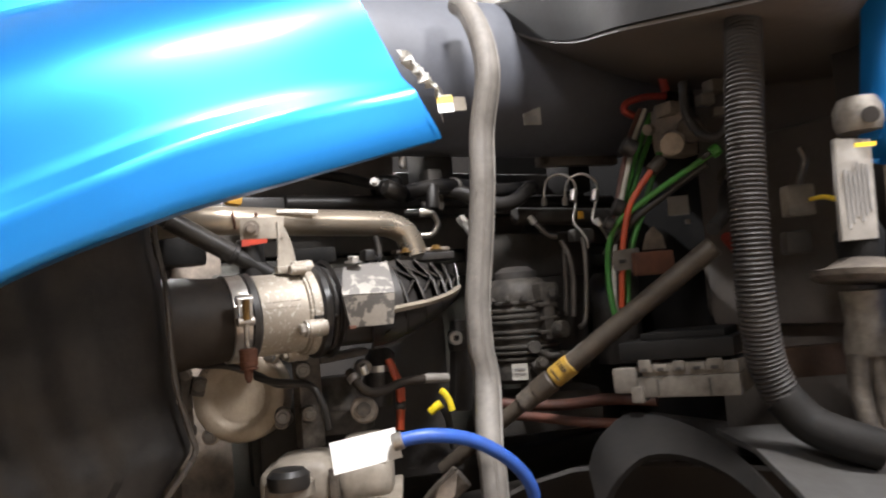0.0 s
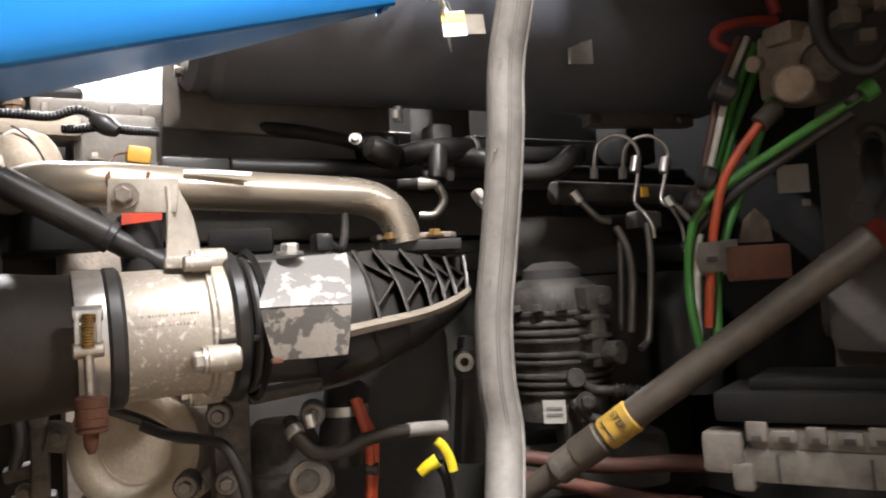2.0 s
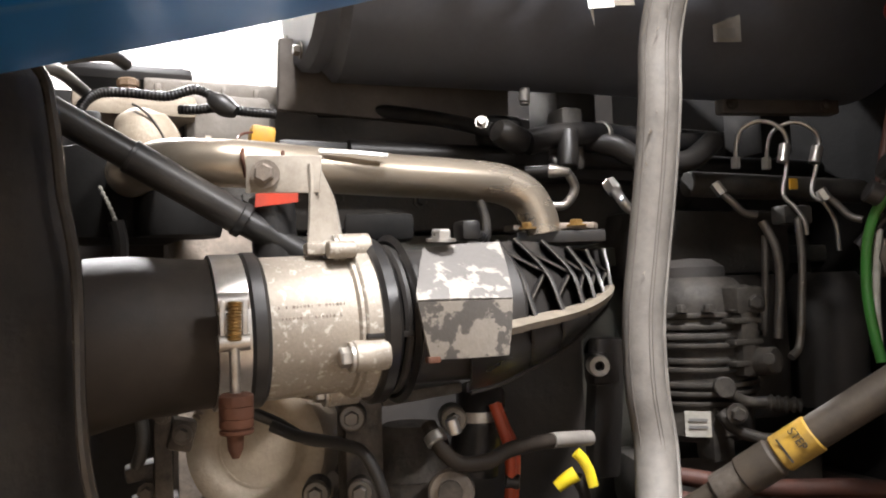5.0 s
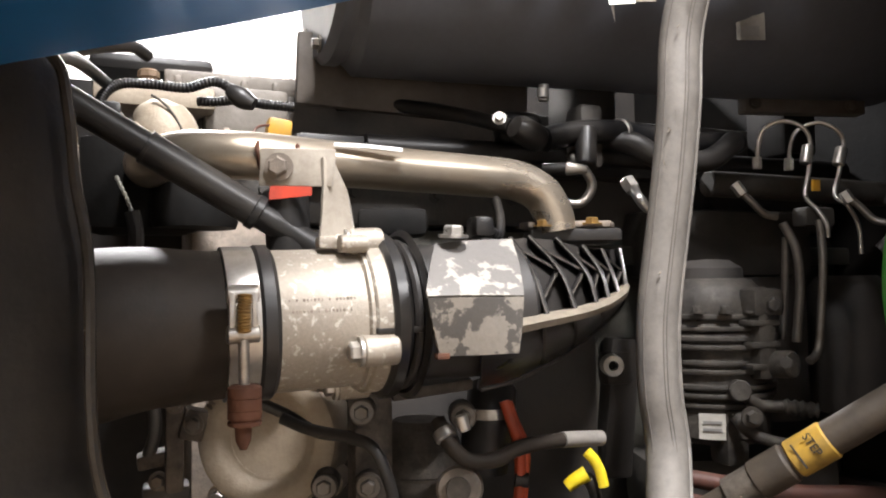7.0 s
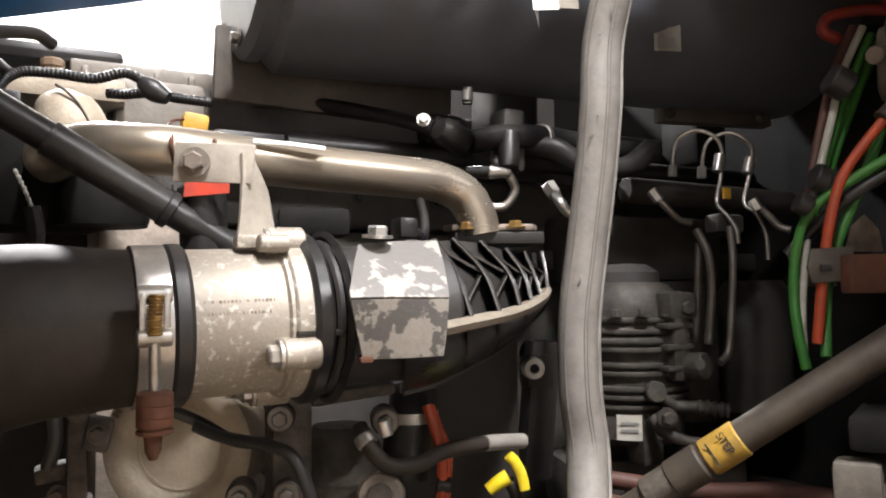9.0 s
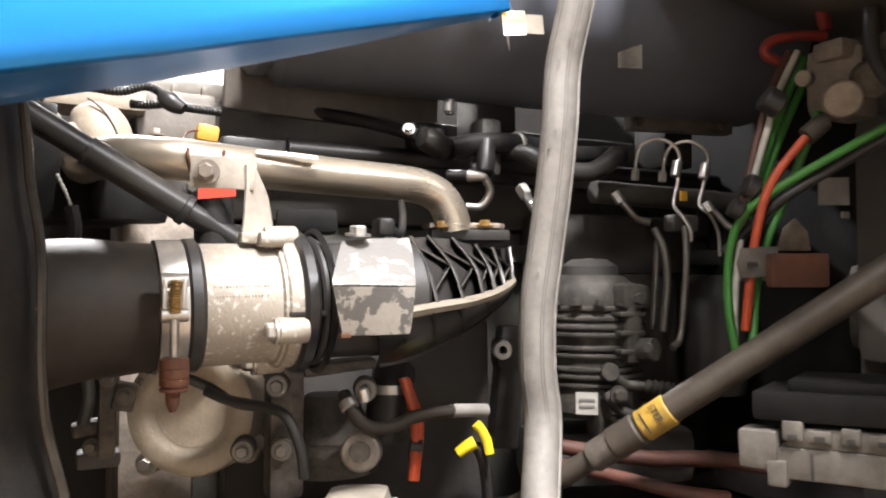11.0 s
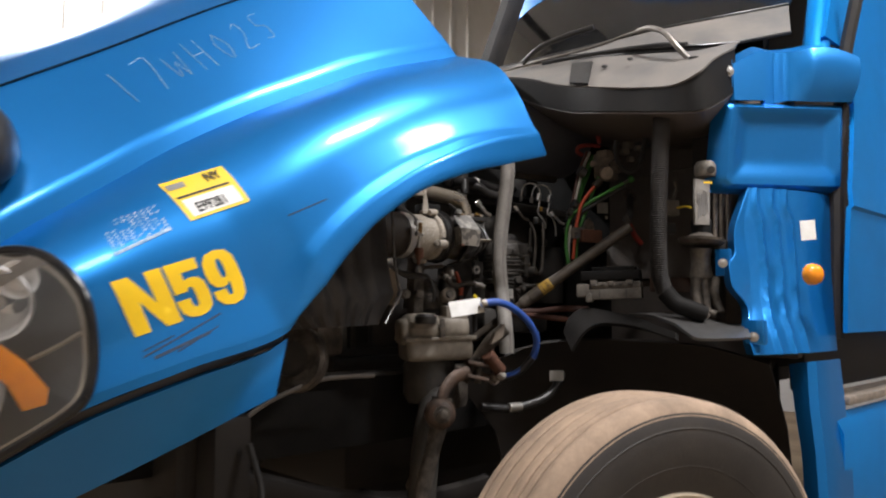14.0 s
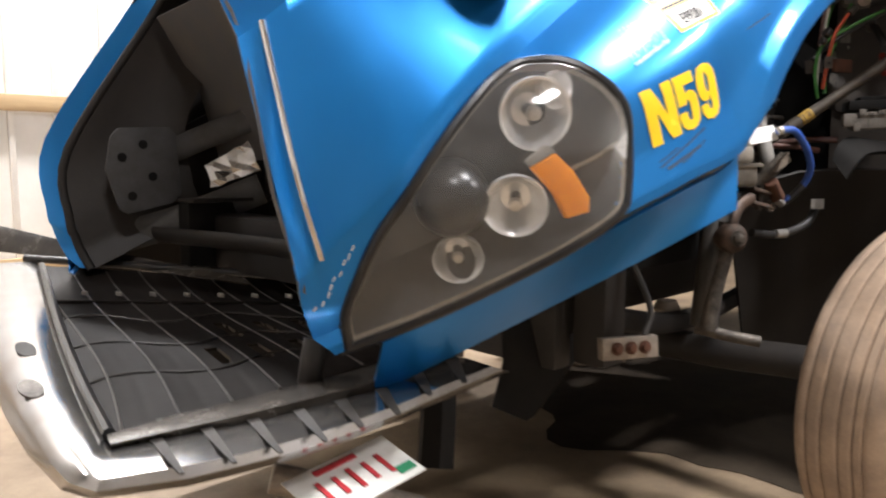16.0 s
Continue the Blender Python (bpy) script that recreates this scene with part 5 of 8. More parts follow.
# ---- cab ----
cab = thing("truck_cab", "bright blue truck cab with grooved corner fairing", "truck cab")
part("firewall", box((0.06, 2.5, 1.5), at((1.80, 1.85, 1.55)), 0.02), arch_rubber, cab)
part("floor_pan", box((2.4, 2.5, 0.08), at((2.95, 1.85, 1.02)), 0.02), grime, cab)
for size, place in (((2.0, 0.05, 1.2), (3.15, 3.34, 1.65)), ((0.12, 0.05, 1.75), (4.14, 3.34, 3.1)), ((2.0, 0.05, 0.12), (3.15, 3.34, 3.93))):
    part("far_side", box(size, at(place), 0.01), liner_black, cab)
part("back_wall", box((0.05, 2.9, 3.0), at((4.2, 1.86, 2.45)), 0.02), liner_black, cab)
ROOF_EDGE = [(2.95, 3.05, 2.84), (2.55, 2.62, 2.89), (2.32, 2.2, 2.92), (2.25, 1.86, 2.93), (2.32, 1.5, 2.92), (2.42, 1.0, 2.89), (2.55, 0.66, 2.84)]
part("roof", sheet([spline(ROOF_EDGE, 4), [Vector((p.x + 0.45, p.y, 3.78)) for p in spline(ROOF_EDGE, 4)], [Vector((4.2, p.y, 4.0)) for p in spline(ROOF_EDGE, 4)]], 0.03), blue_paint, cab)
part("headliner", sheet([[p + Vector((0.03, 0, -0.05)) for p in spline(ROOF_EDGE, 4)], [Vector((p.x + 0.48, p.y, 3.72)) for p in spline(ROOF_EDGE, 4)], [Vector((4.17, p.y, 3.94)) for p in spline(ROOF_EDGE, 4)]], 0.02), liner_black, cab)
part("windscreen", sheet([spline(r, 4) for r in ([(1.759, 1.926, 2.390), (1.612, 1.393, 2.305), (1.607, 0.940, 2.286), (1.707, 0.702, 2.301), (1.863, 0.532, 2.344)], [(2.93, 3.03, 2.84), (2.42, 2.4, 2.90), (2.25, 1.86, 2.92), (2.42, 1.0, 2.88), (2.55, 0.68, 2.83)])], 0.008), clear_glass, cab)
LOW = [(1.06, (1.241, 0.438)), (1.106, (1.250, 0.455)), (1.208, (1.326, 0.481)), (1.333, (1.363, 0.501)), (1.464, (1.375, 0.517)), (1.59, (1.423, 0.513))]
HIGH = [(1.06, (1.739, 0.365)), (1.106, (1.746, 0.369)), (1.208, (1.775, 0.382)), (1.333, (1.806, 0.390)), (1.464, (1.815, 0.390)), (1.59, (1.820, 0.394))]
LEFT = [(1.06, 0.0), (1.13, 0.0), (1.20, -0.03), (1.275, -0.19), (1.33, -0.20), (1.37, -0.12), (1.43, -0.10), (1.50, -0.06), (1.59, -0.02)]
JOG = [(1.06, 0.09), (1.12, 0.085), (1.19, 0.01), (1.25, 0.0), (1.47, 0.0), (1.535, -0.075), (1.59, -0.10)]


def fairing_point(u, z):
    """A place on the corner fairing: u from its front edge to the door, with three pressed ridges that jog near top and foot."""
    p = [lerp([(h, q[i]) for h, q in LOW], z) for i in (0, 1)]
    q = [lerp([(h, r[i]) for h, r in HIGH], z) for i in (0, 1)]
    c = u - lerp(JOG, z)
    ridge = sum(0.013 * math.exp(-((c - k) / 0.022) ** 2) for k in (0.13, 0.28, 0.41)) - 0.008 * max(0.0, 1 - abs(c - 0.27) / 0.30)
    lift = 0.028 * math.sin(math.pi * min(1, max(0, u))) ** 0.8 + ridge - 0.03 * max(0.0, (u - 0.93) / 0.07)
    return Vector((p[0] + (q[0] - p[0]) * u - 0.35 * lift, p[1] + (q[1] - p[1]) * u - 0.94 * lift, z))


rows = []
for k in range(37):
    z = 1.06 + 0.53 * k / 36
    left = lerp(LEFT, z)
    rows.append([fairing_point(left + (1 - left) * i / 72, z) for i in range(73)])
part("corner_fairing", sheet(rows, 0.008), blue_paint, cab, "blue corner fairing with pressed vertical ridges")
part("front_flange", sheet([[r[0], r[0] + Vector((0.030, 0.035, 0))] for r in rows], 0.004), blue_paint, cab)


def pressed(tl, tr, bl, br, us, vs, lift, crown=None):
    """A pressed panel between four corners; lift(u, v) stands it proud of their plane, crown(u) trims its upper edge."""
    tl, tr, bl, br = (Vector(c) for c in (tl, tr, bl, br))
    n = (tr - tl).cross(bl - tl).normalized()
    n = n if n.y < 0 else -n
    return [[tl.lerp(tr, u).lerp(bl.lerp(br, u), v if crown is None else crown(u) + (1 - crown(u)) * v) + n * lift(u, v) for u in us] for v in vs]


def ease(lo, hi, x):
    k = min(1.0, max(0.0, (x - lo) / (hi - lo)))
    return k * k * (3 - 2 * k)


def mid_lift(u, v):
    """A shallow pan: rolled rim, raised bead along it, flat floor inside."""
    w, h = 0.52, 0.285
    x, y = u * w, (1 - v) * h
    d = min(x, (1 - u) * w * 1.4, y, v * h * 1.6)
    if x < 0.05 and y < 0.05:
        d = 0.05 - math.hypot(0.05 - x, 0.05 - y)
    return 0.024 * ease(0.0, 0.026, d) - 0.022 * ease(0.022, 0.11, d) - 0.040 * (1 - ease(-0.002, 0.010, d))


US = [k / 44 for k in range(45)]
VS = [k / 34 for k in range(35)]
part("mid_fairing", sheet(pressed((1.317, 0.557, 1.856), (1.799, 0.364, 1.904), (1.315, 0.591, 1.576), (1.817, 0.381, 1.597), US, VS, mid_lift), 0.008), blue_paint, cab)
part("mid_return", sheet([[(1.348, 0.527, 1.863), (1.313, 0.589, 1.608)], [(1.487, 0.570, 1.890), (1.489, 0.599, 1.621)]], 0.008), blue_paint, cab)


def top_lift(u, v):
    """The cap above the pan: a hollow fold, a bulged outer half and rolled ends."""
    fold = 0.040 * ease(0.25, 0.30, u) * (1 - ease(0.39, 0.46, u))
    ends = 0.05 * (1 - ease(0.0, 0.03, u)) + 0.05 * ease(0.95, 1.0, u) + 0.045 * (1 - ease(0.0, 0.12, v))
    return 0.012 + 0.030 * ease(0.44, 0.60, u) * math.sin(math.pi * min(1, 0.15 + v * 0.85)) - fold - ends


part("top_fairing", sheet(pressed((1.329, 0.550, 2.071), (1.852, 0.314, 2.144), (1.329, 0.544, 1.863), (1.838, 0.325, 1.916), [k / 56 for k in range(57)], [k / 16 for k in range(17)], top_lift,
                                  lambda u: lerp([(0, 0.42), (0.26, 0.10), (0.36, 0.06), (0.46, 0.15), (0.68, 0.10), (1, 0.30)], u)), 0.008), blue_paint, cab)
part("bolt_tab", prism([(0, 0), (0.05, 0.012), (0.05, 0.105), (0.012, 0.09), (-0.004, 0.03)], 0.006, plane_at((1.285, 0.545, 1.895), (0.93, -0.36, 0), (0, 0, 1)), 0.002), blue_paint, cab)
part("tab_bolt", hexbolt((1.303, 0.522, 1.953), (-0.5, -0.85, 0), 0.012, 0.008), bright_steel, cab)
part("tab", box((0.012, 0.05, 0.085), at((1.294, 0.553, 1.341)), 0.004), blue_paint, cab)
part("tab_bolt", hexbolt((1.274, 0.545, 1.338), (-0.9, -0.4, 0), 0.010, 0.008), bright_steel, cab)
part("low_tab", box((0.03, 0.06, 0.075), at((1.261, 0.442, 1.126)), 0.008), blue_paint, cab)
part("tab_bolt", hexbolt((1.217, 0.430, 1.113), (-0.9, -0.4, 0), 0.010, 0.008), bright_steel, cab)
DZ = [(2.12, 0.36), (1.80, 0.335), (1.60, 0.325), (1.545, 0.318), (1.535, 0.326), (1.30, 0.326), (1.12, 0.33)]
part("door_skin", sheet([[(x, y, z) for x in (lerp([(1.12, 1.66), (1.30, 1.675), (1.61, 1.745), (1.917, 1.865), (2.12, 1.93)], z), 2.0, 2.3, 2.9, 3.6)] for z, y in DZ], 0.015), blue_door, cab)
part("door_frame", sheet([[(1.70, 0.362, 2.13), (1.9, 0.362, 2.13), (2.2, 0.362, 2.13), (2.75, 0.362, 2.13)], [(1.90, 0.388, 2.42), (2.05, 0.388, 2.42), (2.3, 0.388, 2.42), (2.75, 0.388, 2.42)], [(2.16, 0.425, 2.80), (2.3, 0.425, 2.80), (2.5, 0.425, 2.80), (2.75, 0.425, 2.80)]], 0.015), blue_door, cab)
part("door_glass", sheet([[(2.76, 0.40, 2.14), (3.5, 0.40, 2.14)], [(2.76, 0.46, 2.80), (3.5, 0.46, 2.80)]], 0.006), windshield, cab)
part("cab_side", box((0.5, 0.05, 1.9), at((3.85, 0.36, 1.95)), 0.015), blue_door, cab)
part("door_pillar", pipe([(1.70, 0.40, 2.05), (2.0, 0.46, 2.48), (2.30, 0.52, 2.90)], 0.045, seg=10), blue_door, cab)
part("door_gap", pipe([(1.867, 0.311, 2.292), (1.848, 0.356, 2.051), (1.820, 0.372, 1.785), (1.794, 0.378, 1.582), (1.761, 0.381, 1.096)], 0.024, seg=8), liner_black, cab)
part("step_fairing", sheet([spline(r, 4) for r in ([(1.531, 0.444, 1.018), (1.517, 0.373, 1.031), (1.719, 0.373, 1.030)], [(1.531, 0.431, 0.884), (1.500, 0.363, 0.893), (1.699, 0.355, 0.868)], [(1.514, 0.407, 0.747), (1.478, 0.343, 0.761), (1.676, 0.335, 0.736)], [(1.490, 0.384, 0.413), (1.462, 0.325, 0.433), (1.644, 0.321, 0.393)])], 0.012), blue_paint, cab)
part("step_skirt", sheet([[(x, y, z) for x in (1.60, 2.0, 2.8, 3.6)] for z, y in ((0.86, 0.36), (0.80, 0.33), (0.45, 0.34))], 0.012), blue_door, cab)
part("step_tread", box((1.9, 0.12, 0.03), at((2.66, 0.39, 0.895)), 0.008), rough_alu, cab)
part("step_gap", box((1.9, 0.06, 0.20), at((2.66, 0.50, 1.01)), 0.02), grime, cab)
part("side_marker", lathe([(0, 0.026), (0.018, 0.023), (0.030, 0.012), (0.034, 0), (0.034, -0.012), (0, -0.012)], at((1.480, 0.350, 1.304), basis((-0.45, -0.9, 0))), 24), amber_lens, cab, "round amber side marker light")
part("paper_tag", prism([(0, 0), (0.06, 0.006), (0.056, 0.068), (-0.004, 0.062)], 0.001, plane_at((1.451, 0.373, 1.409), (0.90, -0.42, 0), (0, 0, 1)), 0), white_label, cab, "white paper tag stuck on fairing")
# cowl, windscreen and wipers
cowl = thing("windscreen_cowl", "grey plastic cowl under the windscreen", "cowl")
C_EDGE = [(1.276, 1.513, 2.151), (1.237, 1.306, 2.092), (1.175, 1.096, 2.006), (1.113, 0.885, 1.939), (1.122, 0.740, 1.908), (1.119, 0.619, 1.890), (1.127, 0.538, 1.913), (1.209, 0.523, 1.975), (1.337, 0.517, 2.038)]
C_FACE = [(1.277, 1.488, 2.113), (1.243, 1.283, 1.994), (1.180, 1.075, 1.907), (1.101, 0.878, 1.850), (1.109, 0.734, 1.824), (1.115, 0.619, 1.803), (1.140, 0.539, 1.798), (1.235, 0.526, 1.841), (1.367, 0.531, 1.906)]
C_REAR = [(1.493, 1.709, 2.265), (1.447, 1.479, 2.224), (1.408, 1.242, 2.185), (1.380, 1.063, 2.150), (1.361, 0.904, 2.115), (1.359, 0.769, 2.089), (1.393, 0.681, 2.082), (1.467, 0.635, 2.105), (1.570, 0.601, 2.143)]
G_LOW = [(1.522, 1.707, 2.282), (1.447, 1.271, 2.215), (1.415, 0.986, 2.162), (1.441, 0.769, 2.130), (1.547, 0.611, 2.131), (1.708, 0.478, 2.175)]
G_TOP = [(1.613, 1.795, 2.328), (1.604, 1.387, 2.302), (1.583, 1.131, 2.284), (1.598, 0.935, 2.282), (1.698, 0.697, 2.297), (1.836, 0.532, 2.332)]
part("top", sheet([spline(C_EDGE, 5), [(p + q) / 2 + Vector((0, 0, 0.006)) for p, q in zip(spline(C_EDGE, 5), spline(C_REAR, 5))], spline(C_REAR, 5)], 0.006), cowl_grey, cowl)
part("lip", sheet([[p + Vector((0.01, 0.01, -0.002)) for p in spline(C_EDGE, 5)], spline(C_FACE, 5)], 0.006), arch_rubber, cowl)
part("drain_channel", sheet([[p + Vector((0, 0, -0.05)) for p in spline(C_REAR, 5)], [p + Vector((0.10, 0.06, -0.05)) for p in spline(C_REAR, 5)]], 0.006), grime, cowl)
part("glass_base", sheet([spline(G_LOW, 5), spline(G_TOP, 5)], 0.006), cowl_grey, cowl)
part("rubber_seal", pipe(G_LOW, 0.007, seg=8), black_gloss, cowl)
part("glass_seal", pipe(G_TOP, 0.008, seg=8), black_gloss, cowl)
part("underside", sheet([spline(C_FACE, 5), [p + Vector((0.25, 0.12, 0.0)) for p in spline(C_FACE, 5)], [p + Vector((0.7, 0.3, 0.02)) for p in spline(C_FACE, 5)]], 0.006), engine_dark, cowl)
part("moulded_pad", sheet([spline(r, 3) for r in ([(1.137, 1.023, 1.990), (1.118, 0.933, 1.964)], [(1.347, 1.165, 2.143), (1.321, 1.053, 2.119)])], 0.008), cowl_dark, cowl)
part("wiper_arm", pipe([(1.353, 0.875, 2.194), (1.312, 0.805, 2.174), (1.286, 0.737, 2.133), (1.275, 0.685, 2.069), (1.287, 0.651, 2.021), (1.297, 0.629, 2.003)], 0.010, seg=8), plate_steel, cowl)
part("wiper_arm", pipe([(1.362, 1.423, 2.208), (1.370, 1.340, 2.254), (1.402, 1.236, 2.284), (1.440, 1.128, 2.302)], 0.011, seg=8), black_plastic, cowl)
part("wiper_blade", pipe([(1.415, 1.579, 2.223), (1.390, 1.257, 2.203), (1.378, 1.060, 2.195), (1.367, 0.931, 2.198), (1.340, 0.833, 2.185)], 0.006, seg=8), plate_steel, cowl)
part("wiper_blade", pipe([(1.343, 1.305, 2.175), (1.379, 1.062, 2.165), (1.365, 0.815, 2.129), (1.344, 0.686, 2.094)], 0.008, seg=8), black_plastic, cowl)
part("wiper_hub", rod((1.292, 0.635, 2.003), (1.291, 0.633, 2.022), 0.022, seg=16), black_gloss, cowl)
part("pillar", pipe([(1.728, 1.959, 2.356), (1.869, 1.919, 2.749), (2.007, 1.880, 3.146)], 0.075, seg=8, oval=(1, 0.5)), black_plastic, cowl, "dark far windscreen pillar")
for p in ((1.251, 0.849, 2.059), (1.239, 0.945, 2.052)):
    part("clip", hexbolt(p, (-0.6, -0.4, 0.7), 0.008, 0.006), black_plastic, cowl)
# plate and flap over the wheel
shelf = thing("fender_bracket", "grey pressed fender support plate", "fender bracket")
part("plate", sheet([spline(r, 4) for r in ([(1.205, 0.846, 1.171), (1.286, 0.765, 1.175), (1.360, 0.677, 1.164), (1.399, 0.587, 1.140), (1.381, 0.528, 1.140)], [(1.132, 0.715, 1.168), (1.188, 0.660, 1.161), (1.252, 0.601, 1.154), (1.294, 0.532, 1.136), (1.293, 0.486, 1.134)],
                                          [(1.047, 0.592, 1.147), (1.071, 0.545, 1.125), (1.127, 0.514, 1.116), (1.191, 0.477, 1.121), (1.211, 0.442, 1.125)], [(1.014, 0.532, 1.119), (1.020, 0.507, 1.106), (1.082, 0.483, 1.103), (1.153, 0.453, 1.104), (1.195, 0.429, 1.107)])], 0.008), fender_steel, shelf)
part("rubber_arch", sheet([spline(r, 4) for r in ([(1.075, 1.006, 1.112), (1.107, 1.007, 1.158), (1.168, 0.993, 1.188), (1.195, 0.909, 1.176), (1.153, 0.762, 1.156), (1.031, 0.569, 1.120)], [(1.041, 0.949, 1.053), (1.070, 0.928, 1.106), (1.110, 0.904, 1.135), (1.133, 0.832, 1.137), (1.104, 0.711, 1.124), (1.011, 0.558, 1.102)])], 0.012), arch_rubber, shelf)
part("wheel_well", sheet([spline(r, 4) for r in ([(0.85, 1.30, 0.95), (1.15, 1.15, 1.08), (1.42, 0.75, 1.08), (1.50, 0.50, 1.02)], [(1.1, 1.35, 0.75), (1.45, 1.2, 0.85), (1.6, 0.8, 0.85), (1.62, 0.50, 0.8)], [(1.25, 1.35, 0.3), (1.6, 1.25, 0.3), (1.72, 0.85, 0.3), (1.72, 0.5, 0.3)])], 0.01), liner_black, cab)


# ---- engine ----
engine = thing("diesel_engine", "grimy in-line truck diesel engine", "engine")
part("block", box((1.25, 0.72, 0.66), at((1.18, 2.02, 1.22)), 0.03), green_iron, engine)
part("head", box((1.28, 0.62, 0.13), at((1.13, 1.96, 1.615)), 0.012), iron, engine)
part("valve_cover", box((1.22, 0.50, 0.085), at((1.13, 1.96, 1.725)), 0.02), iron, engine)
part("cover_flange", box((1.26, 0.54, 0.014), at((1.13, 1.96, 1.682)), 0.004), iron, engine)
part("front_cover", box((0.12, 0.60, 0.55), at((0.56, 1.92, 1.30)), 0.03), rough_alu, engine)
rnd = random.Random(11)
for i in range(9):
    x = 0.56 + 0.14 * i
    part("cover_bolt", hexbolt((x, 1.70, 1.690), (0, 0, 1), 0.009, 0.012), rough_alu, engine)
    part("side_bolt", hexbolt((x + 0.05, 1.648, 1.60), (0, -1, 0), 0.009, 0.010), iron, engine)
for i in range(5):
    part("core_plug", lathe([(0, 0), (0.03, 0), (0.032, 0.006), (0.026, 0.008), (0.02, 0.002), (0, 0.002)], at((0.78 + 0.22 * i, 1.662, 1.33), basis((0, -1, 0))), 20), green_iron, engine)
    part("block_rib", box((0.022, 0.03, 0.42), at((0.67 + 0.22 * i, 1.652, 1.26)), 0.008), green_iron, engine)
part("block_ledge", box((1.22, 0.05, 0.035), at((1.18, 1.645, 1.50)), 0.008), green_iron, engine)
part("lower_ledge", box((1.22, 0.05, 0.04), at((1.18, 1.645, 1.00)), 0.008), iron, engine)
part("fuel_rail", rod((0.75, 1.585, 1.665), (1.72, 1.585, 1.665), 0.018), black_plastic, engine)
part("loom_tray", box((1.05, 0.045, 0.05), at((1.17, 1.60, 1.655)), 0.012), black_plastic, engine)
part("rail_block", box((0.075, 0.05, 0.05), at((0.998, 1.566, 1.702)), 0.02, seg=4), black_gloss, engine)
part("rail_tip", box((0.010, 0.02, 0.016), at((0.955, 1.550, 1.710)), 0.004), bright_steel, engine)
# two made-up dark boxes that block the bright wall and liner behind
part("rear_dark_filler", box((1.05, 0.04, 0.55), at((1.40, 2.35, 1.93)), 0.02), grime, engine)
part("front_dark_filler", box((0.30, 0.50, 0.62), at((0.42, 2.12, 1.33)), 0.05), grime, engine)
part("rail_block", box((0.04, 0.05, 0.10), at((1.087, 1.511, 1.681)), 0.01), iron, engine)
part("injector_lead", pipe([(1.052, 1.494, 1.650), (1.056, 1.462, 1.623), (1.067, 1.459, 1.598), (1.053, 1.466, 1.574), (1.029, 1.475, 1.573)], 0.007, seg=10), bright_steel, engine)
part("injector_lead", pipe([(1.137, 1.464, 1.605), (1.132, 1.435, 1.580), (1.143, 1.431, 1.565), (1.163, 1.424, 1.556)], 0.008, seg=10), bright_steel, engine)
part("injector_nut", rod((1.132, 1.466, 1.611), (1.137, 1.454, 1.593), 0.012, seg=6), bright_steel, engine)
part("connector", rod((0.997, 1.484, 1.624), (1.028, 1.462, 1.624), 0.009), black_plastic, engine)
part("connector_tip", rod((1.026, 1.463, 1.624), (1.050, 1.443, 1.620), 0.011, r2=0.006), bright_steel, engine)
part("dark_hose", pipe([(1.117, 1.500, 1.681), (1.147, 1.467, 1.668), (1.188, 1.453, 1.645), (1.267, 1.444, 1.643), (1.337, 1.458, 1.681)], 0.018, seg=12), black_plastic, engine)
part("sensor", rod((1.013, 1.504, 1.759), (1.013, 1.505, 1.733), 0.008, seg=10), bright_steel, engine)
part("head_panel", box((0.40, 0.02, 0.115), at((0.861, 1.655, 1.788), Matrix.Rotation(radians(2), 4, "Y")), 0.006), dusty_steel, engine)

# upper front of the engine: castings, oil cap, corrugated looms
front = thing("front_casting", "dusty aluminium casting with oil cap at engine front", "engine casting")
part("casting", box((0.17, 0.10, 0.035), at((0.457, 1.708, 1.737)), 0.010), pump_alu, front)
part("casting_step", box((0.13, 0.14, 0.10), at((0.592, 1.764, 1.719)), 0.012), cover_grey, front)
part("ribbed_cover", box((0.24, 0.10, 0.036), at((0.589, 1.772, 1.778)), 0.006), cover_grey, front)
for k in range(5):
    part("cover_rib", box((0.010, 0.11, 0.018), at(Vector((0.589, 1.772, 1.776)) + Vector((-0.10 + 0.05 * k, -0.003, 0.0))), 0.003), cover_grey, front)
part("oil_cap", lathe([(0, 0), (0.021, 0), (0.021, 0.006), (0.0135, 0.007), (0.0135, 0.013), (0.016, 0.014), (0.016, 0.023), (0.013, 0.026), (0, 0.026)], at((0.447, 1.715, 1.762)), 8), cap_brown, front, "dusty brown stacked hex cap")
part("bolt", hexbolt((0.560, 1.786, 1.796), (0, 0, 1), 0.012, 0.014), brass, front)
part("black_cover", box((0.20, 0.16, 0.03), at((0.452, 1.929, 1.838)), 0.014), black_plastic, front)
part("vent_hose", pipe([(0.359, 1.330, 1.691), (0.370, 1.432, 1.716), (0.380, 1.534, 1.732), (0.394, 1.636, 1.741)], 0.0085, seg=14), black_plastic, front)
part("belt_arc", pipe([(0.342, 1.653, 1.787), (0.383, 1.690, 1.811), (0.424, 1.727, 1.825), (0.446, 1.751, 1.820)], 0.010, seg=10), black_plastic, front)
part("loom", corrugated([(0.384, 1.588, 1.693), (0.392, 1.605, 1.721), (0.413, 1.618, 1.739), (0.453, 1.613, 1.740), (0.498, 1.606, 1.737), (0.536, 1.602, 1.748), (0.567, 1.601, 1.734), (0.590, 1.593, 1.720), (0.647, 1.593, 1.717)], 0.0074, 0.0052), black_gloss, front)
part("loom", corrugated([(0.514, 1.623, 1.723), (0.537, 1.614, 1.722), (0.571, 1.601, 1.724), (0.606, 1.598, 1.719)], 0.0074, 0.0052), black_gloss, front)
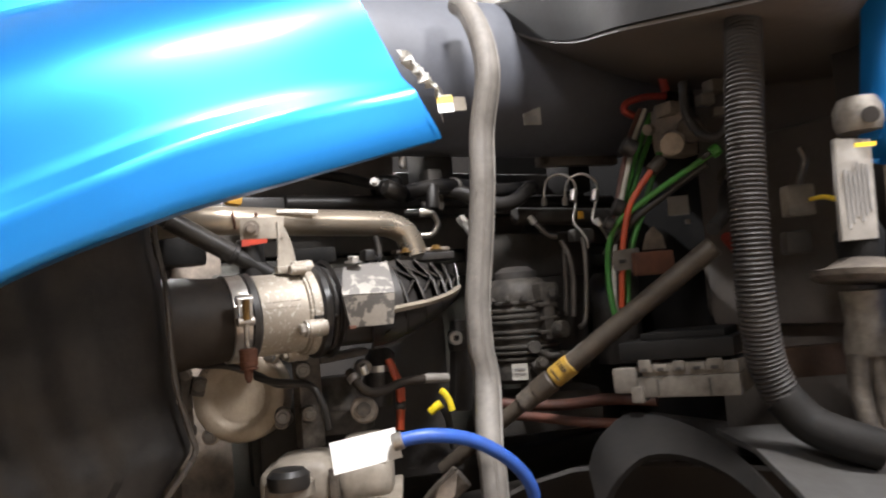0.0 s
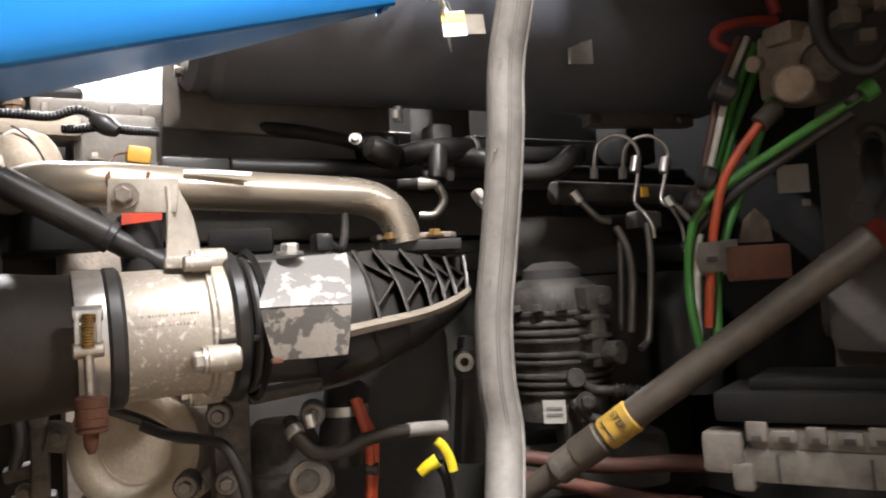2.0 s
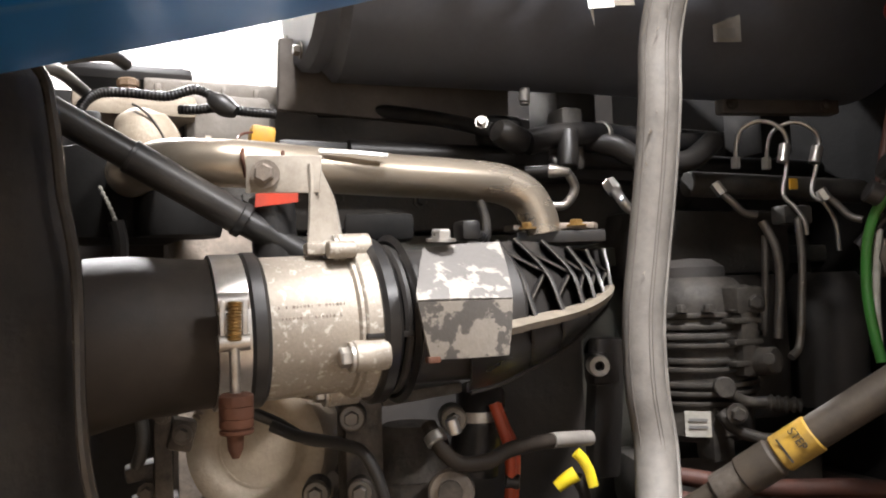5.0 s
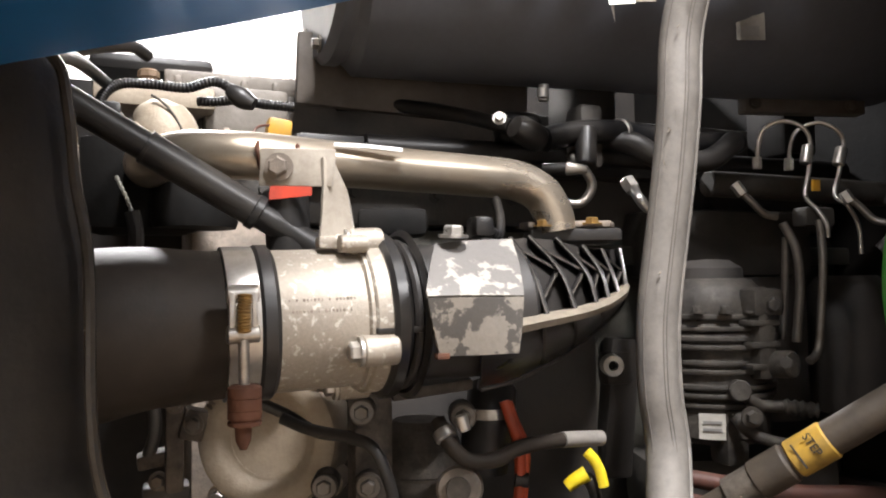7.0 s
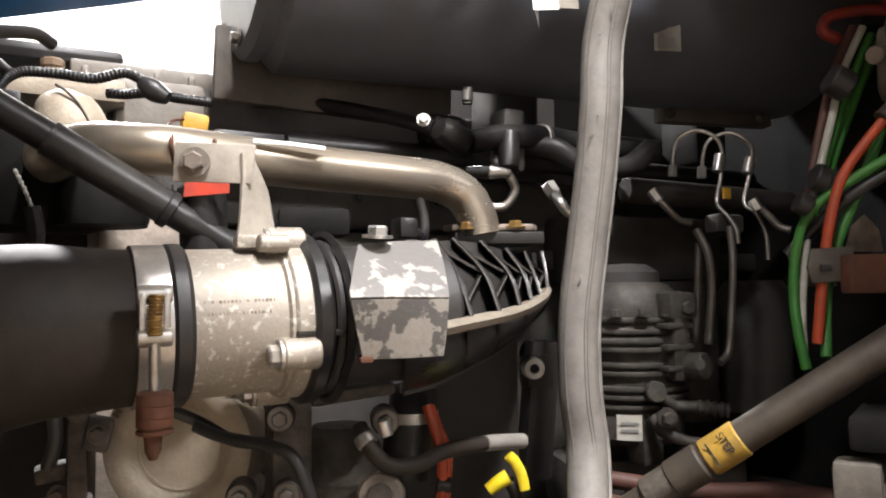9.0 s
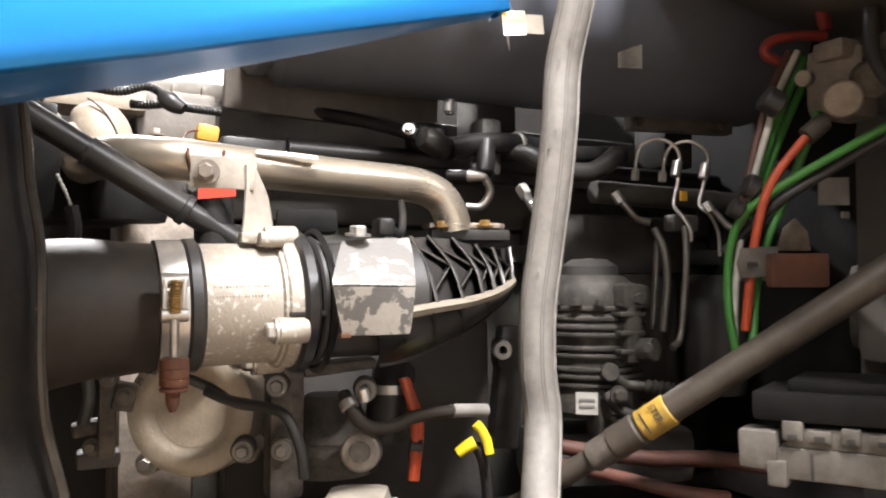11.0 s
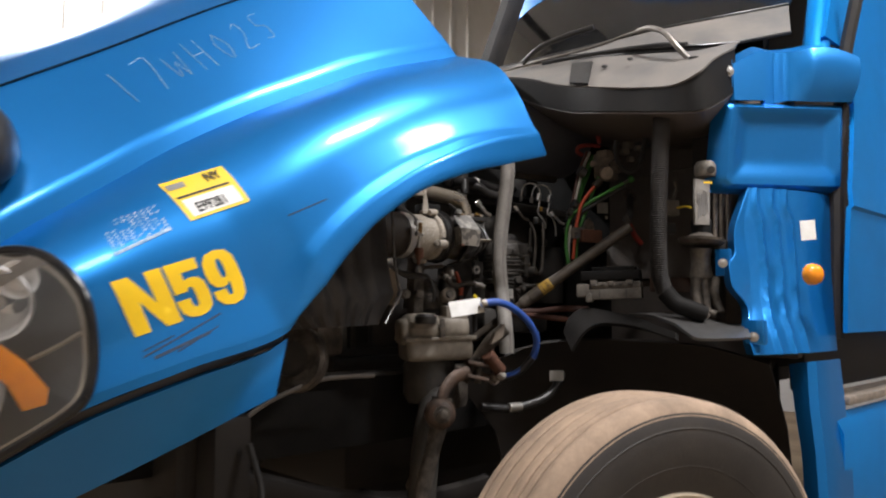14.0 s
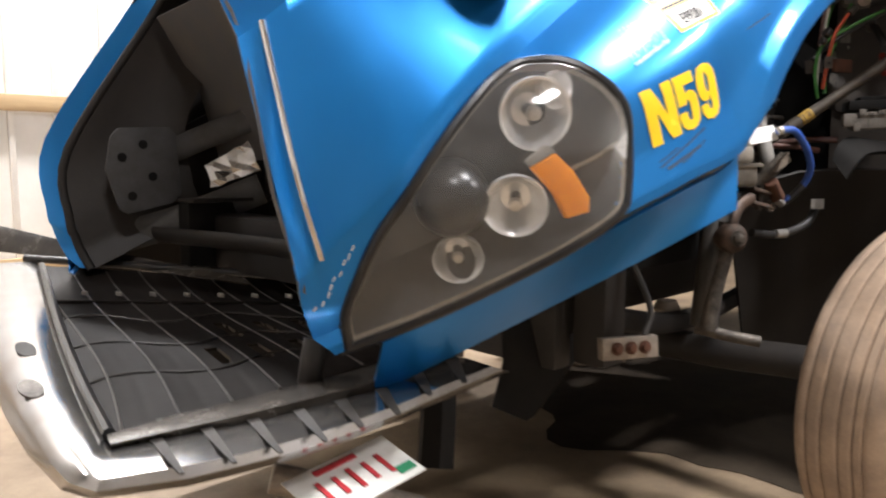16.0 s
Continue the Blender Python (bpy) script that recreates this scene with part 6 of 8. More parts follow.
part("loom_wrap", pipe([(0.554, 1.585, 1.735), (0.572, 1.579, 1.721), (0.587, 1.573, 1.712)], 0.0115, seg=12, radius=lambda f, s: 0.8 + 0.5 * math.sin(math.pi * f)), black_plastic, front)
part("plug", box((0.03, 0.03, 0.035), at((0.400, 1.561, 1.681)), 0.006), black_gloss, front)
part("plug_clip", box((0.02, 0.02, 0.03), at((0.409, 1.558, 1.670)), 0.005), grey_label, front)
# added dark box, blocks the bright background round the elbow
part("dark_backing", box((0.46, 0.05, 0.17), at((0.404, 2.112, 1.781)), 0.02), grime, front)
part("elbow_pipe", pipe([(0.487, 1.56, 1.600), (0.480, 1.55, 1.630), (0.472, 1.55, 1.655), (0.464, 1.55, 1.676), (0.459, 1.55, 1.688), (0.4565, 1.55, 1.699), (0.4555, 1.55, 1.7035)], 0.040, seg=28, n=6, radius=lambda f, s: 1.08 - 0.10 * f if f < 0.5 else (0.02 + max(0.0, 1 - ((f - 0.5) / 0.5) ** 2.4)) ** 0.5 * 1.03), pump_alu, front, "dusty cast elbow pipe")
part("flange_seam", pipe([(0.452, 1.522, 1.703), (0.464, 1.514, 1.694), (0.478, 1.512, 1.678), (0.490, 1.512, 1.655), (0.497, 1.514, 1.630)], 0.0016, seg=6), iron, front)
part("elbow_branch", pipe([(0.452, 1.545, 1.648), (0.438, 1.54, 1.652), (0.424, 1.535, 1.645)], 0.020, seg=18), pump_alu, front)
part("side_casting", box((0.035, 0.05, 0.15), at((0.352, 1.545, 1.560)), 0.012), pump_alu, front)
part("dark_pump", box((0.16, 0.10, 0.13), at((0.440, 1.572, 1.591)), 0.03), arch_rubber, front)
part("filter_body", lathe([(0, 0), (0.052, 0), (0.055, 0.01), (0.055, 0.05), (0.05, 0.06), (0, 0.06)], at((0.506, 1.528, 1.532)), 28), arch_rubber, front)
part("twisted_wire", corrugated([(0.418, 1.367, 1.575), (0.427, 1.364, 1.555), (0.434, 1.362, 1.537)], 0.0025, 0.006, 0.4), white_wire, front)
part("dark_rod", pipe([(0.434, 1.362, 1.537), (0.438, 1.362, 1.516), (0.438, 1.363, 1.497)], 0.008, seg=8), black_plastic, front)
part("yellow_cap", box((0.031, 0.03, 0.024), at((0.603, 1.454, 1.654), Matrix.Rotation(0.12, 4, "Y")), 0.006), amber_cap, front, "yellow filler cap")
part("cap_wire", pipe([(0.560, 1.374, 1.625), (0.571, 1.411, 1.646), (0.587, 1.426, 1.653)], 0.0016, seg=6), brown_wire, front)

# crossover pipe
cross = thing("crossover_pipe", "brushed steel coolant crossover pipe", "steel pipe")
PIPE = [(0.452, 1.560, 1.618), (0.452, 1.418, 1.600), (0.488, 1.338, 1.597), (0.527, 1.313, 1.594), (0.567, 1.308, 1.593), (0.649, 1.320, 1.591), (0.734, 1.335, 1.590), (0.825, 1.343, 1.588), (0.882, 1.348, 1.585), (0.917, 1.346, 1.570), (0.933, 1.342, 1.543), (0.937, 1.341, 1.520)]
part("tube", pipe(PIPE, 0.0255, seg=28, n=8, radius=lambda f, s: 1.0 + 0.16 * math.exp(-((f - 0.10) / 0.07) ** 2)), steel_pipe, cross)
part("weld_bead", pipe([(0.562, 1.309, 1.616), (0.554, 1.276, 1.596), (0.559, 1.285, 1.576)], 0.0025, seg=6), rust, cross)
part("weld_bead", pipe([(0.599, 1.316, 1.616), (0.597, 1.285, 1.600), (0.593, 1.288, 1.587)], 0.0025, seg=6), rust, cross)
part("flange", prism([(-0.052, -0.022), (0.052, -0.022), (0.062, 0), (0.052, 0.03), (-0.052, 0.03), (-0.062, 0)], 0.008, plane_at((0.957, 1.349, 1.525), (0.93, -0.36, 0.0), (0.36, 0.93, 0)), 0.002), rough_alu, cross)
for p in ((0.915, 1.334, 1.525), (0.977, 1.320, 1.528)):
    part("bolt", hexbolt(p, (0, 0, 1), 0.009, 0.009), brass, cross)
part("paper_label", sheet([[(0.636, 1.287, 1.605), (0.674, 1.288, 1.605), (0.716, 1.293, 1.604)], [(0.638, 1.293, 1.610), (0.676, 1.298, 1.611), (0.719, 1.303, 1.610)]], 0.001), white_label, cross)

# bolted bracket that carries the pipe
brk = thing("pipe_bracket", "folded steel pipe bracket with hex bolt", "bracket")
part("face", prism([(0, 0), (0.070, -0.002), (0.074, 0.034), (0.002, 0.036)], 0.003, plane_at((0.550, 1.226, 1.551), (0.93, -0.36, 0), (0, 0, 1)), 0.001), bracket_plate, brk)
part("fold", sheet([[(0.604, 1.200, 1.576), (0.617, 1.215, 1.577)], [(0.605, 1.201, 1.555), (0.632, 1.216, 1.544)], [(0.604, 1.203, 1.522), (0.635, 1.216, 1.516)], [(0.602, 1.205, 1.496), (0.640, 1.215, 1.498)]], 0.003), bracket_plate, brk)
part("edge", pipe([(0.617, 1.215, 1.577), (0.632, 1.216, 1.544), (0.640, 1.215, 1.499)], 0.0022, seg=6), bright_steel, brk)
part("bolt", hexbolt((0.567, 1.215, 1.568), (-0.36, -0.93, 0), 0.0095, 0.010), rough_alu, brk)
part("foot", box((0.04, 0.02, 0.012), at((0.621, 1.207, 1.496)), 0.003), cast_alu, brk)
tagh = thing("red_tagged_hose", "dark rubber connector with a red tag", "hose connector")
part("sleeve", rod((0.587, 1.302, 1.559), (0.591, 1.304, 1.489), 0.024), black_plastic, tagh)
part("red_tag", prism([(0, 0), (0.044, 0.004), (0.044, 0.017), (0.001, 0.014)], 0.0015, plane_at((0.567, 1.281, 1.544), (0.93, -0.36, 0), (0, 0, 1)), 0), red_label, tagh)

# gas strut for the hood
strut = thing("hood_strut", "black gas strut between hood and frame", "gas strut")
S0, S1 = Vector((0.341, 1.285, 1.657)), Vector((0.618, 1.294, 1.495))
part("sleeve", rod(S0, S0.lerp(S1, 0.40), 0.0152, seg=24), strut_black, strut)
part("cylinder", rod(S0.lerp(S1, 0.39), S0.lerp(S1, 0.78), 0.0172, seg=24), strut_black, strut)
part("collar", rod(S0.lerp(S1, 0.385), S0.lerp(S1, 0.40), 0.0176, seg=24), strut_black, strut)
part("collar", rod(S0.lerp(S1, 0.755), S0.lerp(S1, 0.785), 0.0190, seg=24), black_plastic, strut)
part("piston_rod", rod(S0.lerp(S1, 0.78), S1, 0.0148, seg=16), black_plastic, strut)

# air intake: duct, clamp, throttle body
A0, A1 = Vector((0.400, 1.226, 1.417)), Vector((0.687, 1.233, 1.425))
AX = (A1 - A0).normalized()


def along(px):
    """The place on the intake's axis at a mark from 0 to 1."""
    return A0.lerp(A1, px)


duct = thing("intake_duct", "black moulded rubber intake duct", "air duct")
part("hose", pipe([A0 + Vector((-0.28, -0.02, -0.05)), A0 + Vector((-0.15, -0.01, -0.035)), A0 + Vector((-0.04, 0, -0.012)), along(0.12), along(0.28), along(0.44)], 0.066, seg=44, n=8,
                  radius=lambda f, s: 1.40 - 0.36 * min(1, f * 1.05) ** 1.3), rubber, duct)
part("cuff", rod(along(0.492), along(0.555), 0.0735, seg=44, bevel=0.004), black_plastic, duct)
clamp = thing("t_bolt_clamp", "bright steel T-bolt clamp with rusty nut", "hose clamp")
part("band", lathe([(0.0700, -0.014), (0.0722, -0.0135), (0.0722, 0.0135), (0.0700, 0.014), (0.068, 0.014), (0.068, -0.014)], at(along(0.447), basis(AX)), 56, closed=True), bright_steel, clamp)
for p in ((0.525, 1.136, 1.449), (0.525, 1.132, 1.416)):
    part("trunnion", rod(Vector(p) - AX * 0.013, Vector(p) + AX * 0.013, 0.0075, seg=16), bright_steel, clamp)
for dx in (-0.009, 0.009):
    part("strap", box((0.005, 0.006, 0.036), at(Vector((0.525, 1.131, 1.433)) + AX * dx, Matrix.Rotation(math.atan2(AX.y, AX.x), 4, "Z")), 0.002), bright_steel, clamp)
part("threaded_end", corrugated([(0.526, 1.127, 1.449), (0.525, 1.126, 1.434), (0.525, 1.127, 1.418)], 0.0062, 0.0026, 0.22), brass, clamp)
part("bolt", rod((0.525, 1.130, 1.414), (0.526, 1.135, 1.370), 0.0045, seg=14), bright_steel, clamp)
part("rusty_nut", lathe([(0, 0), (0.0125, 0), (0.0138, 0.001), (0.0138, 0.0035), (0.0118, 0.004), (0.0118, 0.0055), (0.0138, 0.006), (0.0138, 0.0125), (0.0130, 0.013), (0.0138, 0.0135), (0.0138, 0.022), (0.0130, 0.0225), (0.0138, 0.023), (0.0138, 0.031), (0.011, 0.033), (0, 0.033)], at((0.526, 1.133, 1.342)), 24), rust, clamp)
part("rusty_tip", lathe([(0, 0), (0.003, 0), (0.0062, 0.007), (0.0072, 0.020), (0, 0.020)], at((0.525, 1.134, 1.3225)), 14), rust, clamp)

thr = thing("intake_throttle", "dusty cast aluminium intake throttle body", "throttle body")
part("barrel", rod(along(0.54), along(0.875), 0.0680, seg=48, bevel=0.002), cast_alu, thr)
part("flange", lathe([(0.05, -0.010), (0.074, -0.010), (0.076, -0.008), (0.076, 0.008), (0.074, 0.010), (0.05, 0.010)], at(along(0.885), basis(AX)), 48, closed=True), cast_alu, thr)
part("raised_seam", lathe([(0.068, -0.004), (0.0725, -0.002), (0.0725, 0.002), (0.068, 0.004)], at(along(0.845), basis(AX)), 48, closed=True), cast_alu, thr)
UPV = Vector((0, 0, 1))
OUT = AX.cross(UPV).normalized()
if OUT.y > 0:
    OUT = -OUT
for ang in (72, -22, 160, 250):
    d = OUT * math.cos(radians(ang)) + UPV * math.sin(radians(ang))
    p = along(0.872) + d * 0.076
    part("ear", rod(p - AX * 0.020, p + AX * 0.014, 0.0145, seg=18), cast_alu, thr)
    part("bolt", hexbolt(p - AX * 0.020, -AX, 0.0095, 0.012), bright_steel, thr)
    part("ear_web", box((0.03, 0.022, 0.02), at(p - d * 0.012 - AX * 0.005, Matrix.Rotation(math.atan2(AX.y, AX.x), 4, "Z")), 0.005), cast_alu, thr)
part("boss", rod((0.618, 1.187, 1.494), (0.645, 1.189, 1.494), 0.0085, seg=18), cast_alu, thr)
for j, (dz, n) in enumerate(((0.020, 20), (0.010, 18))):
    for k in range(n):
        if (k * 7 + j) % 9 not in (3, 7):
            q = along(0.580 + 0.0115 * k + 0.010 * j)
            ang = math.asin(dz / 0.068)
            part("cast_mark", box((0.0012 + 0.0007 * ((k * 5 + j) % 3), 0.0008, 0.0032), at(q + OUT * (0.0679 * math.cos(ang)) + UPV * dz, Matrix.Rotation(math.atan2(AX.y, AX.x), 4, "Z")), 0.0004, seg=1), rough_alu, thr)

# intake manifold with ribs
man = thing("intake_manifold", "black ribbed plastic intake manifold", "intake manifold")
M0, M1 = Vector((0.690, 1.243, 1.425)), Vector((1.062, 1.383, 1.450))
MX = (M1 - M0).normalized()
MO = MX.cross(UPV).normalized()
if MO.y > 0:
    MO = -MO
MU = MO.cross(MX).normalized()
if MU.z < 0:
    MU = -MU
part("ring", rod(along(0.905), along(0.905) + AX * 0.018, 0.083, seg=48, bevel=0.004), black_gloss, man)
part("ring", rod(along(0.905) + AX * 0.022, along(0.905) + AX * 0.032, 0.076, seg=48, bevel=0.003), black_plastic, man)
part("neck", rod(along(0.905) + AX * 0.018, along(0.905) + AX * 0.16, 0.068, seg=40, r2=0.072), black_plastic, man)
RIB_LINES = [spline(r, 6) for r in (((0.781, 1.230, 1.506), (0.771, 1.167, 1.467), (0.768, 1.133, 1.412)), ((0.828, 1.255, 1.506), (0.821, 1.190, 1.468), (0.823, 1.160, 1.418)), ((0.862, 1.274, 1.509), (0.865, 1.210, 1.468), (0.870, 1.184, 1.422)), ((0.907, 1.289, 1.508), (0.913, 1.235, 1.467), (0.915, 1.215, 1.427)), ((0.947, 1.296, 1.500), (0.948, 1.259, 1.467), (0.947, 1.240, 1.431)), ((0.985, 1.313, 1.497), (0.980, 1.284, 1.467), (0.977, 1.265, 1.438)), ((1.029, 1.339, 1.499), (1.023, 1.321, 1.469), (1.014, 1.305, 1.444)))]
part("shell", sheet([[p + Vector((0.014, 0.030, 0.0)) for p in line] for line in RIB_LINES], 0.004), black_plastic, man)
for line in RIB_LINES[1:]:
    part("rib", sheet([[p, p + Vector((0.022, 0.050, 0.0))] for p in line], 0.0030), black_gloss, man)
    part("rib_edge", pipe(line, 0.0014, seg=6, smooth_path=False), polymer_grey, man)
n_line = len(RIB_LINES[0]) - 1
for i in range(1, len(RIB_LINES) - 1):
    a, b = RIB_LINES[i], RIB_LINES[i + 1]
    for u, v in ((0.20, 0.52), (0.84, 0.56)):
        p, q = a[int(u * n_line)], b[int(v * n_line)]
        part("web", sheet([[x + Vector((0.004, 0.010, 0)), x + Vector((0.020, 0.046, 0))] for x in (p, p.lerp(q, 0.5), q)], 0.0024), black_gloss, man)
        part("web_edge", pipe([x + Vector((0.004, 0.009, 0)) for x in (p, p.lerp(q, 0.5), q)], 0.0011, seg=6, smooth_path=False), polymer_grey, man)
TOP_EDGE = spline(((0.731, 1.120, 1.410), (0.764, 1.124, 1.413), (0.807, 1.144, 1.417), (0.848, 1.166, 1.420), (0.892, 1.192, 1.424), (0.940, 1.227, 1.431), (0.988, 1.272, 1.440), (1.028, 1.321, 1.448)), 4)
LOW_EDGE = spline(((0.758, 1.183, 1.350), (0.797, 1.194, 1.354), (0.839, 1.204, 1.366), (0.879, 1.220, 1.377), (0.924, 1.245, 1.391), (0.974, 1.279, 1.410), (1.010, 1.307, 1.425), (1.033, 1.330, 1.442)), 4)
part("ledge", sheet([[p + Vector((0, 0, -0.004)), p + Vector((-0.002, -0.004, 0.0)), p + Vector((0.002, 0.004, 0.003)), p + Vector((0.03, 0.06, 0.003))] for p in TOP_EDGE], 0.003), dusty_ledge, man, "dust-covered manifold joint ledge")
part("bowl", sheet([[p + Vector((0.004, 0.008, -0.003)), p.lerp(q, 0.45) + Vector((0.000, -0.004, 0.0)), p.lerp(q, 0.8) + Vector((0.004, 0.006, 0.0)), q + Vector((0.01, 0.03, -0.004)), q + Vector((0.05, 0.12, -0.01))] for p, q in zip(TOP_EDGE, LOW_EDGE)], 0.003), black_gloss, man)
for k in (8, 13, 18, 23):
    part("low_rib", sheet([[p + Vector((-0.002, -0.006, 0)), p + Vector((0.012, 0.03, 0))] for p in (TOP_EDGE[k] + Vector((0.004, 0.008, -0.006)), TOP_EDGE[k].lerp(LOW_EDGE[k], 0.5), LOW_EDGE[k] + Vector((0.006, 0.016, 0)))], 0.003), black_plastic, man)
part("bowl_rim", pipe(LOW_EDGE, 0.0022, seg=6, smooth_path=False), liner_black, man)
part("side_ledge", box((0.07, 0.02, 0.006), at((0.680, 1.167, 1.413), Matrix.Rotation(math.atan2(AX.y, AX.x), 4, "Z")), 0.002), black_gloss, man)
part("top_pad", box((0.075, 0.05, 0.03), at((0.699, 1.283, 1.522), Matrix.Rotation(-0.25, 4, "Z")), 0.008), arch_rubber, man)
part("deck", box((0.115, 0.09, 0.016), at((0.970, 1.361, 1.515), Matrix.Rotation(-0.36, 4, "Z")), 0.004), black_plastic, man)
part("outer_ring", lathe([(0.080, -0.004), (0.086, 0), (0.080, 0.004), (0.074, 0)], at(along(1.02), basis(AX)), 44, closed=True), black_gloss, man)
# heat shield in front of it
shieldp = thing("sensor_shield", "bent steel heat shield with flaking paint", "heat shield")
SH = [[(0.706, 1.169, 1.491), (0.747, 1.174, 1.495), (0.792, 1.178, 1.497)], [(0.692, 1.143, 1.472), (0.737, 1.147, 1.474), (0.786, 1.152, 1.474)], [(0.676, 1.111, 1.449), (0.722, 1.114, 1.449), (0.773, 1.118, 1.448)],
      [(0.675, 1.106, 1.443), (0.721, 1.109, 1.443), (0.771, 1.114, 1.442)], [(0.681, 1.108, 1.418), (0.722, 1.110, 1.416), (0.767, 1.110, 1.416)], [(0.689, 1.115, 1.393), (0.725, 1.114, 1.392), (0.764, 1.112, 1.392)]]
part("plate", sheet([spline(r, 4) for r in SH[:4]], 0.003), flaked_steel, shieldp)
part("lower_plate", sheet([spline(r, 4) for r in SH[3:]], 0.003), flaked_shaded, shieldp, "lower half with peeling paint and shade painted in")
part("side", sheet([[(0.676, 1.111, 1.449), (0.695, 1.159, 1.450)], [(0.681, 1.108, 1.418), (0.704, 1.168, 1.415)], [(0.689, 1.115, 1.393), (0.707, 1.157, 1.391)]], 0.003), flaked_steel, shieldp)
part("bolt", hexbolt((0.723, 1.162, 1.499), (0, -0.1, 1), 0.010, 0.012), bright_steel, shieldp)
part("rust_tab", box((0.012, 0.01, 0.006), at((0.692, 1.115, 1.392)), 0.002), rust, shieldp)
part("plug", box((0.022, 0.03, 0.022), at((0.781, 1.230, 1.515)), 0.006), black_gloss, shieldp)
part("loom", corrugated([(0.787, 1.228, 1.516), (0.808, 1.241, 1.508), (0.827, 1.276, 1.530), (0.848, 1.331, 1.557)], 0.0055, 0.005), black_gloss, shieldp)

# below the intake: pump housings, thermostat castings, hoses
pump = thing("water_pump", "dusty aluminium water pump housing", "water pump")
PC = Vector((0.585, 1.425, 1.273))
PD = Vector((-0.45, -0.89, 0.0))
part("housing", lathe([(0, -0.06), (0.088, -0.06), (0.092, -0.05), (0.088, 0.0), (0.084, 0.009), (0.078, 0.012), (0.064, 0.0125), (0.058, 0.010), (0.050, 0.003), (0.046, 0.0015), (0.030, 0.004), (0, 0.005)], at(PC, basis(PD)), 48), pump_alu, pump)
part("cover_seam", lathe([(0.0455, 0.0), (0.0475, 0.0025), (0.0475, 0.004), (0.0445, 0.0035)], at(PC, basis(PD)), 40, closed=True), pump_alu, pump)
for a in (40, 140, 235, 320):
    q = PC + (basis(PD).to_3x3() @ Vector((math.cos(radians(a)), math.sin(radians(a)), 0))) * 0.092
    part("ear", rod(q - PD * 0.04, q + PD * 0.004, 0.016, seg=16), pump_alu, pump)
    part("bolt", hexbolt(q + PD * 0.004, PD, 0.0095, 0.010), plate_steel, pump)
for k, ch in enumerate("MD1"):
    ang = radians(58 - 13 * k)
    side = basis(PD).to_3x3()
    p = PC + (side @ Vector((math.cos(ang), math.sin(ang), 0))) * 0.074 + PD * 0.0135
    up_ = (p - PC - PD * 0.0135).normalized()
    xx = up_.cross(PD).normalized()
    text(ch, 0.014, at(p - xx * 0.005, Matrix((xx, up_, xx.cross(up_))).transposed().to_4x4()), rough_alu, pump, "cast_letter", 0.0003, 1.0, 0.0008)
part("belt_guard", pipe([(0.501, 1.368, 1.343), (0.540, 1.332, 1.339), (0.585, 1.315, 1.320), (0.619, 1.303, 1.299), (0.653, 1.290, 1.294)], 0.0065, seg=10), black_plastic, pump)
part("black_lead", pipe([(0.583, 1.305, 1.316), (0.607, 1.286, 1.306), (0.643, 1.251, 1.300), (0.662, 1.233, 1.291), (0.678, 1.229, 1.254), (0.686, 1.239, 1.217)], 0.0065, seg=10), black_plastic, pump)
part("side_bracket", box((0.020, 0.03, 0.11), at((0.478, 1.381, 1.288)), 0.006), dull_alu, pump)
part("side_bracket", box((0.026, 0.03, 0.034), at((0.497, 1.372, 1.306), Matrix.Rotation(0.25, 4, "Y")), 0.005), dull_alu, pump)
part("side_bracket", box((0.045, 0.03, 0.016), at((0.462, 1.395, 1.268), Matrix.Rotation(-0.15, 4, "Y")), 0.004), dull_alu, pump)
part("side_bracket", box((0.050, 0.04, 0.020), at((0.470, 1.400, 1.228)), 0.006), iron, pump)
for p in ((0.497, 1.354, 1.308), (0.478, 1.364, 1.330), (0.462, 1.378, 1.246)):
    part("bolt", hexbolt(p, (-0.36, -0.93, 0), 0.0075, 0.008), plate_steel, pump)
part("side_pipe", pipe([(0.455, 1.392, 1.335), (0.458, 1.385, 1.300), (0.448, 1.388, 1.262)], 0.007, seg=10), iron, pump)
body = thing("thermostat_housing", "oily cast thermostat housing with bolts", "thermostat housing")
part("plate", box((0.045, 0.04, 0.20), at((0.683, 1.323, 1.274)), 0.008), dull_alu, body)
for p in ((0.664, 1.285, 1.319), (0.671, 1.286, 1.240), (0.765, 1.246, 1.313), (0.627, 1.303, 1.240)):
    part("boss", rod(Vector(p) + Vector((0.01, 0.03, 0)), p, 0.015, seg=16), dull_alu, body)
    part("bolt", hexbolt(p, (-0.36, -0.93, 0), 0.0085, 0.009), plate_steel, body)
part("cone", lathe([(0.07, 0), (0.066, 0.03), (0.045, 0.085), (0.030, 0.10), (0, 0.10)], at((0.755, 1.363, 1.193)), 32), dull_alu, body)
part("cone_ring", lathe([(0.055, 0), (0.062, 0.004), (0.062, 0.012), (0.055, 0.016)], at((0.755, 1.362, 1.223)), 32, closed=True), dull_alu, body)
part("top_casting", box((0.10, 0.05, 0.014), at((0.756, 1.335, 1.334), Matrix.Rotation(-0.08, 4, "Y")), 0.005), dull_alu, body)
part("round_boss", rod((0.772, 1.269, 1.233), (0.753, 1.233, 1.241), 0.024, seg=22), rough_alu, body)
part("round_face", rod((0.753, 1.233, 1.241), (0.751, 1.228, 1.242), 0.013, seg=18), dull_alu, body)
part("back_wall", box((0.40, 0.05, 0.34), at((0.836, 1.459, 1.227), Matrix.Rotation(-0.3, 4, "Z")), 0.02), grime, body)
hoses = thing("coolant_hoses", "black coolant hoses with bright clips", "coolant hose")
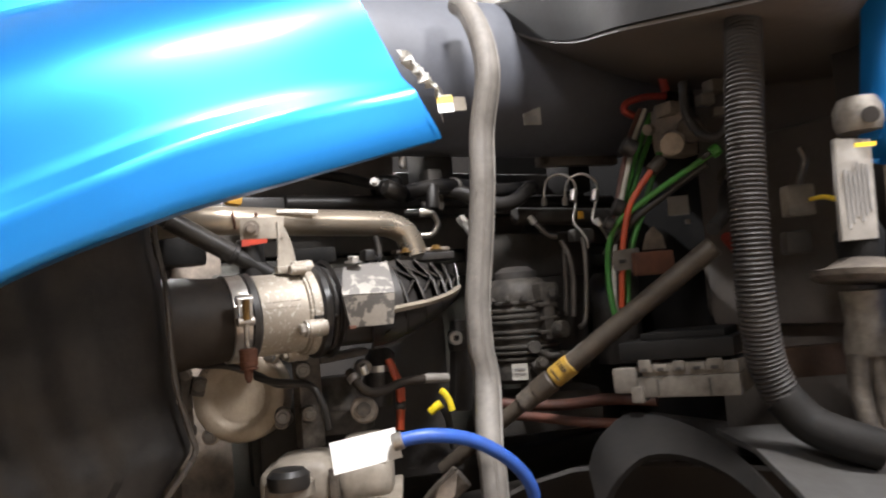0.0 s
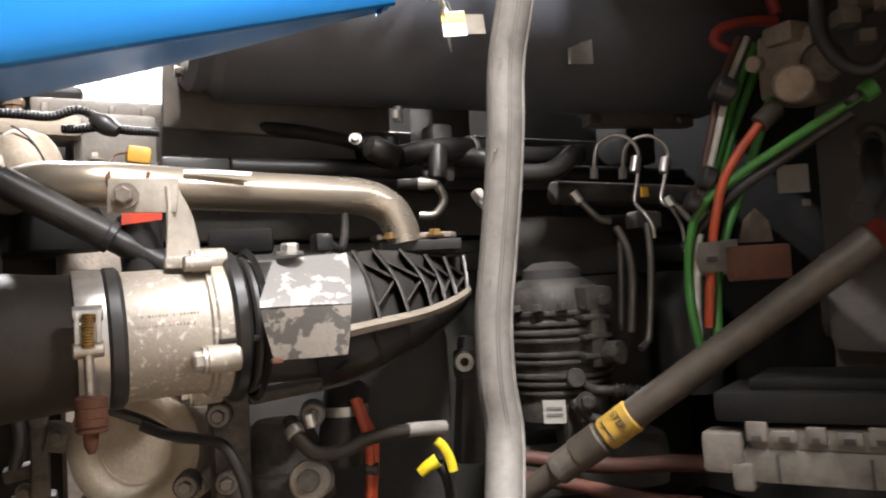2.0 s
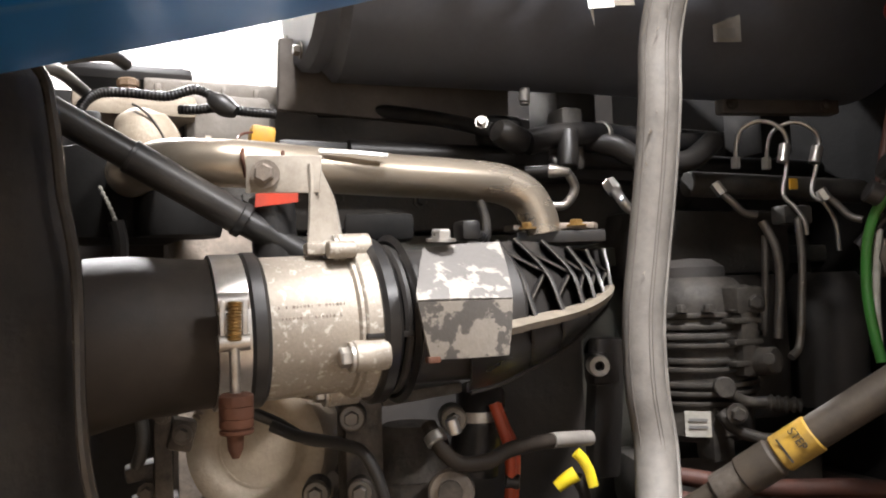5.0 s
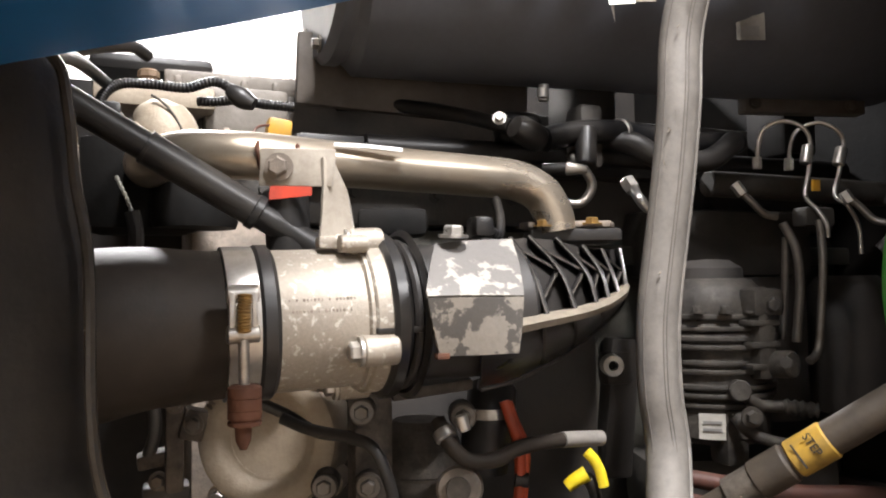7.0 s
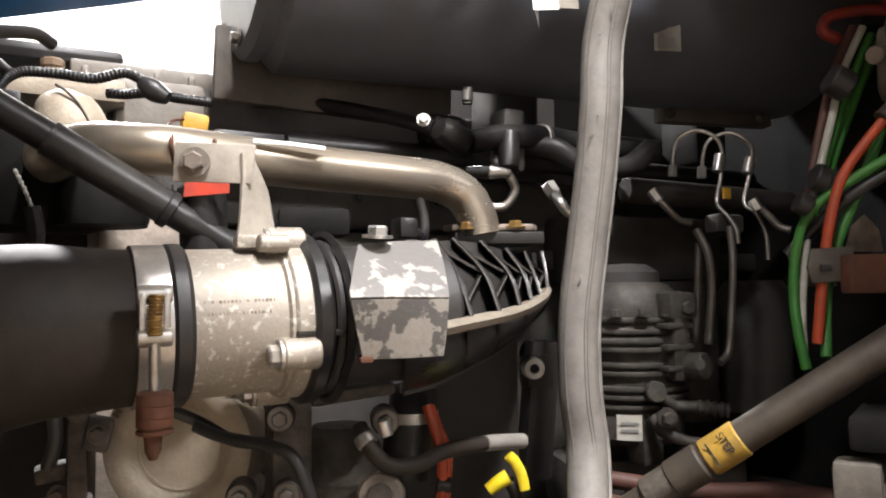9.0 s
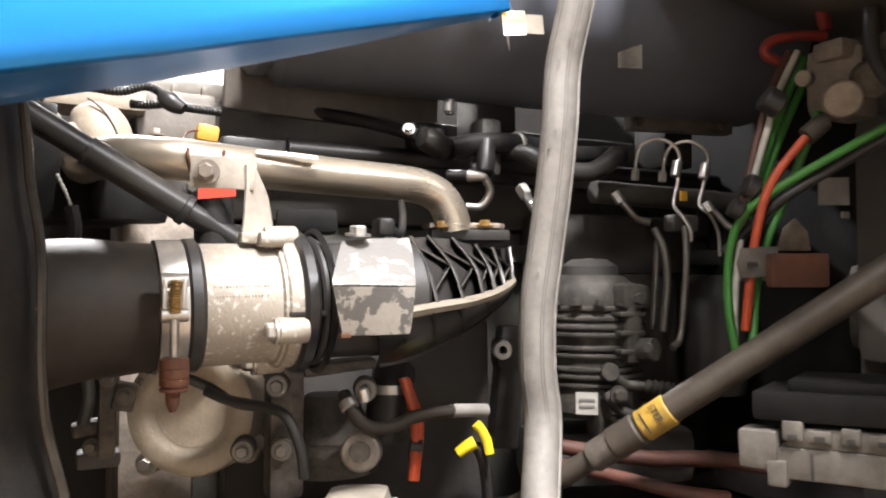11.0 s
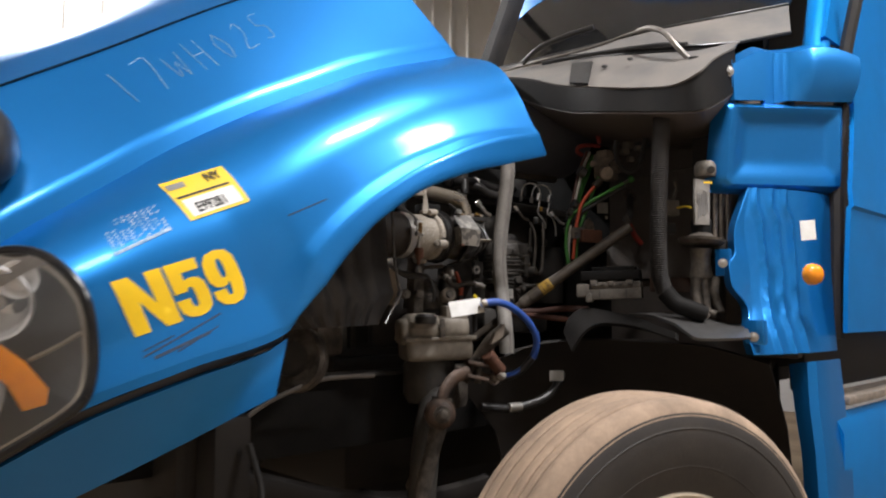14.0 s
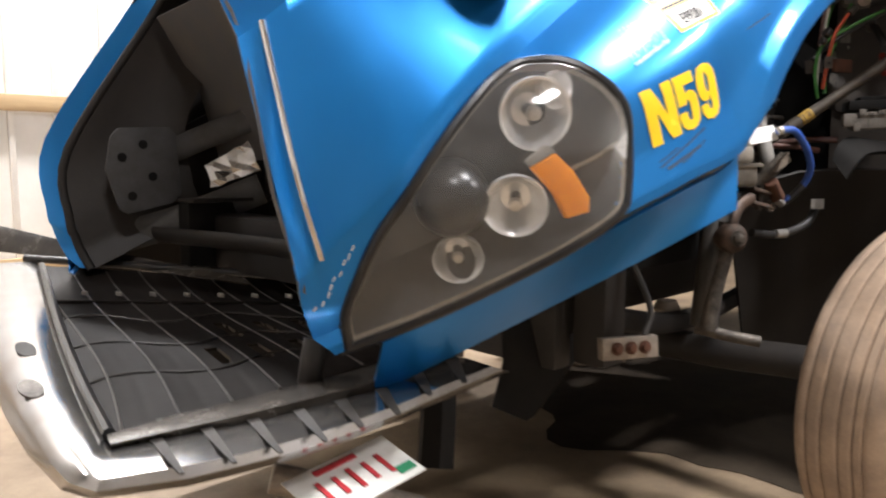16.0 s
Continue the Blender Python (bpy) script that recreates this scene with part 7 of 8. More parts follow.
part("hose", pipe([(0.740, 1.256, 1.309), (0.744, 1.234, 1.289), (0.763, 1.228, 1.271), (0.795, 1.226, 1.270), (0.826, 1.235, 1.277), (0.878, 1.247, 1.278), (0.946, 1.264, 1.271)], 0.0084, seg=16), rubber, hoses)
part("hose_end", pipe([(0.886, 1.248, 1.278), (0.90, 1.251, 1.277), (0.946, 1.263, 1.272)], 0.0090, seg=18), hose_grey, hoses)
part("clip", rod((0.739, 1.242, 1.302), (0.742, 1.235, 1.293), 0.0115, seg=18), bright_steel, hoses)
part("clip_ear", rod((0.753, 1.224, 1.319), (0.757, 1.223, 1.303), 0.007, seg=10), bright_steel, hoses)
part("hose", pipe([(0.844, 1.344, 1.324), (0.834, 1.328, 1.300), (0.830, 1.330, 1.273), (0.826, 1.334, 1.233)], 0.030, seg=20), black_plastic, hoses)
part("clip", lathe([(0.030, -0.006), (0.032, -0.006), (0.032, 0.006), (0.030, 0.006)], at((0.833, 1.328, 1.302)), 32, closed=True), bright_steel, hoses)
owire = thing("orange_loom", "orange sleeved cable pair", "cable")
part("cable", pipe([(0.832, 1.284, 1.320), (0.838, 1.278, 1.295), (0.843, 1.272, 1.270), (0.845, 1.273, 1.238), (0.842, 1.277, 1.187)], 0.0065, seg=10), orange_wire, owire)
part("cable", pipe([(0.837, 1.285, 1.318), (0.844, 1.281, 1.295), (0.852, 1.274, 1.269), (0.852, 1.275, 1.237), (0.848, 1.280, 1.185)], 0.0055, seg=10), orange_wire, owire)
part("tie", rod((0.839, 1.276, 1.233), (0.854, 1.270, 1.231), 0.009, seg=10), black_plastic, owire)
dip = thing("oil_dipstick", "yellow oil dipstick handle", "dipstick")
part("handle", pipe([(0.941, 1.335, 1.199), (0.952, 1.330, 1.208), (0.964, 1.325, 1.215)], 0.0092, seg=16, radius=lambda f, s: 0.85 + 0.25 * f), yellow, dip)
part("loop", pipe([(0.964, 1.324, 1.242), (0.972, 1.321, 1.233), (0.980, 1.319, 1.217), (0.984, 1.318, 1.198)], 0.0068, seg=12, oval=(1.0, 0.6)), yellow, dip)
part("tube", pipe([(0.970, 1.333, 1.208), (0.986, 1.340, 1.180), (1.004, 1.357, 1.115)], 0.008, seg=10), iron, dip)
ringb = thing("lifting_eye", "steel bush on a dark engine bracket", "engine bracket")
part("arm", box((0.05, 0.03, 0.20), at((1.080, 1.427, 1.275), Matrix.Rotation(0.1, 4, "Y")), 0.01), grime, ringb)
part("bush", lathe([(0.007, 0), (0.014, 0), (0.0155, 0.004), (0.0155, 0.02), (0.007, 0.02)], at((1.052, 1.392, 1.338), basis((0.36, 0.93, 0))), 24, closed=True), bright_steel, ringb)
part("arm_tip", box((0.05, 0.03, 0.05), at((1.075, 1.421, 1.332)), 0.014), grime, ringb)

# black tank above the engine
tank = thing("black_reservoir", "satin black cylindrical reservoir above engine", "tank")
TA, TB, TR = Vector((0.72, 1.585, 1.965)), Vector((1.72, 1.485, 1.965)), 0.19
part("barrel", rod(TA, TB, TR, seg=56, bevel=0.02), tank_black, tank)
part("end_cap", rod(TA + Vector((-0.035, 0, 0)), TA + Vector((0.01, 0, 0)), TR * 0.93, seg=40, bevel=0.012), tank_black, tank)
for a in range(8):
    q = TA + Vector((-0.036, math.cos(a * 0.785) * TR * 0.8, math.sin(a * 0.785) * TR * 0.8))
    part("cap_bolt", hexbolt(q, (-1, 0, 0), 0.009, 0.012), plate_steel, tank)
part("support", box((0.08, 0.10, 0.16), at((1.15, 1.62, 1.77)), 0.01), black_plastic, tank)
part("support", box((0.08, 0.10, 0.16), at((1.60, 1.62, 1.77)), 0.01), black_plastic, tank)


card = plane_at((1.277, 1.381, 1.817), (0.93, -0.37, -0.02), (0.12, 0.02, 1))
part("label", prism([(0, 0), (0.043, 0), (0.043, 0.074), (0, 0.074)], 0.001, card, 0), grey_label, tank)
part("print_bar", prism([(0.006, 0.006), (0.034, 0.006), (0.034, 0.022), (0.006, 0.022)], 0.0008, card @ at((0, 0, 0.0014)), 0), ink_grey, tank)
for h in (0.036, 0.050, 0.062):
    part("print_bar", prism([(0.008, h), (0.030, h), (0.030, h + 0.003), (0.008, h + 0.003)], 0.0008, card @ at((0, 0, 0.0014)), 0), ink_grey, tank)
tag = thing("warning_tag", "yellow and white warning tag on a wire", "tag")
tagm = plane_at((1.004, 1.310, 1.812), (0.93, -0.36, 0.05), (0.05, 0.2, 1))
part("card", prism([(0, 0), (0.034, 0), (0.034, 0.040), (0, 0.040)], 0.0012, tagm, 0), white_label, tag)
part("yellow_band", prism([(0, 0.022), (0.034, 0.022), (0.034, 0.038), (0, 0.038)], 0.0008, tagm @ at((0, 0, 0.0016)), 0), yellow_label, tag)
part("back_card", prism([(0.034, 0.004), (0.062, 0.002), (0.062, 0.034), (0.034, 0.036)], 0.0012, tagm @ at((0, 0, -0.003)), 0), dusty_ledge, tag)
part("wire", pipe([tagm @ Vector((0.017, 0.038, 0)), tagm @ Vector((0.010, 0.060, 0.0)), Vector((0.985, 1.312, 1.885))], 0.0012, seg=6), plate_steel, tag)
bag = thing("plastic_wrap", "crumpled clear plastic wrap on the tank", "plastic wrap")
rw = random.Random(3)
rows = []
for i in range(9):
    rows.append([Vector((0.932, 1.290, 1.908)).lerp(Vector((1.008, 1.319, 1.874)), i / 8) + Vector((rw.uniform(-0.008, 0.008) + 0.022 * (j - 4) / 4, rw.uniform(-0.012, 0.012), -0.026 * (j - 4) / 4 + rw.uniform(-0.008, 0.008))) for j in range(9)])
part("film", sheet(rows, 0.001), white_label, bag, smooth=False)

# grey hose that hangs in front
gh = thing("grey_hose", "dusty grey rubber hose hanging across engine", "hose")
GH = [(1.073, 1.309, 2.057), (1.079, 1.274, 2.021), (1.082, 1.243, 1.948), (1.077, 1.229, 1.865), (1.065, 1.248, 1.761), (1.056, 1.245, 1.675), (1.050, 1.252, 1.585), (1.041, 1.260, 1.495), (1.027, 1.259, 1.409), (1.023, 1.254, 1.325), (1.026, 1.246, 1.252), (0.991, 1.202, 1.144), (0.989, 1.195, 1.095), (0.988, 1.192, 1.04)]
part("hose", pipe(GH, 0.0248, seg=28, n=10), hose_grey, gh)
for side, depth in ((0.0085, 0.0234), (0.0120, 0.0219), (-0.0150, 0.0199)):
    part("seam", pipe([Vector(p) + Vector((0.78, -0.62, 0)) * side + Vector((-0.62, -0.78, 0)) * depth for p in GH], 0.0008, seg=6, n=6), seam_grey, gh)
rh = random.Random(21)
for k in range(9):
    p = Vector(GH[3]).lerp(Vector(GH[8]), rh.random()) + Vector((0.78, -0.62, 0)) * rh.uniform(-0.012, 0.006) + Vector((-0.62, -0.78, 0)) * 0.0238
    part("scuff", pipe([p, p + Vector((rh.uniform(-0.004, 0.004), 0, rh.uniform(-0.009, 0.009)))], 0.0010, seg=6), cream, gh)
part("seam", pipe([Vector(p) + Vector((0.0205, -0.0145, 0)) for p in GH], 0.0032, seg=6, n=10), hose_grey, gh)

# air-conditioning compressor
ac = thing("compressor", "dusty ribbed aluminium compressor", "compressor")
AC = Vector((1.237, 1.412, 1.233))
prof = [(0, -0.01), (0.070, -0.01), (0.080, 0.0), (0.080, 0.038)]
for z, r in ((0.046, 0.086), (0.060, 0.090), (0.072, 0.091), (0.094, 0.091), (0.106, 0.092), (0.128, 0.094), (0.140, 0.094), (0.154, 0.090), (0.170, 0.087)):
    prof += [(r - 0.007, z - 0.0045), (r - 0.001, z - 0.003), (r, z), (r - 0.001, z + 0.003), (r - 0.007, z + 0.0045)]
prof += [(0.080, 0.185), (0.076, 0.205), (0.060, 0.222), (0.030, 0.230), (0, 0.231)]
part("body", lathe(prof, at(AC), 64), grimy_alu, ac)
part("clutch_dome", lathe([(0.05, 0.22), (0.048, 0.24), (0.03, 0.252), (0, 0.254)], at(AC), 40), grime, ac)
for k in range(7):
    a = 3.4 + 0.42 * k
    part("through_bolt", hexbolt(AC + Vector((0.090 * math.cos(a), 0.090 * math.sin(a), 0.176)), (0, 0, 1), 0.007, 0.010), grimy_alu, ac)
part("side_lug", box((0.034, 0.05, 0.13), at((1.249, 1.333, 1.380)), 0.012), grimy_alu, ac)
for z in (1.335, 1.365, 1.395):
    part("lug_rib", box((0.052, 0.03, 0.008), at((1.244, 1.322, z)), 0.003), grimy_alu, ac)
part("lug_bolt", hexbolt((1.253, 1.306, 1.420), (-0.3, -0.95, 0), 0.010, 0.010), grimy_alu, ac)
part("top_lug", box((0.055, 0.05, 0.04), at((1.253, 1.332, 1.423)), 0.01), grimy_alu, ac)
part("port", rod((1.262, 1.322, 1.336), (1.270, 1.287, 1.339), 0.019, seg=20), grimy_alu, ac)
part("port_hole", rod((1.245, 1.274, 1.344), (1.240, 1.271, 1.344), 0.008, seg=14), iron, ac)
part("label", sheet([[AC + Vector((math.cos(a) * 0.0825, math.sin(a) * 0.0825, z)) for a in (3.78, 3.92, 4.06, 4.2, 4.34)] for z in (0.000, 0.036)], 0.0012), compressor_label, ac)
for z in (0.012, 0.022):
    part("print_bar", sheet([[AC + Vector((math.cos(a) * 0.0842, math.sin(a) * 0.0842, z + dz)) for a in (3.85, 4.0, 4.15)] for dz in (0.0, 0.004)], 0.0006), ink_grey, ac)
part("line", pipe([(1.213, 1.332, 1.303), (1.220, 1.319, 1.292), (1.238, 1.313, 1.282), (1.263, 1.292, 1.282)], 0.0085, seg=14), grimy_alu, ac)
part("crimp", corrugated([(1.256, 1.295, 1.282), (1.290, 1.268, 1.278)], 0.0115, 0.010, 0.28), grimy_alu, ac)
part("line", pipe([(1.202, 1.327, 1.269), (1.213, 1.313, 1.248), (1.237, 1.294, 1.236), (1.265, 1.273, 1.232)], 0.0085, seg=14), grimy_alu, ac)
part("fitting", rod((1.222, 1.350, 1.300), (1.203, 1.314, 1.304), 0.015, seg=20), grimy_alu, ac)
part("bolt", hexbolt((1.209, 1.303, 1.270), (-0.36, -0.93, 0), 0.010, 0.012), grimy_alu, ac)
part("lower_bracket", box((0.04, 0.04, 0.08), at((1.216, 1.355, 1.236)), 0.01), grimy_alu, ac)
under = thing("accessory_bracket", "dark iron accessory bracket under compressor", "engine bracket")
part("bracket", box((0.30, 0.12, 0.10), at((1.281, 1.432, 1.148), Matrix.Rotation(-0.3, 4, "Z")), 0.03), iron, under)
part("red_hose", pipe([(1.079, 1.314, 1.177), (1.132, 1.229, 1.171), (1.178, 1.148, 1.163), (1.241, 1.115, 1.154)], 0.010, seg=10), brown_wire, under)
part("red_hose", pipe([(1.115, 1.351, 1.191), (1.202, 1.248, 1.184), (1.265, 1.157, 1.195), (1.312, 1.075, 1.193)], 0.012, seg=10), brown_wire, under)

# black coolant plumbing behind the steel pipe
plumb = thing("coolant_plumbing", "black coolant pipes with a valve and fittings", "coolant pipe")
part("pipe", pipe([(1.001, 1.481, 1.669), (1.072, 1.485, 1.685), (1.154, 1.484, 1.687), (1.255, 1.488, 1.678), (1.377, 1.493, 1.687)], 0.019, seg=16), black_gloss, plumb)
part("pipe", pipe([(0.732, 1.690, 1.751), (0.826, 1.653, 1.746), (0.904, 1.602, 1.727), (0.962, 1.517, 1.693)], 0.012, seg=14), black_gloss, plumb)
part("valve", lathe([(0, -0.028), (0.018, -0.028), (0.021, -0.02), (0.021, 0.014), (0.016, 0.024), (0, 0.028)], at((0.966, 1.473, 1.675), basis((-0.9, -0.2, 0.3))), 24), black_gloss, plumb)
part("riser", rod((1.058, 1.461, 1.628), (1.069, 1.475, 1.687), 0.016, seg=16), black_gloss, plumb)
part("clamp", lathe([(0.020, -0.005), (0.023, -0.004), (0.023, 0.004), (0.020, 0.005)], at((1.132, 1.482, 1.686), basis((1, 0.4, 0))), 24, closed=True), bright_steel, plumb)
part("nut", hexbolt((0.929, 1.487, 1.697), (-0.4, -0.9, 0.2), 0.007, 0.008), bright_steel, plumb)
part("stud", rod((0.997, 1.479, 1.731), (0.997, 1.478, 1.746), 0.008, seg=12), bright_steel, plumb)
part("dusty_cover", box((0.235, 0.03, 0.038), at((1.548, 1.518, 1.770), Matrix.Rotation(-0.22, 4, "Z")), 0.006), dusty_steel, plumb, "dusty brown steel cover strip")
for x in ((1.447, 1.525, 1.768), (1.606, 1.463, 1.759)):
    part("cover_bolt", hexbolt(x, (-0.3, -0.95, 0), 0.008, 0.006), dull_alu, plumb)

# fuel lines with bright loops
fuel = thing("fuel_lines", "thin bright steel fuel lines with loops", "fuel line")
LOOPS = ([(1.357, 1.431, 1.636), (1.358, 1.429, 1.668), (1.367, 1.424, 1.696), (1.387, 1.406, 1.706), (1.407, 1.388, 1.695), (1.420, 1.384, 1.672), (1.410, 1.379, 1.626), (1.397, 1.376, 1.585), (1.405, 1.363, 1.562), (1.410, 1.351, 1.540), (1.414, 1.351, 1.518)],
         [(1.420, 1.428, 1.636), (1.422, 1.426, 1.669), (1.432, 1.421, 1.696), (1.454, 1.401, 1.707), (1.473, 1.384, 1.695), (1.486, 1.380, 1.673), (1.472, 1.377, 1.628), (1.457, 1.374, 1.587), (1.467, 1.360, 1.568), (1.483, 1.356, 1.537), (1.487, 1.356, 1.493)])
for pts in LOOPS:
    part("line", pipe(pts, 0.0034, seg=10, n=8), bright_steel, fuel)
for p, q in (((1.357, 1.431, 1.651), (1.357, 1.432, 1.632)), ((1.420, 1.428, 1.652), (1.420, 1.429, 1.632))):
    part("end_nut", rod(p, q, 0.0075, seg=6), bright_steel, fuel)
for p, q in (((1.413, 1.382, 1.664), (1.405, 1.381, 1.635)), ((1.479, 1.378, 1.663), (1.469, 1.377, 1.635))):
    part("union", rod(p, q, 0.0092, seg=12), bright_steel, fuel)
for pts, r in (([(1.364, 1.390, 1.542), (1.375, 1.377, 1.502), (1.382, 1.378, 1.450), (1.379, 1.381, 1.398), (1.377, 1.384, 1.359)], 0.0095), ([(1.409, 1.362, 1.545), (1.406, 1.356, 1.484), (1.395, 1.353, 1.399), (1.383, 1.350, 1.348), (1.363, 1.348, 1.333)], 0.0085),
               ([(1.294, 1.414, 1.600), (1.312, 1.398, 1.574), (1.330, 1.392, 1.556), (1.348, 1.385, 1.551)], 0.008), ([(1.384, 1.405, 1.521), (1.383, 1.410, 1.432), (1.380, 1.415, 1.361)], 0.008),
               ([(1.445, 1.346, 1.583), (1.457, 1.332, 1.565), (1.468, 1.318, 1.544), (1.477, 1.304, 1.537)], 0.008)):
    part("line", pipe(pts, r * 0.72, seg=12), plate_steel, fuel)
part("nut", rod((1.294, 1.414, 1.604), (1.303, 1.406, 1.586), 0.0085, seg=6), bright_steel, fuel)
part("nut", rod((1.443, 1.347, 1.588), (1.449, 1.340, 1.571), 0.0085, seg=6), bright_steel, fuel)
part("yellow_tag", box((0.016, 0.004, 0.018), at((1.428, 1.384, 1.602)), 0.001), amber_cap, fuel)
part("clamp_block", box((0.06, 0.03, 0.03), at((1.425, 1.388, 1.552)), 0.006), iron, fuel)
part("manifold_bar", rod((1.309, 1.494, 1.615), (1.677, 1.460, 1.604), 0.022, seg=14), iron, fuel)
filt = thing("fuel_filter_head", "dark iron fuel filter assembly", "fuel filter")
part("head", box((0.34, 0.12, 0.12), at((1.42, 1.60, 1.52)), 0.02), iron, filt)
part("canister", lathe([(0, 0), (0.06, 0), (0.065, 0.02), (0.065, 0.22), (0.05, 0.24), (0, 0.24)], at((1.45, 1.52, 1.22)), 32), grime, filt)
part("canister", lathe([(0, 0), (0.06, 0), (0.065, 0.02), (0.065, 0.22), (0.05, 0.24), (0, 0.24)], at((1.62, 1.50, 1.22)), 32), grime, filt)

# diagonal steering shaft with yellow sticker
shaft = thing("steering_shaft", "dusty steel steering shaft with yellow sticker", "steering shaft")
D0, D1 = Vector((1.006, 1.261, 1.142)), Vector((1.305, 0.893, 1.482))
DT = (D1 - D0).normalized()
L = (D1 - D0).length
tp = 0.30
part("outer_tube", rod(D0 + DT * L * (tp - 0.04), D1, 0.0192, seg=28), tube_dusty, shaft)
part("inner_shaft", rod(D0 - DT * 0.10, D0 + DT * L * tp, 0.0150, seg=20), tube_dusty, shaft)
part("joint", rod(D0 + DT * L * (tp - 0.10), D0 + DT * L * (tp - 0.035), 0.0205, seg=10), dull_alu, shaft)
part("collar", rod(D0 + DT * L * (tp - 0.04), D0 + DT * L * (tp + 0.035), 0.0222, seg=28), tube_dusty, shaft)
part("sticker", rod(D0 + DT * L * (tp + 0.04), D0 + DT * L * (tp + 0.12), 0.0212, seg=28), dirty_yellow, shaft)
SX = DT.cross((Vector((0.457, 0.499, 1.455)) - D0).normalized()).normalized()
base = Matrix((SX, DT, SX.cross(DT))).transposed().to_4x4()
text("STEP", 0.013, at(D0 + DT * L * (tp + 0.085) + SX.cross(DT) * 0.0215 - SX * 0.016, base), ink, shaft, "lettering", 0.0, 0.9)
part("print_bar", box((0.028, 0.002, 0.0006), at(D0 + DT * L * (tp + 0.060) + SX.cross(DT) * 0.0215, base), 0), ink, shaft)

# wiring: red, green, white and brown sleeves
loom = thing("battery_cables", "bundle of red, green, white and brown cables", "cable bundle")
R1 = [("green_cable", green_wire, 0.0078, [(1.399, 0.943, 1.669), (1.378, 0.989, 1.644), (1.356, 1.049, 1.613), (1.328, 1.100, 1.580), (1.305, 1.137, 1.547), (1.297, 1.155, 1.506), (1.293, 1.160, 1.447), (1.290, 1.154, 1.396), (1.292, 1.145, 1.346)]),
      ("green_cable", green_wire, 0.0078, [(1.392, 1.081, 1.692), (1.375, 1.094, 1.635), (1.355, 1.109, 1.569), (1.334, 1.123, 1.511), (1.322, 1.134, 1.444), (1.304, 1.126, 1.362)]),
      ("green_cable", green_wire, 0.0075, [(1.441, 1.140, 1.792), (1.407, 1.152, 1.719), (1.381, 1.158, 1.656), (1.348, 1.156, 1.593), (1.332, 1.157, 1.540)]),
      ("green_cable", green_wire, 0.0075, [(1.469, 1.148, 1.787), (1.426, 1.153, 1.711), (1.397, 1.161, 1.648), (1.363, 1.160, 1.584)]),
      ("red_cable", orange_wire, 0.0080, [(1.360, 1.078, 1.652), (1.338, 1.092, 1.620), (1.317, 1.106, 1.581), (1.305, 1.115, 1.528), (1.299, 1.122, 1.470), (1.294, 1.130, 1.379)]),
      ("red_cable", red_wire, 0.0100, [(1.503, 1.149, 1.838), (1.462, 1.171, 1.839), (1.427, 1.191, 1.830), (1.420, 1.196, 1.811), (1.440, 1.186, 1.798)]),
      ("red_cable", red_wire, 0.012, [(1.502, 1.155, 1.945), (1.505, 1.157, 1.889), (1.512, 1.155, 1.851)]),
      ("brown_cable", brown_wire, 0.0075, [(1.429, 1.157, 1.805), (1.399, 1.165, 1.745), (1.366, 1.165, 1.666), (1.338, 1.162, 1.593), (1.324, 1.161, 1.541)]),
      ("white_cable", white_wire, 0.0065, [(1.431, 1.145, 1.802), (1.399, 1.154, 1.738), (1.367, 1.153, 1.664), (1.335, 1.153, 1.583), (1.317, 1.155, 1.523), (1.303, 1.156, 1.429), (1.297, 1.152, 1.362)]),
      ("black_cable", black_plastic, 0.010, [(1.406, 0.974, 1.648), (1.371, 1.053, 1.602), (1.335, 1.108, 1.560), (1.316, 1.156, 1.514), (1.303, 1.175, 1.490)]),
      ("dark_lead", black_plastic, 0.012, [(1.444, 0.909, 1.822), (1.432, 0.920, 1.748), (1.407, 0.937, 1.697), (1.392, 0.967, 1.704), (1.383, 0.992, 1.750), (1.387, 0.997, 1.816)])]
for nm, mt, r, pts in R1:
    part(nm, pipe(pts, r * 0.82, seg=12), mt, loom)
for p, q, r in (((1.347, 1.138, 1.721), (1.370, 1.127, 1.706), 0.02), ((1.303, 1.135, 1.589), (1.318, 1.128, 1.581), 0.018), ((1.278, 1.140, 1.556), (1.292, 1.132, 1.548), 0.014), ((1.387, 0.961, 1.667), (1.392, 0.958, 1.659), 0.014)):
    part("cable_tie", rod(p, q, r, seg=12), black_plastic, loom)
part("sleeve_end", rod((1.360, 1.078, 1.652), (1.382, 1.065, 1.675), 0.014), tube_dusty, loom)
part("sleeve_end", rod((1.387, 0.947, 1.662), (1.398, 0.937, 1.671), 0.0125), green_wire, loom)
vb = thing("air_valve", "dusty cast air valve on the firewall", "air valve")
part("body", box((0.07, 0.08, 0.10), at((1.453, 1.091, 1.742), Matrix.Rotation(0.4, 4, "Z")), 0.016), rough_alu, vb)
part("cap", rod((1.402, 1.053, 1.707), (1.377, 1.032, 1.698), 0.026, seg=22), rough_alu, vb)
part("cap", rod((1.455, 1.045, 1.739), (1.421, 1.019, 1.727), 0.028, seg=22), dull_alu, vb)
part("port", rod((1.395, 1.100, 1.745), (1.379, 1.097, 1.743), 0.012, seg=14), rough_alu, vb)
part("lug", box((0.05, 0.05, 0.03), at((1.433, 1.059, 1.694)), 0.008), rough_alu, vb)
part("lug", box((0.045, 0.05, 0.03), at((1.430, 1.078, 1.783)), 0.008), rough_alu, vb)
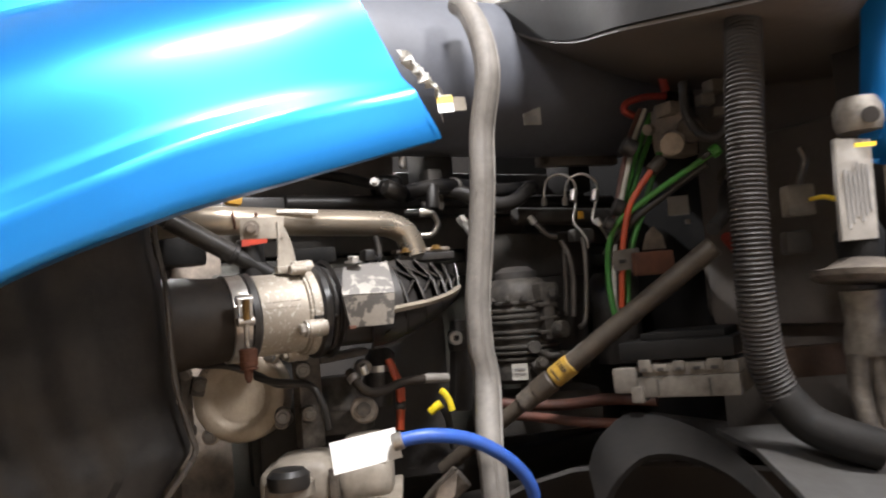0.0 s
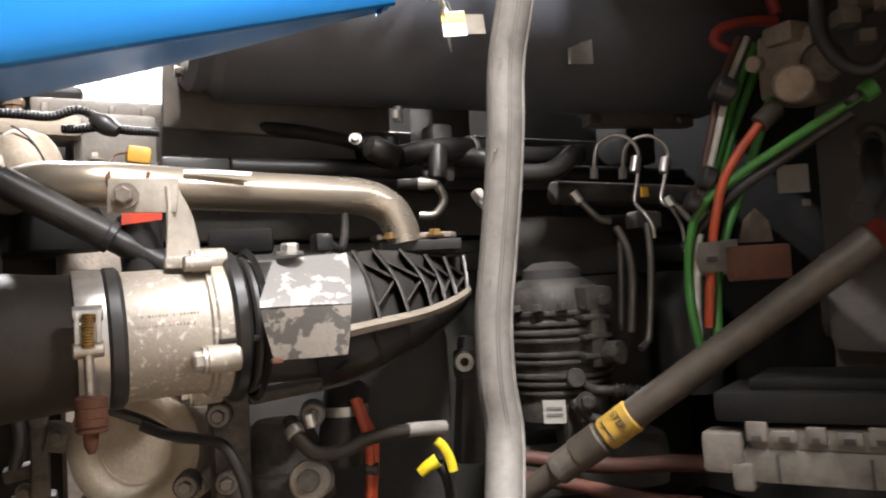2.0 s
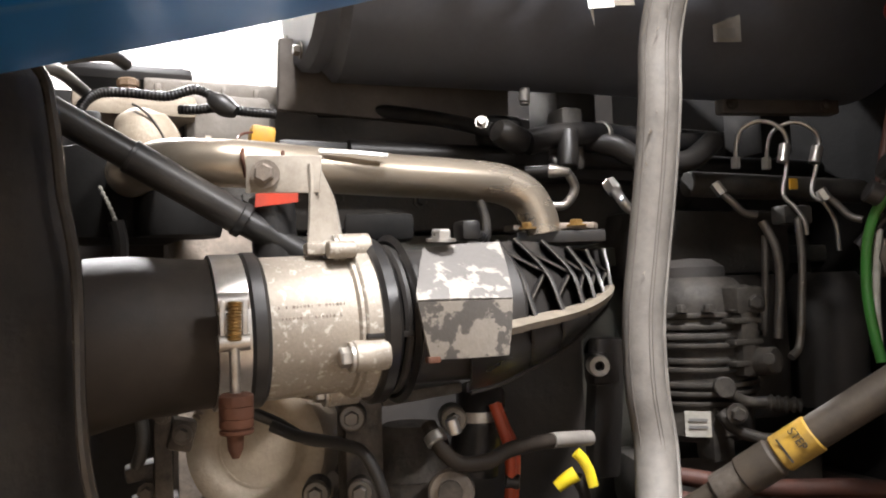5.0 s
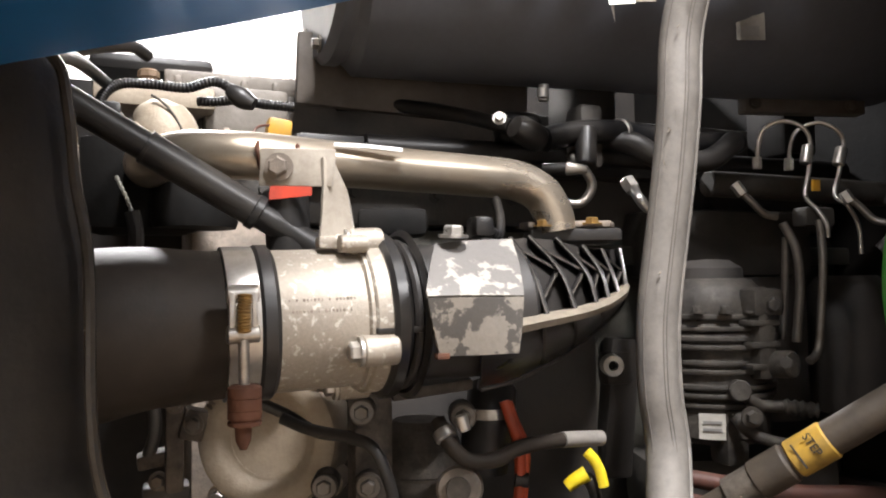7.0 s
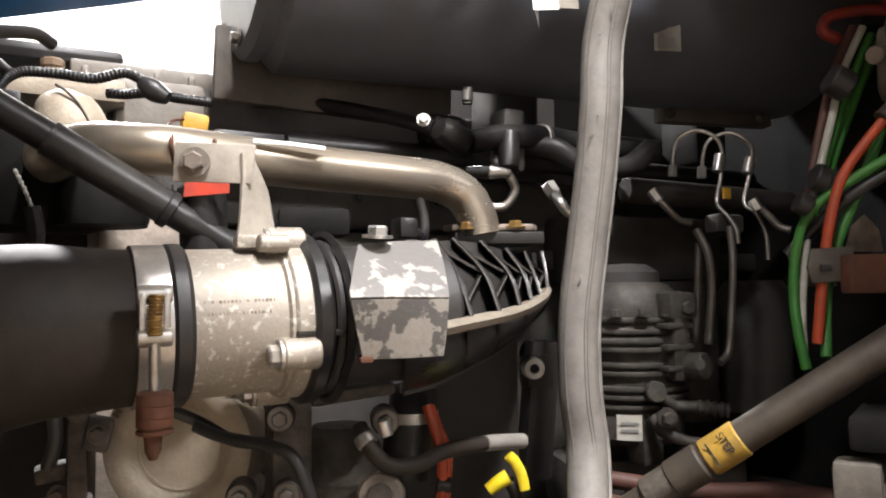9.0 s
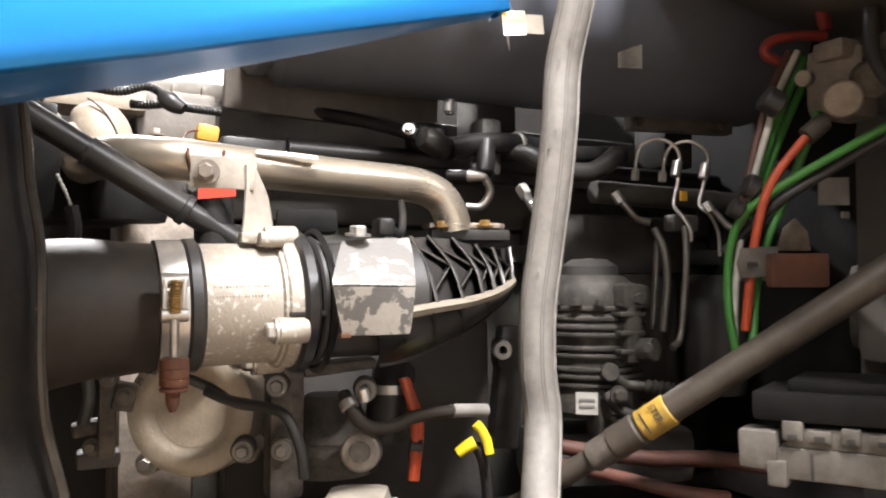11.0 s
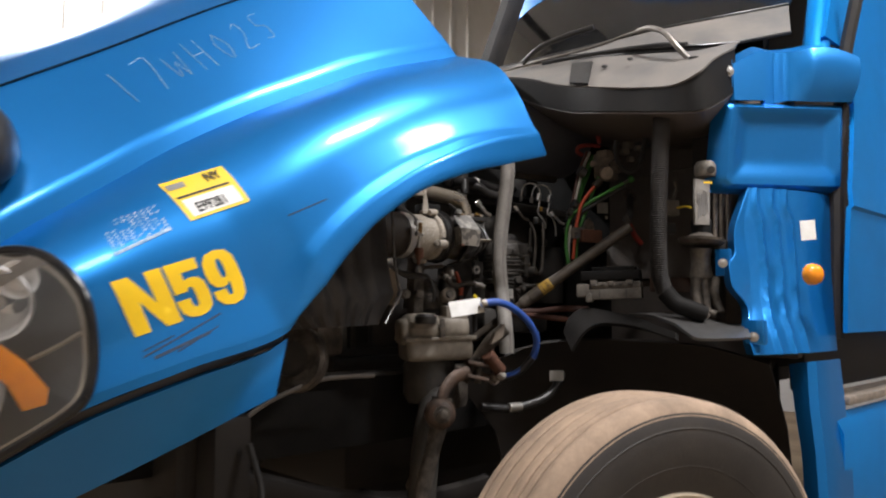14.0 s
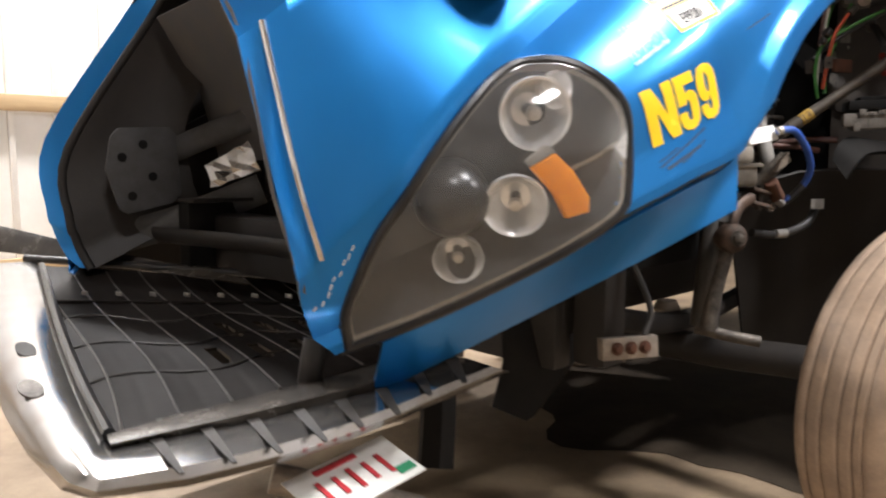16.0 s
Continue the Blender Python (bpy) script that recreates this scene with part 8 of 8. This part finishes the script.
for p, sz in (((1.500, 1.016, 1.820), 0.035), ((1.498, 0.973, 1.803), 0.026), ((1.519, 0.982, 1.840), 0.03), ((1.466, 1.013, 1.790), 0.03), ((1.489, 1.002, 1.763), 0.024)):
    part("connector", box((sz, sz, sz * 0.8), at(p, Matrix.Rotation(sz * 40, 4, "Z")), 0.005), cream, vb)
wallb = thing("firewall_fittings", "rusty brackets and grommets on the firewall", "bracket")
part("plate", box((0.05, 0.06, 0.003), at((1.375, 1.195, 1.473)) @ Matrix.Rotation(1.2, 4, "Y") @ Matrix.Rotation(0.0, 4, "X"), 0), plate_steel, wallb)
part("hole_plate", prism([(0, 0), (0.055, 0.003), (0.055, 0.045), (0, 0.042), (-0.006, 0.02)], 0.003, plane_at((1.277, 1.123, 1.453), (0.93, -0.36, 0), (0, 0, 1)), 0.001), plate_steel, wallb)
part("slot", box((0.014, 0.003, 0.007), at((1.289, 1.111, 1.472), Matrix.Rotation(-0.37, 4, "Z")), 0.001), grime, wallb)
part("rust_block", box((0.085, 0.02, 0.048), at((1.347, 1.085, 1.464), Matrix.Rotation(-0.37, 4, "Z")), 0.005), rust, wallb)
part("hook_plate", prism([(0, 0), (0.055, 0), (0.05, 0.03), (0.03, 0.05), (0.012, 0.035)], 0.004, plane_at((1.394, 1.160, 1.495), (0.93, -0.36, 0), (0, 0, 1)), 0.001), rough_alu, wallb)
part("data_plate", prism([(0, 0), (0.045, 0), (0.045, 0.042), (0, 0.042)], 0.002, plane_at((1.457, 1.133, 1.565), (0.85, -0.52, 0), (0, 0, 1)), 0), grey_label, wallb)
part("small_tag", box((0.014, 0.004, 0.01), at((1.494, 1.115, 1.550)), 0), cream, wallb)
part("grommet", lathe([(0.012, 0), (0.026, 0), (0.028, 0.008), (0.02, 0.014), (0.012, 0.012)], at((1.588, 1.071, 1.637), basis((-0.6, -0.8, 0))), 22, closed=True), dull_alu, wallb)
part("bent_tube", pipe([(1.385, 0.959, 1.518), (1.449, 0.980, 1.551), (1.493, 1.011, 1.589), (1.543, 1.039, 1.620)], 0.014, seg=12), grime, wallb)
part("red_cable", pipe([(1.448, 0.983, 1.504), (1.496, 0.993, 1.471), (1.540, 0.994, 1.444)], 0.011, seg=10), red_wire, wallb)
part("firewall_box", box((0.06, 0.5, 0.42), at((1.66, 0.95, 1.52)), 0.03), engine_dark, wallb)
part("firewall_box", box((0.10, 0.22, 0.16), at((1.713, 1.131, 1.404)), 0.03), dull_alu, wallb)

# fuse box
fb = thing("fuse_box", "grey fuse box with black lid", "fuse box")
FX = Vector((0.46, -0.885, 0.03)).normalized()
FO = Vector((1.150, 0.985, 1.232))
FM = plane_at(FO - FX * 0.006 + Vector((0, 0, 0.008)), FX, (0, 0, 1)) @ Matrix.Scale(0.73, 4)
part("base", box((0.245, 0.050, 0.16), FM @ at((0.150, 0.004, -0.08)), 0.006), tray_beige, fb)
part("upper_tray", box((0.225, 0.030, 0.15), FM @ at((0.160, 0.044, -0.078)), 0.005), tray_beige, fb)
part("side_lug", box((0.060, 0.062, 0.06), FM @ at((0.008, 0.022, -0.02)), 0.010), tray_beige, fb)
part("side_lug", box((0.030, 0.040, 0.05), FM @ at((0.036, -0.012, -0.012)), 0.006), tray_beige, fb)
for k, (u, w, h) in enumerate(((0.060, 0.030, 0.030), (0.098, 0.034, 0.018), (0.140, 0.026, 0.024), (0.182, 0.034, 0.018), (0.222, 0.034, 0.026))):
    part("latch", box((w, h, 0.014), FM @ at((u, 0.050 + 0.5 * h - 0.010, 0.0)), 0.003), tray_beige, fb)
    part("latch_slot", box((w * 0.45, 0.008, 0.006), FM @ at((u, 0.046, 0.006)), 0.001), grime, fb)
for u in (0.085, 0.205):
    part("tray_groove", box((0.004, 0.040, 0.004), FM @ at((u, 0.002, 0.0)), 0.001), grime, fb)
part("lid", box((0.27, 0.046, 0.18), FM @ at((0.135, 0.090, -0.085)), 0.010), arch_rubber, fb)
part("lid_ridge", box((0.20, 0.022, 0.14), FM @ at((0.15, 0.120, -0.085)), 0.007), arch_rubber, fb)
rail = thing("rusty_crossbar", "rusty steel cross bracket beside fuse box", "bracket")
part("bar", box((0.14, 0.03, 0.05), at((1.338, 0.763, 1.277), Matrix.Rotation(-0.5, 4, "Z")), 0.006), rusty_frame, rail)

# corrugated drain hose
ch = thing("corrugated_hose", "black corrugated hose down to the bracket", "corrugated hose")
CH = [(1.184, 0.695, 1.844), (1.157, 0.682, 1.754), (1.137, 0.677, 1.664), (1.128, 0.677, 1.568), (1.121, 0.677, 1.473), (1.124, 0.681, 1.390), (1.141, 0.689, 1.306), (1.159, 0.682, 1.249), (1.174, 0.653, 1.212), (1.189, 0.612, 1.193), (1.220, 0.583, 1.177)]
part("ribbed_hose", corrugated(CH[:8], 0.0275, 0.0068, 0.11, 24), liner_black, ch)
part("lower_hose", pipe(CH[7:], 0.028, seg=20), arch_rubber, ch)

# foot valve, strips and box at the bulkhead
fv = thing("foot_valve", "dusty cream foot valve with disc flange", "foot valve")
part("knob", lathe([(0, 0), (0.030, 0), (0.034, 0.012), (0.034, 0.035), (0.026, 0.05), (0, 0.052)], at((1.301, 0.609, 1.621)), 20), dirty_cream, fv)
part("knob_hole", rod((1.280, 0.579, 1.639), (1.276, 0.576, 1.638), 0.012, seg=14), grime, fv)
part("label_board", prism([(0, 0), (0.052, 0.0), (0.060, 0.145), (0.008, 0.15)], 0.012, plane_at((1.248, 0.628, 1.462), (0.85, -0.52, 0), (0.08, 0, 1)), 0.002), grey_label, fv)
part("yellow_band", box((0.030, 0.002, 0.006), at((1.272, 0.587, 1.597), Matrix.Rotation(-0.55, 4, "Z")), 0), yellow_label, fv)
for k in range(6):
    part("print_bar", box((0.004, 0.002, 0.085 - 0.01 * (k % 3)), at(Vector((1.254, 0.611, 1.522)) + Vector((0.0055 * k, -0.0034 * k, 0.003 * k))), 0), ink_grey, fv)
part("disc", lathe([(0, 0), (0.062, 0.0), (0.072, 0.006), (0.074, 0.014), (0.05, 0.020), (0.03, 0.034), (0, 0.036)], at((1.286, 0.621, 1.402), Matrix.Rotation(0.12, 4, "Y")), 32), dull_alu, fv)
part("stem", lathe([(0.034, 0), (0.036, 0.01), (0.030, 0.05), (0.034, 0.095), (0, 0.097)], at((1.312, 0.637, 1.294)), 24), dirty_cream, fv)
part("black_cup", lathe([(0, 0), (0.03, 0), (0.034, 0.04), (0.026, 0.055), (0, 0.055)], at((1.296, 0.625, 1.434)), 20), arch_rubber, fv)
for pts in ([(1.287, 0.640, 1.295), (1.277, 0.638, 1.242), (1.279, 0.629, 1.190), (1.297, 0.609, 1.169)], [(1.312, 0.626, 1.295), (1.305, 0.622, 1.242), (1.305, 0.614, 1.191), (1.312, 0.588, 1.178)], [(1.343, 0.608, 1.295), (1.332, 0.606, 1.253), (1.334, 0.596, 1.212), (1.325, 0.580, 1.183)]):
    part("claw", pipe(pts, 0.016, seg=12, radius=lambda f, s: 1.1 - 0.3 * f), dull_alu, fv)
stp = thing("bulkhead_strips", "dusty vertical metal strips at bulkhead", "metal strip")
for k, x in enumerate(((1.370, 0.612, 1.501), (1.402, 0.606, 1.497), (1.435, 0.599, 1.498))):
    part("strip", box((0.018, 0.010, 0.19), at(x, Matrix.Rotation(0.06, 4, "Y")), 0.003), rough_alu, stp)
part("base", box((0.10, 0.08, 0.05), at((1.408, 0.610, 1.392)), 0.015), grime, stp)
wb = thing("relay_box", "aged white relay box with cable", "relay")
part("case", box((0.050, 0.03, 0.055), at((1.402, 0.788, 1.546), Matrix.Rotation(-0.5, 4, "Z")), 0.006), cream, wb)
part("cable", pipe([(1.402, 0.764, 1.545), (1.374, 0.723, 1.543), (1.343, 0.683, 1.533)], 0.004, seg=8), yellow_label, wb)
part("lower_case", box((0.045, 0.03, 0.04), at((1.396, 0.796, 1.474), Matrix.Rotation(-0.5, 4, "Z")), 0.006), polymer_grey, wb)
part("wire_arc", pipe([(1.403, 0.785, 1.572), (1.415, 0.775, 1.614), (1.408, 0.777, 1.639)], 0.006, seg=8), plate_steel, wb)
part("bulkhead", box((0.05, 0.75, 0.95), at((1.70, 0.85, 1.50)), 0.02), engine_dark, cab)
part("bulkhead_post", box((0.08, 0.08, 0.75), at((1.50, 0.70, 1.48)), 0.015), grime, cab)

# fluid reservoir with white label and blue hose
rs = thing("fluid_reservoir", "aged white fluid reservoir with black cap", "fluid reservoir")
RM = plane_at((0.567, 1.221, 1.044), (0.88, -0.46, 0.03), (0, 0, 1))
part("lower_tank", box((0.215, 0.075, 0.15), RM @ at((0.105, 0.02, -0.075)), 0.022, seg=3), cream, rs)
part("upper_lobe", box((0.112, 0.085, 0.135), RM @ at((0.055, 0.090, -0.075)), 0.036, seg=4), cream, rs)
part("upper_lobe", box((0.098, 0.078, 0.130), RM @ at((0.160, 0.086, -0.075)), 0.034, seg=4), cream, rs)
part("strap", box((0.016, 0.060, 0.010), RM @ at((0.112, 0.085, -0.006)), 0.003), dull_alu, rs)
part("seam", box((0.232, 0.012, 0.165), RM @ at((0.105, 0.052, -0.075)), 0.004), cream, rs)
part("neck_block", box((0.075, 0.06, 0.09), RM @ at((0.165, 0.125, -0.06)), 0.015), cream, rs)
part("cap", lathe([(0, 0), (0.032, 0), (0.034, 0.006), (0.034, 0.022), (0.026, 0.030), (0, 0.032)], at((0.587, 1.168, 1.146)), 24), black_plastic, rs)
part("cap_base", lathe([(0, 0), (0.040, 0), (0.040, 0.02), (0, 0.02)], at((0.595, 1.188, 1.131)), 24), cream, rs)
part("left_round", box((0.05, 0.085, 0.11), RM @ at((0.008, 0.075, -0.075)), 0.022, seg=3), cream, rs)
part("white_label", prism([(0, 0), (0.110, 0.0), (0.108, 0.048), (0.002, 0.05)], 0.002, plane_at((0.643, 1.112, 1.165), (0.90, -0.42, 0.16), (0.1, 0.3, 1)), 0), white_label, rs)
bh = thing("blue_air_hose", "blue nylon air hose looping down", "air hose")
part("hose", pipe([(0.724, 1.062, 1.210), (0.782, 1.040, 1.213), (0.859, 1.043, 1.192), (0.929, 1.041, 1.147), (0.970, 1.044, 1.091), (0.977, 1.068, 1.032), (0.952, 1.108, 0.985), (0.910, 1.158, 0.957)], 0.0115, seg=14), blue_hose, bh)
part("dark_end", pipe([(0.974, 1.064, 1.033), (0.953, 1.109, 0.982), (0.908, 1.159, 0.955)], 0.0125, seg=14), black_plastic, bh)
part("clip", rod((0.724, 1.062, 1.208), (0.738, 1.053, 1.212), 0.014, seg=14), bright_steel, bh)
sg = thing("steering_gear", "rusty, oily steering gear with fittings", "steering gear")
part("housing", lathe([(0, 0), (0.07, 0.0), (0.085, 0.03), (0.085, 0.12), (0.06, 0.17), (0, 0.18)], at((0.706, 1.279, 0.891)), 28), iron, sg)
part("housing", box((0.16, 0.10, 0.14), at((0.788, 1.276, 0.931), Matrix.Rotation(0.4, 4, "Z")), 0.03), dull_alu, sg)
part("yoke", pipe([(0.772, 1.190, 0.964), (0.798, 1.148, 1.029), (0.817, 1.110, 1.087), (0.857, 1.084, 1.129)], 0.022, seg=12), dull_alu, sg)
part("yoke_tip", prism([(0, 0), (0.05, 0.01), (0.07, 0.05), (0.03, 0.035)], 0.016, plane_at((0.797, 1.099, 1.079), (0.9, -0.4, 0.3), (0, 0, 1)), 0.004), rough_alu, sg)
part("fitting", rod((0.793, 1.103, 1.049), (0.851, 1.097, 0.992), 0.022, seg=12), rust, sg)
part("fitting", rod((0.836, 1.094, 0.989), (0.854, 1.085, 0.974), 0.014, seg=12), bright_steel, sg)
part("column", pipe([(0.693, 1.236, 0.934), (0.641, 1.219, 0.782), (0.627, 1.228, 0.576)], 0.045, seg=12), iron, sg)
part("air_line", pipe([(0.837, 1.173, 0.874), (0.956, 1.129, 0.864), (1.075, 1.080, 0.900), (1.146, 1.073, 0.973)], 0.014, seg=12), black_plastic, sg)
part("line_tip", rod((0.927, 1.129, 0.867), (0.972, 1.113, 0.868), 0.016, seg=12), bright_steel, sg)
part("white_tag", box((0.05, 0.004, 0.035), at((1.092, 1.056, 0.967), Matrix.Rotation(-0.6, 4, "Z")), 0), grey_label, sg)
pulley = thing("accessory_pulley", "dusty pulley behind the splash shield", "pulley")
part("rim", lathe([(0.05, -0.03), (0.085, -0.03), (0.094, -0.02), (0.094, 0.02), (0.085, 0.03), (0.05, 0.03)], at((0.183, 1.268, 1.052), basis((-0.8, -0.6, 0.1))), 40, closed=True), dull_alu, pulley)
part("hub", lathe([(0, -0.02), (0.05, -0.02), (0.05, 0.02), (0, 0.02)], at((0.183, 1.268, 1.052), basis((-0.8, -0.6, 0.1))), 28), iron, pulley)
lowrail = thing("mount_bracket", "dusty cast bracket on the frame beside the pulley", "bracket")
part("bracket", box((0.06, 0.05, 0.10), at((0.074, 1.269, 1.108)), 0.01), dull_alu, lowrail)
